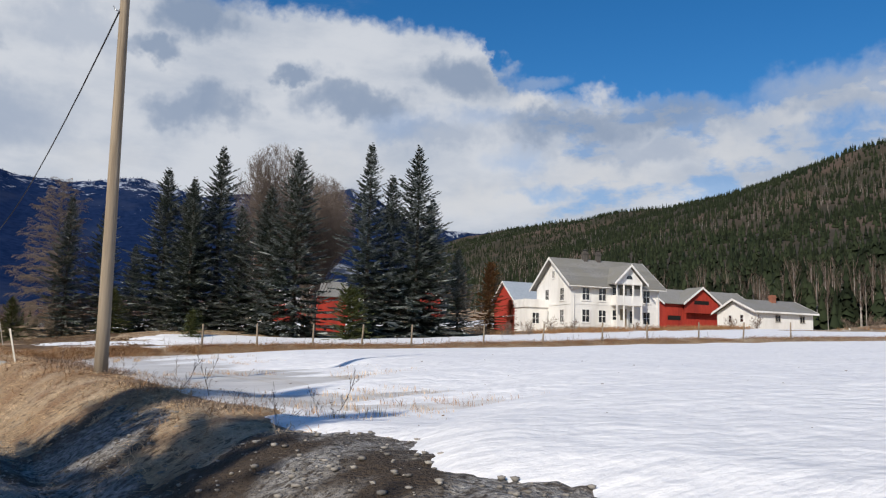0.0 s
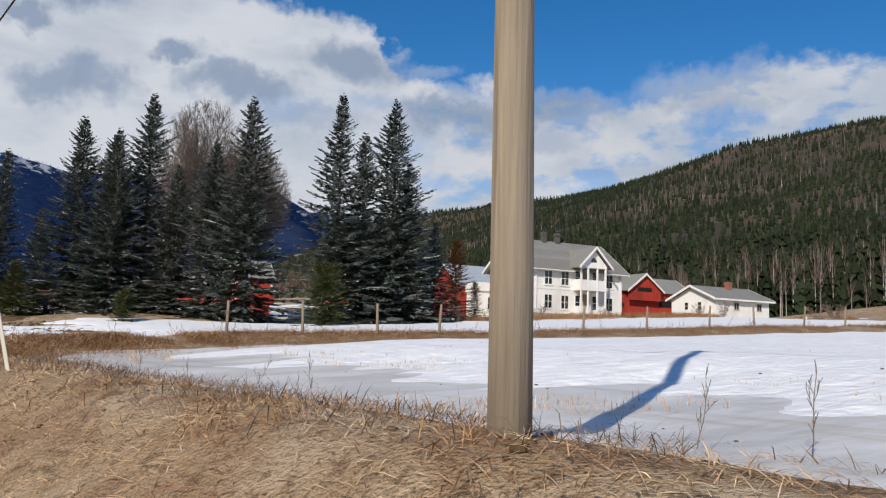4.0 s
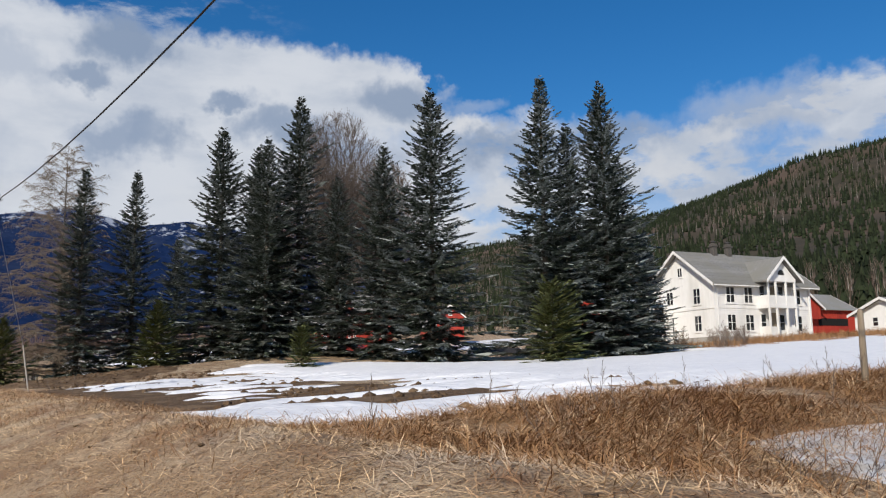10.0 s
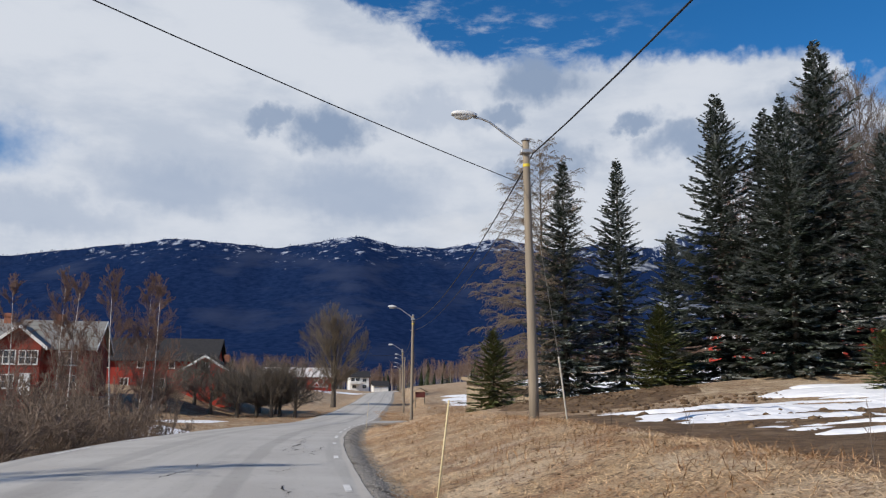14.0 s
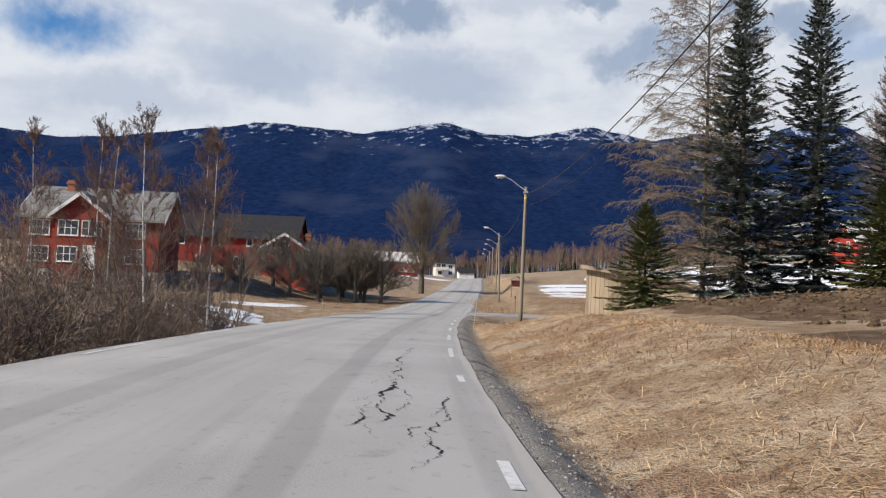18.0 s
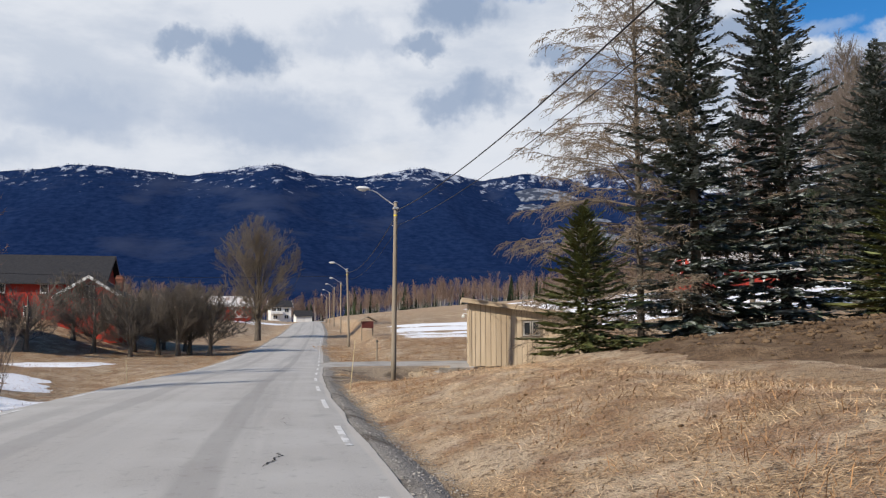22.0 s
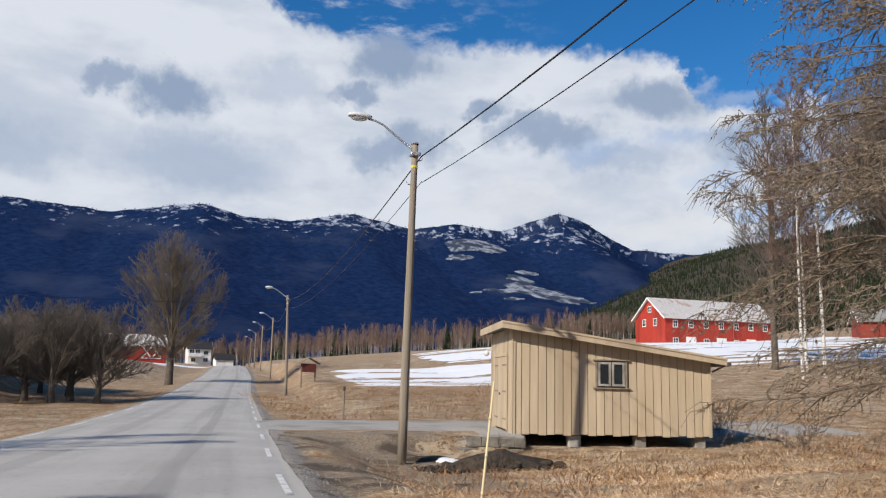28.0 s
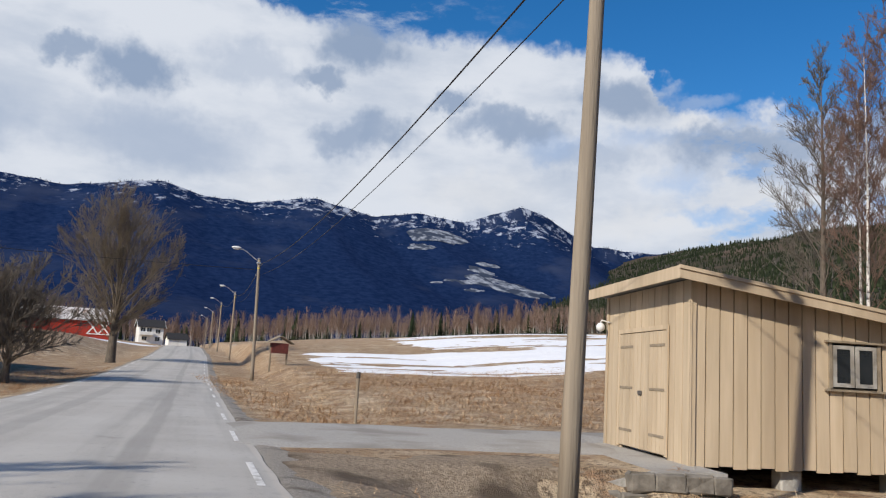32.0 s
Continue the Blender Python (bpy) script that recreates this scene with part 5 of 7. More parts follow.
ORCHARD = ((-7.4, 128, 1.0, 0), (-9.2, 131, 1.1, 1), (-9.8, 127.6, 1.05, 0), (-11.6, 130, 1.1, 1), (-16.1, 127.7, 1.0, 1), (-10.4, 140, 1.05, 0), (-14, 134, 1.1, 1), (-18.5, 132, 1.0, 0), (-13.2, 126.5, 0.95, 0), (-20, 124, 1.0, 1), (-12.5, 142, 1.0, 1))
for i, (x, y, s, k) in enumerate(ORCHARD):
    plant(FRUIT[k], x, y, "bare gnarled fruit tree with a dense round crown", "fruit tree", "fruit_tree", 1.15 * s, 77 * i, "orchard trees")
plant(MAPLE, -4.0, 164, "large bare maple with several upright stems", "tree", "bare_maple", 1.0, 20)
plant(ASPEN, 45.5, 135, "tall bare aspen with an open crown", "tree", "bare_aspen", 1.0, 20)
plant(BIRCH2, 42.3, 128, "tall white-stemmed bare birch", "birch", "birch", 1.05, 20, "birches beyond the shed")
plant(BIRCH2, 44.4, 128, "tall white-stemmed bare birch", "birch", "birch", 1.15, 150, "birches beyond the shed")
plant(BIRCH2, 47, 133, "tall white-stemmed bare birch", "birch", "birch", 1.0, 250, "birches beyond the shed")
plant(ASPEN, 52, 128, "tall bare aspen with an open crown", "tree", "bare_aspen", 1.1, 120)
plant(ELM, 33, 92, "bare lime tree with upright reddish twigs behind the firs", "tree", "bare_lime", 1.12, 0)
plant(ELM, 41.5, 99.5, "bare lime tree with upright reddish twigs behind the firs", "tree", "bare_lime", 1.1, 100)
plant(ELM, 51.5, 125, "bare lime tree beyond the plank shed", "tree", "bare_lime", 1.15, 60)
plant(ASPEN, 49.2, 123, "tall bare aspen with an open crown", "tree", "bare_aspen", 1.0, 210)
plant(ELM, 56, 132, "bare lime tree beyond the plank shed", "tree", "bare_lime", 1.25, 200)
plant(LARCH, 9.2, 84.8, "leafless tan-brown larch hung with fine twigs and cones", "larch", "larch", 1.0, 0)
# Unseen firs, inferred from shade on the verge and added to cast it.
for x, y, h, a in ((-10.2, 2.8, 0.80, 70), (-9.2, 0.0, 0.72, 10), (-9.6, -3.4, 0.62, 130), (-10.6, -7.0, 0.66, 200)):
    plant(FIRS[4], x, y, "dark fir out of view beside the road", "fir tree", "fir_tree", h, a, "firs by the road")
for i, (x, y, s, k) in enumerate(((-12.5, 46.5, 0.8, 0), (-14.55, 90.5, 1.0, 0), (-13.4, 88.9, 0.95, 1), (-13.0, 79.1, 0.85, 0), (-17.5, 86.7, 0.88, 1), (-18.6, 88.0, 0.9, 0), (-19.6, 84.0, 0.8, 1))):
    plant(BIRCH[k], x, y, "slender young birch with white bark by the road", "birch", "birch", 0.86 * s, 60 * i, "young birches at the roadside", lean=(0, 3 if i % 2 else -2))
rs = random.Random(5)
for i in range(115):
    y = rs.uniform(56, 96)
    x = float(edge_x(y)) - ROAD_W - rs.uniform(2.6, 13) - (3 if y > 84 else 0)
    plant(SHRUB[i % 3], x, y, "leafless brown willow shrub on the roadside", "shrub", "shrub", rs.uniform(0.6, 1.6), rs.uniform(0, 360), "roadside thicket", lean=(rs.uniform(-12, 12), rs.uniform(-12, 12)))
for i in range(64):
    y = rs.uniform(58, 100)
    x = float(edge_x(y)) - ROAD_W - rs.uniform(3.5, 15) - (3 if y > 84 else 0)
    plant(SAPLING[i % 2], x, y, "thin leafless sapling in the roadside thicket", "sapling", "sapling", rs.uniform(0.6, 1.3), rs.uniform(0, 360), "roadside saplings", lean=(0, rs.uniform(-5, 5)))

# ---- street lamps and cables ----
def street_lamp(x, y, h, lean=(0, 0), lamp=True, bracket=True, label="", z=None):
    z0 = gz(x, y) if z is None else z
    t = thing("street_lamp" if lamp else "utility_pole", pose(x, y, z0), label or "weathered wooden pole with a street lamp on a curved arm", "street lamp" if lamp else "pole", "poles along the road")
    top = Vector((lean[0], lean[1], h))
    n = 9
    part("pole", Geo().tube([top * (i / n) + Vector((0, 0, -0.5 if i == 0 else 0)) for i in range(n + 1)], [0.120 - 0.040 * i / n for i in range(n + 1)], 12), M_POLE, t, smooth=True)
    part("pole_cap", Geo().tube([top, top + Vector((0, 0, 0.05))], [0.11, 0.06], 10), M_GALV, t)
    part("marker_band", Geo().tube([top * ((h - 0.62) / h), top * ((h - 0.55) / h)], [0.088, 0.087], 12), M_BAND, t, "yellow marker band")
    if lamp:
        a = [top + Vector(p) for p in ((0.0, 0, -0.28), (-0.12, 0, -0.10), (-0.5, 0, 0.16), (-0.85, 0, 0.42), (-1.05, 0, 0.50), (-1.25, 0, 0.53))]
        part("arm", Geo().tube(a, [0.028] * 6, 8), M_GALV, t, smooth=True)
        part("arm_clamp", Geo().box((top.x - 0.13, top.y - 0.12, h - 0.32), (top.x + 0.13, top.y + 0.12, h - 0.22), bevel=0.02), M_GALV, t)
        g = Geo()
        secs = ((0.0, 0.05, 0.05), (0.08, 0.09, 0.09), (0.22, 0.125, 0.12), (0.48, 0.135, 0.11), (0.60, 0.09, 0.06))
        o = a[-1] + Vector((0.1, 0, 0.0))
        rings = [[o + Vector((-s, w * math.cos(q), 0.03 + 0.02 * s + hh * max(-0.15, math.sin(q)))) for q in [6.2832 * k / 12 for k in range(12)]] for s, w, hh in secs]
        g.add([p for r in rings for p in r], [(i * 12 + k, i * 12 + (k + 1) % 12, i * 12 + 12 + (k + 1) % 12, i * 12 + 12 + k) for i in range(4) for k in range(12)] + [tuple(range(11, -1, -1)), tuple(range(48, 60))])
        head = part("lamp_head", g, M_LAMP, t, "pale grey lamp housing", True)
        lens = Geo()
        rings = [[o + Vector((-0.33 + 0.23 * q * math.cos(b), 0.11 * q * math.sin(b), 0.02 - dz)) for b in [6.2832 * k / 12 for k in range(12)]] for q, dz in ((1, 0), (0.85, 0.06), (0.5, 0.09))]
        lens.add([p for r in rings for p in r], [(i * 12 + k, i * 12 + (k + 1) % 12, i * 12 + 12 + (k + 1) % 12, i * 12 + 12 + k) for i in range(2) for k in range(12)] + [tuple(range(24, 36))])
        part("lens", lens, M_LENS, head, "clear lamp cover", True)
    if bracket:
        for zz, s in ((-0.42, 1), (-1.05, -1)):
            p = top * ((h + zz) / h)
            part("hook", Geo().tube([p, p + Vector((0.16 * s, -0.03, 0)), p + Vector((0.2 * s, -0.03, 0.07))], [0.014, 0.014, 0.012], 6), M_GALV, t)
    return Vector((x, y, z0)) + top


POLES = []
for x, y, z, h, lean in ((2.95, 14.7, 0.93, 7.7, (-0.1, 0.0)), (2.27, 56.4, 1.47, 6.35, (-0.22, -0.45)), (2.45, 95.5, 0.03, 7.6, (0.02, -0.38)), (4.98, 141.0, 0.37, 7.6, (-0.3, -0.6)), (7.8, 182, None, 7.6, (0, 0)), (9.9, 220, None, 7.6, (0, 0)), (12.2, 262, None, 7.6, (0, 0)), (14.6, 306, None, 7.6, (0, 0))):
    POLES.append((street_lamp(x, y, h, lean, z=z), Vector((x, y, gz(x, y) if z is None else z)), h, lean))


def cable(a, b, sag, r=0.014, label="black overhead cable between wooden poles"):
    n = 14
    pts = [a.lerp(b, i / n) - Vector((0, 0, sag * 4 * (i / n) * (1 - i / n))) for i in range(n + 1)]
    me = Geo().tube(pts, [r] * (n + 1), 5).mesh("power_cable", M_CABLE, True)
    tagged(new("power_cable", me), label, "cable", "overhead cables")


for (ta, *_), (tb, *_) in zip(POLES, POLES[1:]):
    far = ta.y > 130
    cable(ta + Vector((0.17, 0, -0.30)), tb + Vector((0.17, 0, -0.30)), 1.05 if ta.y < 20 else 0.76, 0.017 if not far else 0.02)
for (ta, *_), (tb, *_) in zip(POLES[1:4], POLES[2:5]):
    cable(ta + Vector((0.2, 0, -0.95)), tb + Vector((0.2, 0, -0.98)), 0.72, 0.010)
cable(POLES[0][0] + Vector((0.17, 0, -0.4)), Vector((8.5, -40, 7.0)), 0.6, 0.017)
cable(POLES[1][0] + Vector((-0.2, 0, -1.0)), POLES[1][0] + Vector((-30, -32.3, 1.6)), 0.7, 0.010)
cable(POLES[3][0] + Vector((-0.2, 0, -0.7)), Vector((-40, 128, 7.2)), 0.6, 0.018)
g = Geo().tube([POLES[1][0] + Vector((0.1, 0.05, -1.0)), Vector((3.6, 59.3, gz(3.6, 59.3) + 1.7))], [0.008] * 2, 5)
stay = thing("guy_wire", Matrix(), "steel guy wire with a white plastic guard staying a pole", "guy wire")
part("wire", g, M_GALV, stay)
part("guard", Geo().tube([Vector((3.6, 59.3, gz(3.6, 59.3) + 1.7)), Vector((4.0, 60.0, gz(4.0, 60.0) - 0.1))], [0.024] * 2, 8), M_PALE, stay, "white plastic guard")


# ---- buildings ----
def frame_at(ox, oy, ux, uy, z):
    u = Vector((ux, uy, 0)).normalized()
    v = Vector((-u.y, u.x, 0))
    return Matrix(((u.x, v.x, 0, ox), (u.y, v.y, 0, oy), (0, 0, 1, z), (0, 0, 0, 1)))


def window(parent, x, z, w, h, side="front", at=0.0, frame_mat=None, bars=(1, 1), glass=None, trim=0.09, sill=True):
    """A window with casing, sill, sashes and panes on the wall plane at -y ("front", y = at) or -x ("left", x = at)."""
    fm = frame_mat or M_WHITE
    m = Matrix() if side == "front" else Matrix(((0, 1, 0, 0), (-1, 0, 0, 0), (0, 0, 1, 0), (0, 0, 0, 1)))
    if side == "front":
        m = Matrix.Translation((0, at, 0))
    else:
        m = Matrix.Translation((at, 0, 0)) @ Matrix(((0, 1, 0, 0), (-1, 0, 0, 0), (0, 0, 1, 0), (0, 0, 0, 1)))
        x = -x
    P = parent
    win = part("window", Geo().box((x - w / 2, -0.012, z), (x + w / 2, 0.0, z + h), m), M_DARK, P)
    g = Geo()
    for a, b in (((x - w / 2 - trim, -0.05, z - trim), (x - w / 2, -0.004, z + h + trim)), ((x + w / 2, -0.05, z - trim), (x + w / 2 + trim, -0.004, z + h + trim)), ((x - w / 2, -0.05, z + h), (x + w / 2, -0.004, z + h + trim)), ((x - w / 2, -0.05, z - trim), (x + w / 2, -0.004, z))):
        g.box(a, b, m)
    part("window_frame", g, fm, win)
    if sill:
        part("window_sill", Geo().box((x - w / 2 - trim - 0.03, -0.09, z - trim - 0.04), (x + w / 2 + trim + 0.03, -0.003, z - trim), m), fm, win)
    nx, nz = bars
    cw, ch, b = w / nx, h / nz, 0.035
    g = Geo()
    for i in range(1, nx):
        g.box((x - w / 2 + i * cw - b, -0.035, z), (x - w / 2 + i * cw + b, -0.014, z + h), m)
    for j in range(1, nz):
        for i in range(nx):
            g.box((x - w / 2 + i * cw + b, -0.032, z + j * ch - b * 0.7), (x - w / 2 + (i + 1) * cw - b, -0.014, z + j * ch + b * 0.7), m)
    if g.v:
        part("glazing_bars", g, fm, win)
    for i in range(nx):
        for j in range(nz):
            part("pane", Geo().box((x - w / 2 + i * cw + 0.01, -0.018, z + j * ch + 0.01), (x - w / 2 + (i + 1) * cw - 0.01, -0.013, z + (j + 1) * ch - 0.01), m), glass or M_GLASS, win)
    return win


def gable_roof(parent, L, D, eave, ridge, over=0.5, thick=0.12, material=None, trim_mat=None, seams=0, x0=0.0, y0=0.0, along="x"):
    """Two roof slabs with bargeboards; the ridge runs along x."""
    s = (ridge - eave) / (D / 2)
    mid = D / 2
    out = []
    for sgn in (0, 1):
        ya, yb = (-over, mid) if not sgn else (mid, D + over)
        za, zb = (eave - s * over, ridge) if not sgn else (ridge, eave - s * over)
        poly = [(y0 + ya, za), (y0 + yb, zb), (y0 + yb, zb + thick), (y0 + ya, za + thick)]
        roof = part("roof", Geo().prism(poly, "x", x0 - over, x0 + L + over), material or M_SLATE, parent)
        out.append(roof)
        for r in range(9 if seams else 0):
            f0, f1 = r / 9, (r + 1) / 9
            lo, hi = [(y0 + ya + (yb - ya) * f, za + (zb - za) * f + thick) for f in ((f0, f1) if not sgn else (1 - f0, 1 - f1))]
            part("slate_course", Geo().prism([(lo[0], lo[1] + 0.035), (hi[0], hi[1] + 0.008), (hi[0], hi[1] - 0.01), (lo[0], lo[1] - 0.01)], "x", x0 - over + 0.02, x0 + L + over - 0.02), material or M_SLATE, roof)
        for xx in (x0 - over - 0.04, x0 + L + over):
            part("bargeboard", Geo().prism([(y0 + ya, za - 0.16), (y0 + yb, zb - 0.16), (y0 + yb, zb + thick + 0.02), (y0 + ya, za + thick + 0.02)], "x", xx, xx + 0.04), trim_mat or M_WHITE, roof)
    return out


def gable_walls(parent, L, D, h, ridge, material, base=0.0, panels=0.0, skirt=0.0, x0=0.0, y0=0.0):
    th = 0.16
    mid = D / 2
    ws = []
    ws.append(part("wall", Geo().box((x0, y0, base), (x0 + L, y0 + th, h)), material, parent))
    ws.append(part("wall", Geo().box((x0, y0 + D - th, base), (x0 + L, y0 + D, h)), material, parent))
    for xx in (x0, x0 + L - th):
        ws.append(part("gable_wall", Geo().prism([(y0 + th, base), (y0 + D - th, base), (y0 + D - th, h), (y0 + mid, ridge - 0.05), (y0 + th, h)], "x", xx, xx + th), material, parent))
    if panels:
        n = int(L / panels)
        me = None
        for i in range(n):
            a = x0 + (i + 0.5) * L / n
            if me is None:
                me = Geo().box((-0.03, -0.02, base), (0.03, 0.0, h - 0.02)).mesh("batten", material)
            ob = part("batten", me, material, ws[0])
            ob.location = (a, y0, 0)
    return ws


def chimney(parent, x, y, z0, z1, w=0.7, material=None, cap=True):
    c = part("chimney", Geo().box((x - w / 2, y - w / 2, z0), (x + w / 2, y + w / 2, z1), bevel=0.03), material or M_BRICK, parent)
    part("chimney_collar", Geo().box((x - w / 2 - 0.08, y - w / 2 - 0.08, z1 - 0.35), (x + w / 2 + 0.08, y + w / 2 + 0.08, z1 - 0.22)), material or M_BRICK, c)
    if cap:
        part("chimney_hood", Geo().tube([(x, y, z1), (x, y, z1 + 0.12), (x, y, z1 + 0.16), (x, y, z1 + 0.28)], [0.22, 0.22, 0.38, 0.05], 10), M_CHIM, c)


# white farmhouse
HB = 4.55
house = thing("farmhouse", frame_at(64.8, 76.08, 11.96, -2.36, HB), "white two-storey wooden farmhouse with a gabled veranda and grey slate roof", "farmhouse")
HL, HD, HE, HR = 12.2, 9.4, 6.05, 9.35
part("foundation", Geo().box((-0.02, -0.02, -1.0), (HL + 0.02, HD + 0.02, 0.75)), M_CONCRETE, house, "grey stone foundation")
ws = gable_walls(house, HL, HD, HE, HR, M_WHITE, 0.7)
gable_roof(house, HL, HD, HE, HR, 0.7, 0.14, M_SLATE, M_WHITE, 7)
for i in range(int(HE / 0.2) - 4):
    part("clapboard", Geo().prism([(-0.03, 0.82 + i * 0.2), (0.0, 0.82 + i * 0.2), (0.0, 1.015 + i * 0.2), (-0.008, 1.015 + i * 0.2)], "x", 0.12, HL - 0.12), M_WHITE, ws[0])
for xx in (0, HL):
    part("corner_board", Geo().box((xx - 0.09, -0.055, 0.72), (xx + 0.09, -0.004, HE - 0.1)), M_WHITE, house)
part("belt_board", Geo().box((0.1, -0.06, 3.42), (HL - 0.1, -0.033, 3.66)), M_WHITE, house)
part("belt_board", Geo().box((-0.06, 0.1, 3.42), (-0.004, HD - 0.1, 3.66)), M_WHITE, house)
for z in (1.35, 4.0):
    for x in (1.9, 4.15, 10.4):
        window(house, x, z, 0.95, 1.45, "front", -0.035, bars=(2, 2), trim=0.13)
    for y in (2.4, 6.4):
        window(house, y, z, 0.9, 1.45, "left", 0.0, bars=(2, 2), trim=0.13)
window(house, HD / 2, 6.9, 0.6, 0.85, "left", 0.0, bars=(2, 1), trim=0.1)
chimney(house, 4.3, HD / 2 - 0.2, HR - 1.0, HR + 1.15, 0.56, M_CHIM)
chimney(house, 6.2, HD / 2 - 0.2, HR - 1.0, HR + 1.15, 0.56, M_CHIM)
part("drainpipe", Geo().tube([(0.25, -0.12, HE - 0.1), (0.25, -0.12, 0.4)], [0.05, 0.05], 8), M_WHITE, house)
part("drainpipe", Geo().tube([(HL - 0.2, -0.12, HE - 0.1), (HL - 0.2, -0.12, 0.4)], [0.05, 0.05], 8), M_WHITE, house)
part("gutter", Geo().tube([(-0.6, -0.72, HE - 0.52), (5.0, -0.72, HE - 0.52)], [0.06, 0.06], 8), M_WHITE, house)
part("gutter", Geo().tube([(9.1, -0.72, HE - 0.52), (HL + 0.6, -0.72, HE - 0.52)], [0.06, 0.06], 8), M_WHITE, house)
# veranda bay
BX0, BX1, BY = 5.3, 8.9, -1.5
bay = part("veranda", Geo().box((BX0, BY, 3.45), (BX1, -0.06, 3.75)), M_WHITE, house)
for z0, z1 in ((0.55, 0.75), (6.0, 6.3)):
    part("veranda_floor" if z0 < 1 else "veranda_beam", Geo().box((BX0, BY, z0), (BX1, -0.06, z1)), M_WHITE, bay)
part("veranda_base", Geo().box((BX0 + 0.1, BY + 0.1, -1.0), (BX1 - 0.1, -0.08, 0.55)), M_CONCRETE, bay)
for x in (BX0 + 0.1, BX0 + 1.05, BX0 + 2.35, BX1 - 0.1):
    for z0, z1 in ((0.75, 3.45), (3.75, 6.0)):
        part("post", Geo().box((x - 0.09, BY + 0.02, z0), (x + 0.09, BY + 0.2, z1), bevel=0.015), M_WHITE, bay)
for x in (BX0 + 0.1, BX1 - 0.1):
    for z0, z1 in ((0.75, 3.45), (3.75, 6.0)):
        part("side_panel", Geo().box((x - 0.05, BY + 0.22, z0), (x + 0.05, -0.07, z0 + 0.95)), M_WHITE, bay)
for a, b in ((BX0 + 0.2, BX0 + 0.95), (BX0 + 2.45, BX1 - 0.2)):
    part("rail", Geo().box((a, BY + 0.06, 0.76), (b, BY + 0.12, 1.65)), M_WHITE, bay)
part("rail", Geo().box((BX0 + 0.2, BY + 0.06, 3.76), (BX1 - 0.2, BY + 0.12, 4.65)), M_WHITE, bay)
for z in (1.0, 3.8):
    for x in (BX0 + 0.6, BX1 - 0.6):
        window(house, x, z + 0.4, 0.6, 1.5, "front", -0.035, bars=(1, 2), trim=0.08, sill=False)
    part("door", Geo().box((BX0 + 1.35, -0.08, z), (BX0 + 2.25, -0.036, z + 2.1)), M_BEIGE_DK, house, "dark veranda door")
mid = (BX0 + BX1) / 2
part("bay_gable", Geo().prism([(BX0, 6.3), (BX1, 6.3), (mid, 8.15)], "y", BY + 0.05, BY + 0.15), M_WHITE, bay)
g = Geo()
g.add([(mid + 0.42 * math.cos(a), BY + 0.03, 6.65 + 0.5 * math.sin(a)) for a in [math.pi * k / 10 for k in range(11)]], [tuple(range(11))])
part("fanlight", g, M_GLASS, bay, "half-round attic window")
for sgn in (-1, 1):
    e = mid + sgn * 2.35
    poly = [(e, 5.95), (mid, 8.3), (mid, 8.44), (e, 6.09)]
    part("bay_roof", Geo().prism(poly, "y", BY - 0.45, 3.6), M_SLATE, bay)
    part("bargeboard", Geo().prism([(e, 5.8), (mid, 8.14), (mid, 8.47), (e, 6.12)], "y", BY - 0.5, BY - 0.455), M_WHITE, bay)
part("step", Geo().box((BX0 + 1.1, BY - 0.9, -1.0), (BX0 + 2.5, BY - 0.02, 0.3)), M_CONCRETE, bay)
# rear annex
part("annex", Geo().box((-3.2, 6.2, -0.8), (-0.01, 9.3, 3.2)), M_WHITE, house)
part("annex_balcony", Geo().box((-3.4, 6.0, 3.2), (-0.01, 9.35, 4.2)), M_WHITE, house)
window(house, -1.7, 1.2, 0.9, 1.3, "front", 6.2, bars=(2, 2))

# white garage
garage = thing("garage", frame_at(90.3, 70.0, 11.96, -2.36, gz(94, 72) - 0.15), "low white plastered outbuilding with a grey roof and brick chimney", "outbuilding")
gable_walls(garage, 9.4, 7.6, 2.55, 4.1, M_WHITE, -0.6)
gable_roof(garage, 9.4, 7.6, 2.55, 4.1, 0.55, 0.12, M_SLATE, M_WHITE)
part("fascia", Geo().box((-0.5, -0.6, 2.2), (9.9, -0.56, 2.42)), M_WHITE, garage)
for x in (3.6, 7.6):
    window(garage, x, 1.2, 0.7, 0.75, "front", 0.0, bars=(2, 1), frame_mat=M_CONCRETE)
for y in (2.6, 4.9):
    window(garage, y, 1.1, 0.6, 0.9, "left", 0.0, bars=(1, 2))
chimney(garage, 5.6, 3.2, 3.6, 4.9, 0.7, M_BRICK, False)


def barn(x, y, ux, uy, z, L, D, h, r, label, red=None, roof=None, panels=0.0, trim=None, cat="barn"):
    t = thing("barn", frame_at(x, y, ux, uy, z), label, cat)
    w = gable_walls(t, L, D, h, r, red or M_RED, -1.5, panels)
    gable_roof(t, L, D, h, r, 0.5, 0.12, roof or M_SLATE, trim or M_WHITE)
    return t, w


b, w = barn(98.5, 93.5, 11.96, -2.36, 6.2, 17, 9, 4.6, 7.0, "red wooden barn with a grey roof and white bargeboards", panels=0.5)
part("gable_wall", Geo().prism([(3.0, 3.0), (9.4, 3.0), (9.4, 4.7), (6.2, 7.0), (3.0, 4.7)], "y", -0.9, -0.78), M_RED, b)
for sgn in (-1, 1):
    e = 6.2 + sgn * 3.7
    part("dormer_roof", Geo().prism([(e, 4.35), (6.2, 7.1), (6.2, 7.24), (e, 4.49)], "y", -1.3, 3.0), M_SLATE, b)
    part("bargeboard", Geo().prism([(e, 4.15), (6.2, 6.9), (6.2, 7.26), (e, 4.51)], "y", -1.36, -1.305), M_WHITE, b)
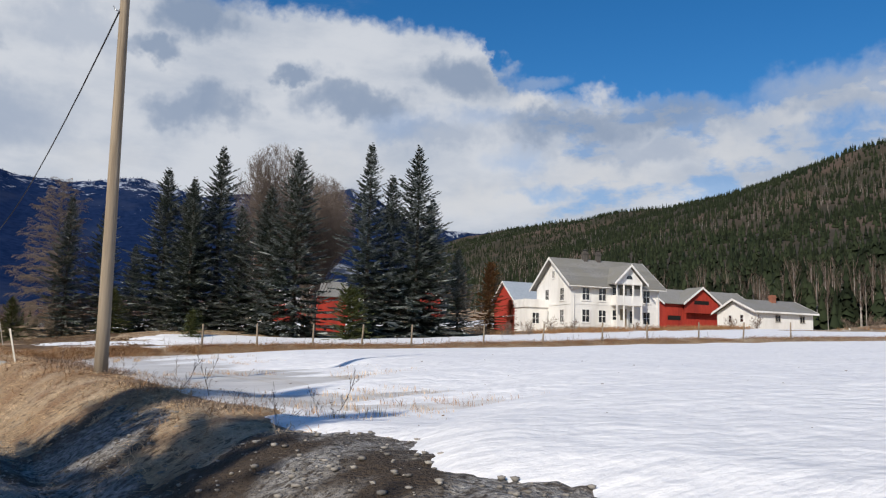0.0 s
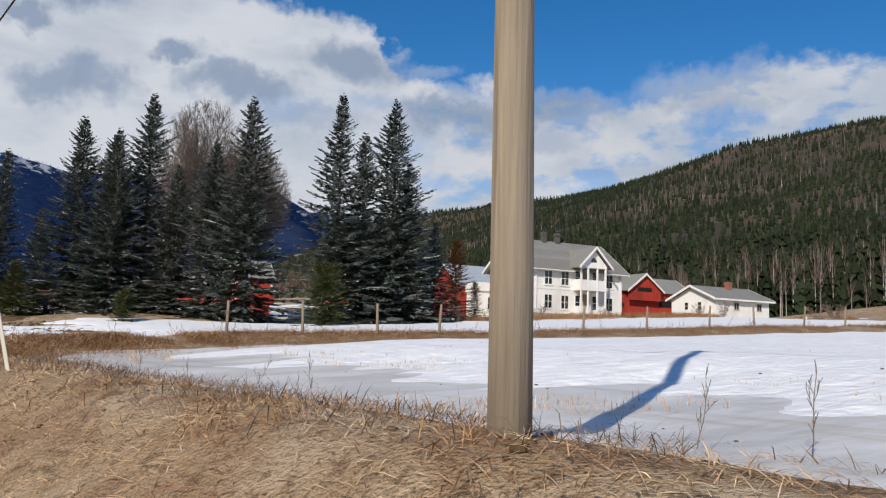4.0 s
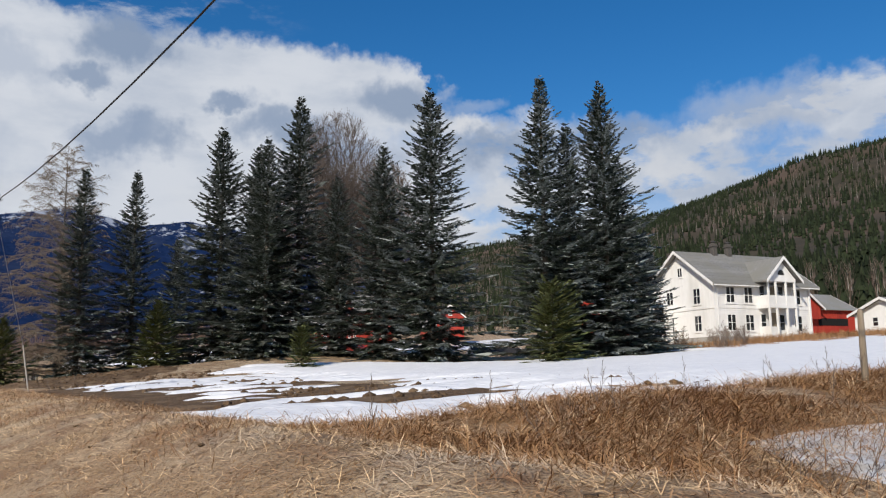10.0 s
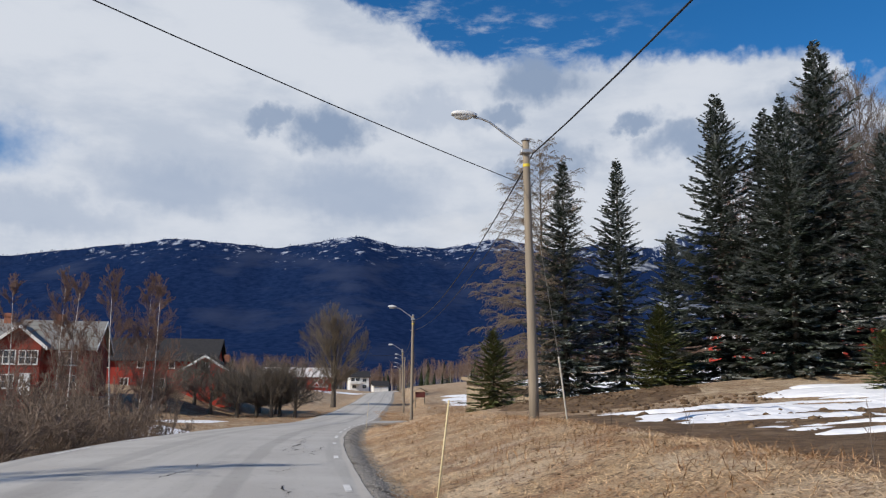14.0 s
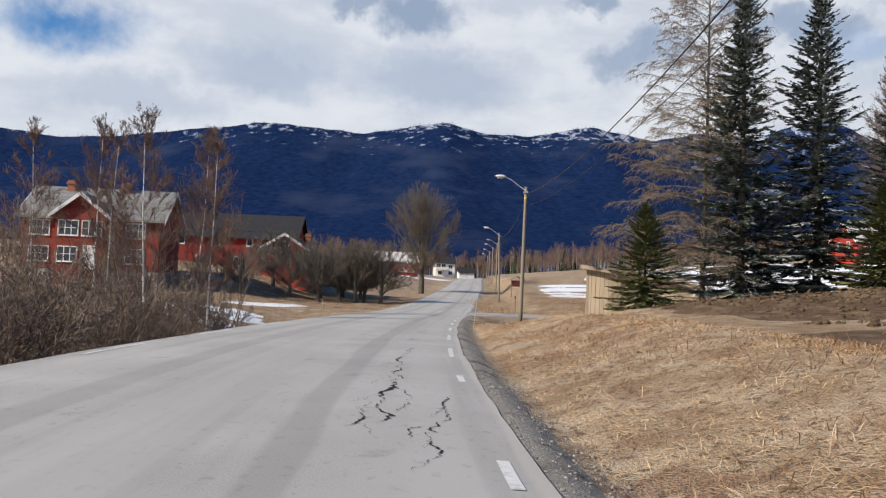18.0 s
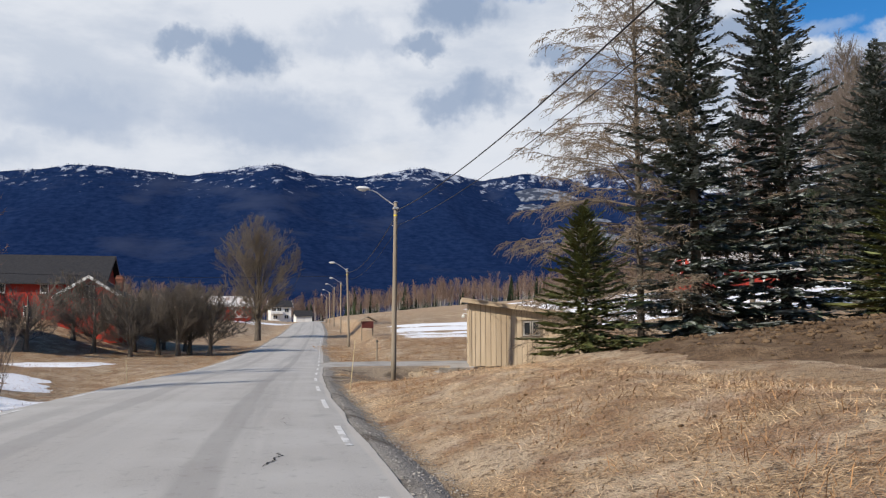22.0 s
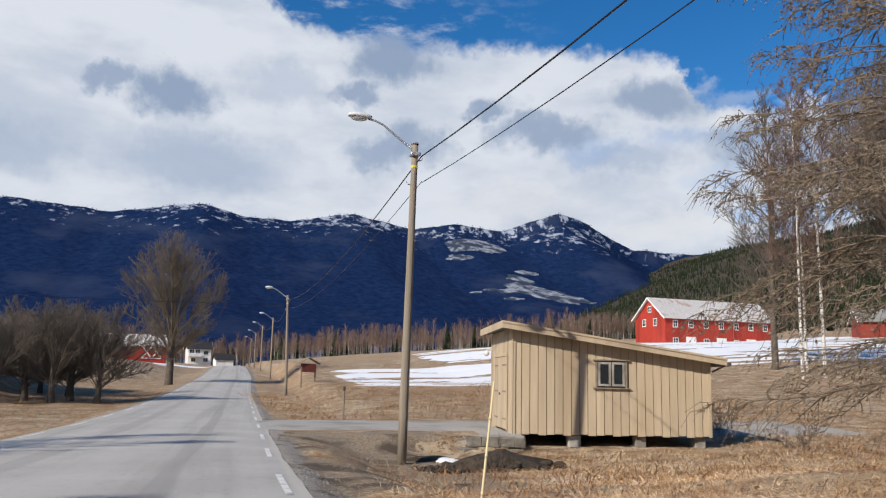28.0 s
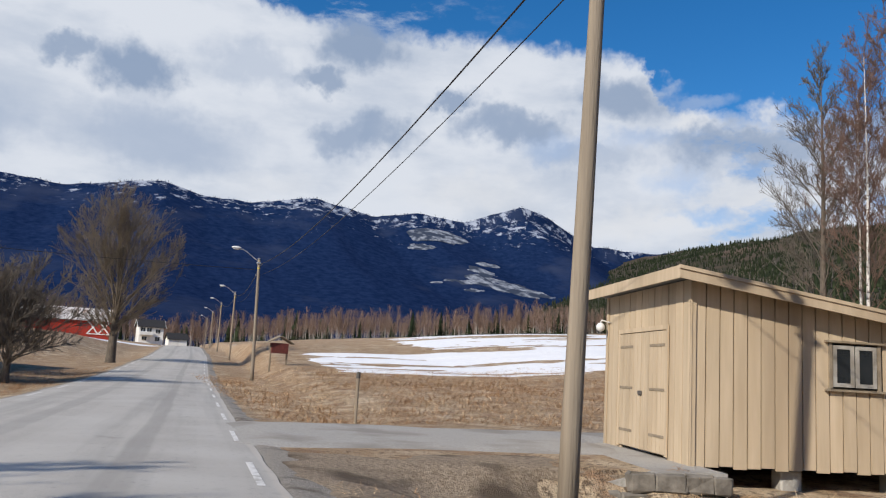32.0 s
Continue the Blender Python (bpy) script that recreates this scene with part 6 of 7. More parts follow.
part("opening", Geo().box((4.8, -0.93, 4.4), (7.6, -0.905, 5.0)), M_DARK, b)
part("opening", Geo().box((9.8, -0.05, 2.2), (15.5, -0.01, 3.2)), M_DARK, b)
part("opening", Geo().box((0.4, -0.05, 1.8), (2.8, -0.01, 2.5)), M_DARK, b)
part("white_stripe", Geo().box((-0.1, -0.03, 0.0), (0.0, 8.9, 0.2)), M_WHITE, b)

b, w = barn(72.2, 97.5, 11.96, -2.36, 5.2, 15, 8.0, 4.6, 7.5, "red barn with a blue-grey tin roof behind the farmhouse", roof=M_BLUETIN, panels=0.6)
part("white_stripe", Geo().box((-0.04, 0.2, 2.2), (-0.004, 7.4, 2.36)), M_WHITE, b)
b, w = barn(49.2, 117.0, 11.96, -2.36, 6.0, 4.4, 5.0, 4.2, 6.3, "small two-storey red house with white trim behind the firs", panels=0.0, cat="house")
for z in (1.0, 2.9):
    for y in (1.4, 3.5):
        window(b, y, z, 0.7, 1.1, "left", 0.0, bars=(1, 2))

b, w = barn(94.5, 156.5, 0.563, 0.826, 10.85, 8, 5.2, 2.9, 5.0, "small red house with white bargeboards beyond the firs", roof=M_SLATE, cat="house")
window(b, 2.6, 3.1, 0.6, 0.7, "left", 0.0, bars=(1, 1))
b, w = barn(60, 106, 11.96, -2.36, gz(62, 106) - 0.2, 6, 5, 2.6, 4.4, "small white gabled outbuilding seen between the firs", red=M_WHITE, roof=M_BLACKROOF, cat="outbuilding")

# red farmhouse across the road
fz = 1.7
farm = thing("farmhouse", frame_at(-37.4, 119.0, 1, 0.10, fz), "dark red two-storey farmhouse with a grey slate roof and white windows", "farmhouse")
FL, FD, FE, FR = 11.3, 8.4, 4.9, 7.6
part("foundation", Geo().box((-0.02, -0.02, -1.5), (FL + 0.02, FD + 0.02, 0.35)), M_CONCRETE, farm)
ws = gable_walls(farm, FL, FD, FE, FR, M_REDDK, 0.3)
gable_roof(farm, FL, FD, FE, FR, 0.5, 0.14, M_SLATE, M_WHITE, 8)
for i in range(22):
    part("clapboard", Geo().prism([(-0.03, 0.4 + i * 0.2), (0.0, 0.4 + i * 0.2), (0.0, 0.595 + i * 0.2), (-0.008, 0.595 + i * 0.2)], "x", 0.1, FL - 0.1), M_REDDK, ws[0])
FB0, FB1, FY = 3.1, 7.1, -1.2
for i in range(23):
    part("clapboard", Geo().prism([(FY - 0.03, 0.35 + i * 0.2), (FY, 0.35 + i * 0.2), (FY, 0.545 + i * 0.2), (FY - 0.008, 0.545 + i * 0.2)], "x", FB0 + 0.05, FB1 - 0.05), M_REDDK, farm)
part("bay_wall", Geo().box((FB0, FY, -1.2), (FB1, -0.035, 5.0)), M_REDDK, farm)
fm = (FB0 + FB1) / 2
part("bay_gable", Geo().prism([(FB0, 5.0), (FB1, 5.0), (fm, 6.6)], "y", FY, FY + 0.15), M_REDDK, farm)
for sgn in (-1, 1):
    e = fm + sgn * 2.6
    part("bay_roof", Geo().prism([(e, 4.65), (fm, 6.75), (fm, 6.87), (e, 4.77)], "y", FY - 0.4, 3.2), M_SLATE, farm)
    part("bargeboard", Geo().prism([(e, 4.45), (fm, 6.55), (fm, 6.9), (e, 4.8)], "y", FY - 0.45, FY - 0.405), M_WHITE, farm)
for z in (1.05, 3.25):
    window(farm, 1.45, z, 1.5, 1.15, "front", -0.035, bars=(3, 2))
    window(farm, 9.3, z, 1.5, 1.15, "front", -0.035, bars=(3, 2))
    window(farm, FB0 + 1.05, z, 1.5, 1.15, "front", FY - 0.035, bars=(3, 2))
    window(farm, FB1 - 1.05, z, 1.5, 1.15, "front", FY - 0.035, bars=(3, 2)) if z > 2 else None
part("door", Geo().box((fm + 0.3, FY - 0.08, 0.35), (fm + 1.3, FY - 0.036, 2.4)), M_LAMP, farm, "white front door")
chimney(farm, 2.7, FD / 2 - 0.4, FR - 0.9, FR + 0.7, 0.7, M_BRICK, False)
chimney(farm, 7.4, FD / 2 - 0.4, FR - 0.9, FR + 0.7, 0.7, M_BRICK, False)

# long red barn with a black roof, and its gabled wing
b, w = barn(-32.5, 139.5, 1, 0.02, 2.75, 14.6, 9.0, 3.7, 6.35, "long red farm building with a black tiled roof", roof=M_BLACKROOF, panels=0.0, trim=M_BLACKROOF)
for x in (2.4, 6.2, 9.8, 13.4):
    window(b, x, 2.7, 0.55, 0.7, "front", 0.0, bars=(1, 1))
for x in (4.5, 8.6, 12.4):
    window(b, x, 0.5, 0.8, 0.9, "front", 0.0, bars=(2, 1))
wing = thing("barn", frame_at(-15.8, 136.6, 0.02, 1, 2.4), "red gabled wing with white bargeboards and a small attic window", "barn")
gable_walls(wing, 6.0, 5.0, 2.75, 4.3, M_RED, -1.5)
gable_roof(wing, 6.0, 5.0, 2.75, 4.3, 0.45, 0.12, M_BLACKROOF, M_WHITE)
window(wing, 2.5, 2.55, 0.75, 0.95, "left", 0.0, bars=(2, 2))
chimney(wing, 4.5, 0.8, 2.6, 4.7, 0.6, M_BRICK, False)

# barn with the white crosses
b, w = barn(-25.5, 278, 1, 0.08, 4.6, 19, 9, 3.7, 6.2, "red barn with white crossed door braces and a pale tin roof", roof=M_TIN, panels=0.0)
dr = part("door", Geo().box((13.6, -0.06, 0.6), (18.2, -0.01, 3.6)), M_RED, b, "red barn doors with white crossed braces")
for a in (13.7, 15.9):
    for p, q in (((a, 0.7), (a + 2.2, 3.5)), ((a, 3.5), (a + 2.2, 0.7))):
        d = Vector((q[0] - p[0], 0, q[1] - p[1])).normalized()
        nrm = Vector((-d.z, 0, d.x)) * 0.13
        P, Q = Vector((p[0], 0, p[1])), Vector((q[0], 0, q[1]))
        vs = [P + nrm, P - nrm, Q - nrm, Q + nrm]
        off = 0.075 if p[1] > q[1] else 0.07
        part("brace", Geo().add([v + Vector((0, -off - 0.03, 0)) for v in vs] + [v + Vector((0, -off + 0.008, 0)) for v in vs], [(0, 1, 2, 3), (7, 6, 5, 4), (0, 4, 5, 1), (1, 5, 6, 2), (2, 6, 7, 3), (3, 7, 4, 0)]), M_WHITE, dr)
for z in (0.62, 3.4):
    part("brace", Geo().box((13.6, -0.12, z), (18.2, -0.065, z + 0.2)), M_WHITE, dr)

# far white house and garage
fh = thing("house", frame_at(-1.0, 382, 1, 0.12, gz(2, 384)), "white modern two-storey house with a black roof", "house")
gable_walls(fh, 7.8, 8, 5.6, 7.8, M_WHITE, -1)
gable_roof(fh, 7.8, 8, 5.6, 7.8, 0.7, 0.2, M_BLACKROOF, M_WHITE)
part("balcony", Geo().box((0, -1.8, 2.6), (4.4, -0.05, 3.6)), M_WHITE, fh)
for x, z in ((1.2, 3.8), (3.2, 3.8), (6.0, 3.4), (6.0, 0.9), (1.8, 0.8)):
    window(fh, x, z, 1.5, 1.3, "front", 0.0, bars=(2, 1), frame_mat=M_WHITE)
fg = thing("garage", frame_at(9.2, 398, 1, 0.12, gz(11, 400)), "white garage with a black roof", "garage")
gable_walls(fg, 6.4, 7, 2.6, 4.6, M_WHITE, -1)
gable_roof(fg, 6.4, 7, 2.6, 4.6, 0.5, 0.2, M_BLACKROOF, M_BLACKROOF)

# red barn across the fields
b, w = barn(74, 197, 1, 0.04, 7.6, 22.5, 9, 5.6, 9.0, "two-storey red barn with a pale rusty tin roof and white windows", roof=M_TIN, panels=0.0)
for i in range(7):
    window(b, 2.0 + i * 3.1, 3.9, 0.8, 1.0, "front", 0.0, bars=(2, 2))
    if i % 2 == 0:
        window(b, 2.0 + i * 3.1, 1.0, 0.9, 1.0, "front", 0.0, bars=(2, 2))
    else:
        part("door", Geo().box((1.0 + i * 3.1, -0.05, 0.0), (3.0 + i * 3.1, -0.004, 2.3)), M_WHITE, b, "white barn door")
for y in (2.9, 6.2):
    window(b, y, 4.2, 0.9, 1.1, "left", 0.0, bars=(2, 2))
window(b, 4.5, 6.6, 0.8, 0.9, "left", 0.0, bars=(2, 2))
barn(104, 186, 0.86, -0.51, gz(104, 186), 8, 6, 3.0, 5.0, "small dark red shed with a grey roof", red=M_REDDK, cat="shed")

# ---- plank shed ----
shed = thing("plank_shed", frame_at(6.86, 99.17, 6.06, -1.32, 0.19), "beige plank shed on concrete piers with lean-to roof", "shed")
SW, SD, SF, SB = 6.2, 4.3, 3.18, 2.30     # width, depth, high and low wall


def shed_top(x):
    return SF + (SB - SF) * x / SW


body = part("body", Geo().prism([(0.02, 0), (SW - 0.02, 0), (SW - 0.02, SB), (0.02, SF)], "y", 0.03, SD - 0.03), M_BEIGE_DK, shed)
n = 24
WX0, WX1, WZ0, WZ1 = 2.62, 3.50, 1.42, 2.20
for i in range(n):
    a, c = i * SW / n + 0.012, (i + 1) * SW / n - 0.012
    for lo, hi in (((0, None),) if c < WX0 or a > WX1 else ((0, WZ0 - 0.06), (WZ1 + 0.06, None))):
        t0, t1 = (shed_top(a), shed_top(c)) if hi is None else (hi, hi)
        dz = 0.02 * ((i * 7) % 3 - 1) if lo == 0 else 0
        part("board", Geo().prism([(a, lo - 0.05 + dz), (c, lo - 0.05 + dz), (c, t1), (a, t0)], "y", -0.006 - 0.006 * (i % 2), 0.03), M_BEIGE, shed)
for i in range(13):
    a, c = i * SD / 13 + 0.015, (i + 1) * SD / 13 - 0.015
    inside = 0.95 < (a + c) / 2 < 3.45
    part("board", Geo().box((-0.012 - 0.006 * (i % 2), a, 2.36 if inside else -0.05), (0.02, c, SF)), M_BEIGE, shed)
    part("board", Geo().box((SW - 0.02, a, -0.05), (SW + 0.02, c, SB)), M_BEIGE, shed)
for yy in (0, SD):
    part("corner_board", Geo().box((-0.045, yy - 0.055, -0.06), (-0.02, yy + 0.06, SF)), M_BEIGE, shed)
part("corner_board", Geo().box((-0.045, -0.04, -0.06), (0.06, -0.018, SF - 0.02)), M_BEIGE, shed)
part("corner_board", Geo().box((SW - 0.07, -0.04, -0.06), (SW + 0.03, -0.018, SB)), M_BEIGE, shed)
for k, (a, c) in enumerate(((1.0, 2.19), (2.21, 3.4))):
    door = part("door", Geo().box((-0.035, a, 0.02), (0.0, c, 2.32)), M_BEIGE, shed, "beige plank door leaf")
    for j in range(6):
        w0 = a + j * (c - a) / 6
        part("plank", Geo().box((-0.052, w0 + 0.008, 0.03), (-0.036, w0 + (c - a) / 6 - 0.008, 2.31)), M_BEIGE, door)
    for z in (0.32, 1.18, 2.02):
        part("hinge", Geo().box((-0.062, a + 0.03 if not k else c - 0.75, z), (-0.053, a + 0.75 if not k else c - 0.03, z + 0.05)), M_BEIGE_DK, door, "painted strap hinge")
part("latch", Geo().box((-0.085, 2.12, 1.08), (-0.054, 2.30, 1.16), bevel=0.008), M_CHIM, shed, "iron door latch")
for a, c in (((-0.06, 0.9, 0.0), (-0.03, 0.99, 2.42)), ((-0.06, 3.41, 0.0), (-0.03, 3.5, 2.42)), ((-0.06, 0.99, 2.33), (-0.03, 3.41, 2.42))):
    part("door_casing", Geo().box(a, c), M_BEIGE, shed)
# window
win = part("window", Geo().box((WX0, -0.02, WZ0), (WX1, 0.028, WZ1)), M_DARK, shed)
for nm, a, c in (("casing", (WX0 - 0.06, -0.05, WZ0 - 0.02), (WX0, 0.0, WZ1 + 0.02)), ("casing", (WX1, -0.05, WZ0 - 0.02), (WX1 + 0.06, 0.0, WZ1 + 0.02))):
    part(nm, Geo().box(a, c), M_BEIGE_DK, win)
part("drip_board", Geo().box((WX0 - 0.14, -0.09, WZ1 + 0.02), (WX1 + 0.14, 0.0, WZ1 + 0.055)), M_BEIGE_DK, win)
part("window_sill", Geo().box((WX0 - 0.14, -0.09, WZ0 - 0.06), (WX1 + 0.14, 0.0, WZ0 - 0.022)), M_BEIGE_DK, win)
wm = (WX0 + WX1) / 2
for a, c in ((WX0 + 0.02, wm - 0.015), (wm + 0.015, WX1 - 0.02)):
    g = Geo()
    for p, q in (((a, WZ0 + 0.02), (a + 0.07, WZ1 - 0.02)), ((c - 0.07, WZ0 + 0.02), (c, WZ1 - 0.02)), ((a + 0.07, WZ0 + 0.02), (c - 0.07, WZ0 + 0.09)), ((a + 0.07, WZ1 - 0.09), (c - 0.07, WZ1 - 0.02))):
        g.box((p[0], -0.045, p[1]), (q[0], -0.022, q[1]))
    sash = part("sash", g, M_CONCRETE, win)
    part("pane", Geo().box((a + 0.07, -0.032, WZ0 + 0.09), (c - 0.07, -0.026, WZ1 - 0.09)), M_GLASS, sash)
# roof
OV = 0.38
sl = (SB - SF) / SW
part("roof", Geo().prism([(-OV, SF - OV * sl + 0.03), (SW + OV, SB + OV * sl + 0.03), (SW + OV, SB + OV * sl + 0.10), (-OV, SF - OV * sl + 0.10)], "y", -OV, SD + OV), M_SLATE, shed, "felted lean-to roof")
part("fascia", Geo().prism([(-OV - 0.025, SF - OV * sl - 0.10), (SW + OV + 0.025, SB + OV * sl - 0.10), (SW + OV + 0.025, SB + OV * sl + 0.06), (-OV - 0.025, SF - OV * sl + 0.06)], "y", -OV - 0.03, -OV - 0.002), M_BEIGE, shed)
part("drip_edge", Geo().prism([(-OV - 0.04, SF - OV * sl + 0.062), (SW + OV + 0.04, SB + OV * sl + 0.062), (SW + OV + 0.04, SB + OV * sl + 0.125), (-OV - 0.04, SF - OV * sl + 0.125)], "y", -OV - 0.055, -OV + 0.03), M_BEIGE, shed)
part("fascia", Geo().box((-OV - 0.03, -OV - 0.03, SF - OV * sl - 0.10), (-OV - 0.002, SD + OV, SF - OV * sl + 0.12)), M_BEIGE, shed)
part("fascia", Geo().box((SW + OV, -OV, SB + OV * sl - 0.10), (SW + OV + 0.028, SD + OV, SB + OV * sl + 0.10)), M_BEIGE, shed)
part("gutter", Geo().tube([(SW + OV + 0.08, -OV - 0.1, SB + OV * sl - 0.06), (SW + OV + 0.08, SD + OV, SB + OV * sl - 0.06)], [0.06, 0.06], 8), M_CHIM, shed)
part("downpipe", Geo().tube([(SW + OV + 0.08, -OV, SB - 0.1), (SW + 0.08, -0.02, SB - 0.35)], [0.03, 0.03], 8), M_CHIM, shed)
for x in (0.22, 1.95, 4.0, 5.9):
    for y in (0.15, SD - 0.45):
        part("pier", Geo().box((x - 0.2 + 0.05 * (x > 3), y, -0.75), (x + 0.2, y + 0.35, -0.06), bevel=0.03), M_CONCRETE, shed, "rough concrete block pier")
part("lamp_bracket", Geo().tube([(-0.02, 4.2, 2.62), (-0.22, 4.2, 2.66), (-0.24, 4.2, 2.6)], [0.015] * 3, 6), M_WHITE, shed)
g = bmesh.new()
bmesh.ops.create_uvsphere(g, u_segments=14, v_segments=8, radius=0.10)
bmesh.ops.translate(g, verts=g.verts, vec=(-0.24, 4.2, 2.5))
me = bpy.data.meshes.new("lamp_globe")
g.to_mesh(me)
g.free()
me.materials.append(M_LAMP)
part("lamp_globe", me, None, shed, "white globe wall lamp")

ramp = thing("loading_ramp", frame_at(3.4, 98.75, 6.06, -1.32, 0), "low stone-edged gravel ramp before the shed doors", "ramp")
part("gravel_top", Geo().prism([(0.2, -0.9), (3.45, -0.9), (3.45, 0.15), (2.3, 0.12), (0.2, -0.30)], "y", 0.12, 5.4), M_TRACK, ramp)
rr = random.Random(8)
for z0, z1 in ((-0.75, -0.42), (-0.43, -0.17), (-0.18, 0.10)):
    x = (0.5, 1.0, 1.6)[int((z0 + 0.75) / 0.28)] + rr.uniform(0, 0.3)
    while x < 3.35:
        w = rr.uniform(0.22, 0.62)
        g = Geo().box((x, rr.uniform(-0.07, 0.02), z0), (min(3.48, x + w + 0.02), 0.16, z1 + rr.uniform(-0.03, 0.03)), bevel=0.035)
        g.v = [(a + rr.uniform(-0.025, 0.025), b + rr.uniform(-0.025, 0.025), c + rr.uniform(-0.02, 0.02)) for a, b, c in g.v]
        part("stone", g, M_ROCK, ramp)
        x += w

# ---- woods on the hill and across the valley ----
def scatter(name, tv, tf, P, S, A, material, label, category):
    """Copies of a small tree shape joined into one mesh: places, sizes (n, 3) and turns."""
    tv, tf = np.asarray(tv, float), np.asarray(tf, int)
    c, s = np.cos(A)[:, None], np.sin(A)[:, None]
    x, y, z = tv[:, 0] * S[:, :1], tv[:, 1] * S[:, 1:2], tv[:, 2] * S[:, 2:3]
    V = np.stack([P[:, :1] + x * c - y * s, P[:, 1:2] + x * s + y * c, P[:, 2:3] + z], -1).reshape(-1, 3)
    F = (tf[None] + (np.arange(len(P)) * len(tv))[:, None, None]).reshape(-1, tf.shape[1])
    return tagged(new(name, arr_mesh(name, V, F, material)), label, category, kind="stuff")


def cone_tree(seed, tiers=4, n=6):
    r = random.Random(seed)
    V, F = [], []
    for t in range(tiers):
        z0, z1 = 0.06 + 0.80 * t / tiers, 0.06 + 0.80 * (t + 1.7) / tiers
        R = 0.5 * (1 - 0.82 * t / tiers)
        k = len(V)
        V.append((r.uniform(-0.02, 0.02), r.uniform(-0.02, 0.02), min(1, z1)))
        for j in range(n):
            a = 6.2832 * (j + r.uniform(-0.3, 0.3)) / n
            q = R * r.uniform(0.55, 1.15)
            V.append((q * math.cos(a), q * math.sin(a), z0 + r.uniform(-0.06, 0.05)))
        F += [(k, k + 1 + j, k + 1 + (j + 1) % n) for j in range(n)]
    return V, F


def stick_tree(seed, twigs=12):
    r = random.Random(seed)
    V, F = [], []
    for j in range(3):
        a = 2.0944 * j
        V.append((0.012 * math.cos(a), 0.012 * math.sin(a), 0))
    V.append((0.01, 0, 0.95))
    F += [(j, (j + 1) % 3, 3) for j in range(3)]
    T, G = [], []
    for k in range(twigs):
        z = r.uniform(0.28, 0.92)
        a = r.uniform(0, 6.2832)
        L = 0.20 * (1.2 - z) + 0.05
        w = 0.0055
        n = len(T)
        q = r.uniform(0.9, 2.2)
        cx, cy = 0.03 * r.uniform(-1, 1), 0.03 * r.uniform(-1, 1)
        T += [(cx + w * math.sin(a), cy - w * math.cos(a), z), (cx - w * math.sin(a), cy + w * math.cos(a), z), (cx + L * math.cos(a), cy + L * math.sin(a), min(1.02, z + L * q))]
        G.append((n, n + 1, n + 2))
    return (V, F), (T, G)


wr = np.random.default_rng(21)


def hill_spots(n, x0, x1, y0, y1, power=1.0):
    x = x0 + (x1 - x0) * wr.random(n) ** power
    y = y0 + (y1 - y0) * wr.random(n)
    return x, y


M_PINE = mat("far_conifer", (0.012, 0.019, 0.010), (0.031, 0.039, 0.019), 0.02, 0.9, bump=0, island=0.45, spec=0.1)
M_FARBARK = mat("far_birch_stem", (0.26, 0.235, 0.21), (0.46, 0.43, 0.39), 0.2, 0.9, bump=0, island=0.25)
M_WOODTWIG = mat("birch_wood_twig", (0.16, 0.108, 0.083), (0.255, 0.178, 0.140), 0.05, 0.95, bump=0, island=0.35)
M_FARTWIG = mat("far_birch_twig", (0.095, 0.070, 0.057), (0.165, 0.125, 0.103), 0.05, 0.95, bump=0, island=0.3)
for k in range(3):
    x, y = hill_spots(9500, 160, 1420, -250, 2000, 1.15)
    keep = fbm(x, y, 0.006, 3) > np.where(x > 850, -0.9, -0.33)
    x, y = x[keep], y[keep]
    h = wr.uniform(6, 12.5, len(x))
    scatter("conifer_forest", *cone_tree(70 + k, 3, 5), np.stack([x, y, hill_z(x, y) - 0.5], -1), np.stack([h * 0.42, h * 0.42, h], -1), wr.random(len(x)) * 6.28, M_PINE, "dense green spruce and pine forest on the hillside", "forest")
x, y = hill_spots(2000, 160, 300, -120, 620)
h = wr.uniform(10, 19, len(x))
scatter("conifer_forest", *cone_tree(75, 9, 10), np.stack([x, y, hill_z(x, y) - 0.5], -1), np.stack([h * 0.36, h * 0.36, h], -1), wr.random(len(x)) * 6.28, M_PINE, "green pines at the foot of the hill", "forest")
groups = [hill_spots(620, 158, 225, 20, 420), hill_spots(5200, 160, 1050, -200, 1700, 1.2)]
x, y = np.concatenate([g[0] for g in groups]), np.concatenate([g[1] for g in groups])
keep = (np.arange(len(x)) < 620) | (fbm(x, y, 0.005, 3) < -0.02)
x, y = x[keep], y[keep]
h = wr.uniform(11, 18, len(x))
P, S, A = np.stack([x, y, hill_z(x, y) - 0.5], -1), np.stack([h, h, h], -1), wr.random(len(x)) * 6.28
(sv, sf), (tv, tf) = stick_tree(80, 46)
scatter("birch_stems", sv, sf, P, S * (0.85, 0.85, 1), A, M_FARBARK, "pale stems of birches on the hillside", "forest")
scatter("birch_twigs", np.asarray(tv)[:66], np.asarray(tf)[:22], P, S * (0.8, 0.8, 1), A, M_FARTWIG, "brown leafless birch crowns on the hillside", "forest")
# the birch wood that closes the fields
n = 3400
x, y = wr.uniform(-330, 250, n), 365 + 130 * wr.random(n) ** 1.5
x = x + 0.06 * y
open_spot = (x > -12) & (x < 30) & (y < 425)
y = np.where(open_spot, y + 70, y)
h = wr.uniform(5, 15, n) * (0.85 + 0.5 * fbm(x, y, 0.03, 3))
P, S, A = np.stack([x, y, ground_z(x, y) - 0.5], -1), np.stack([h, h, h], -1), wr.random(n) * 6.28
scatter("birch_wood_stems", sv, sf, P, S * (0.55, 0.55, 0.9), A, M_FARBARK, "pale stems of a birch wood beyond the fields", "forest")
scatter("birch_wood_twigs", tv, tf, P, S, A, M_WOODTWIG, "reddish leafless crowns of a birch wood", "forest")
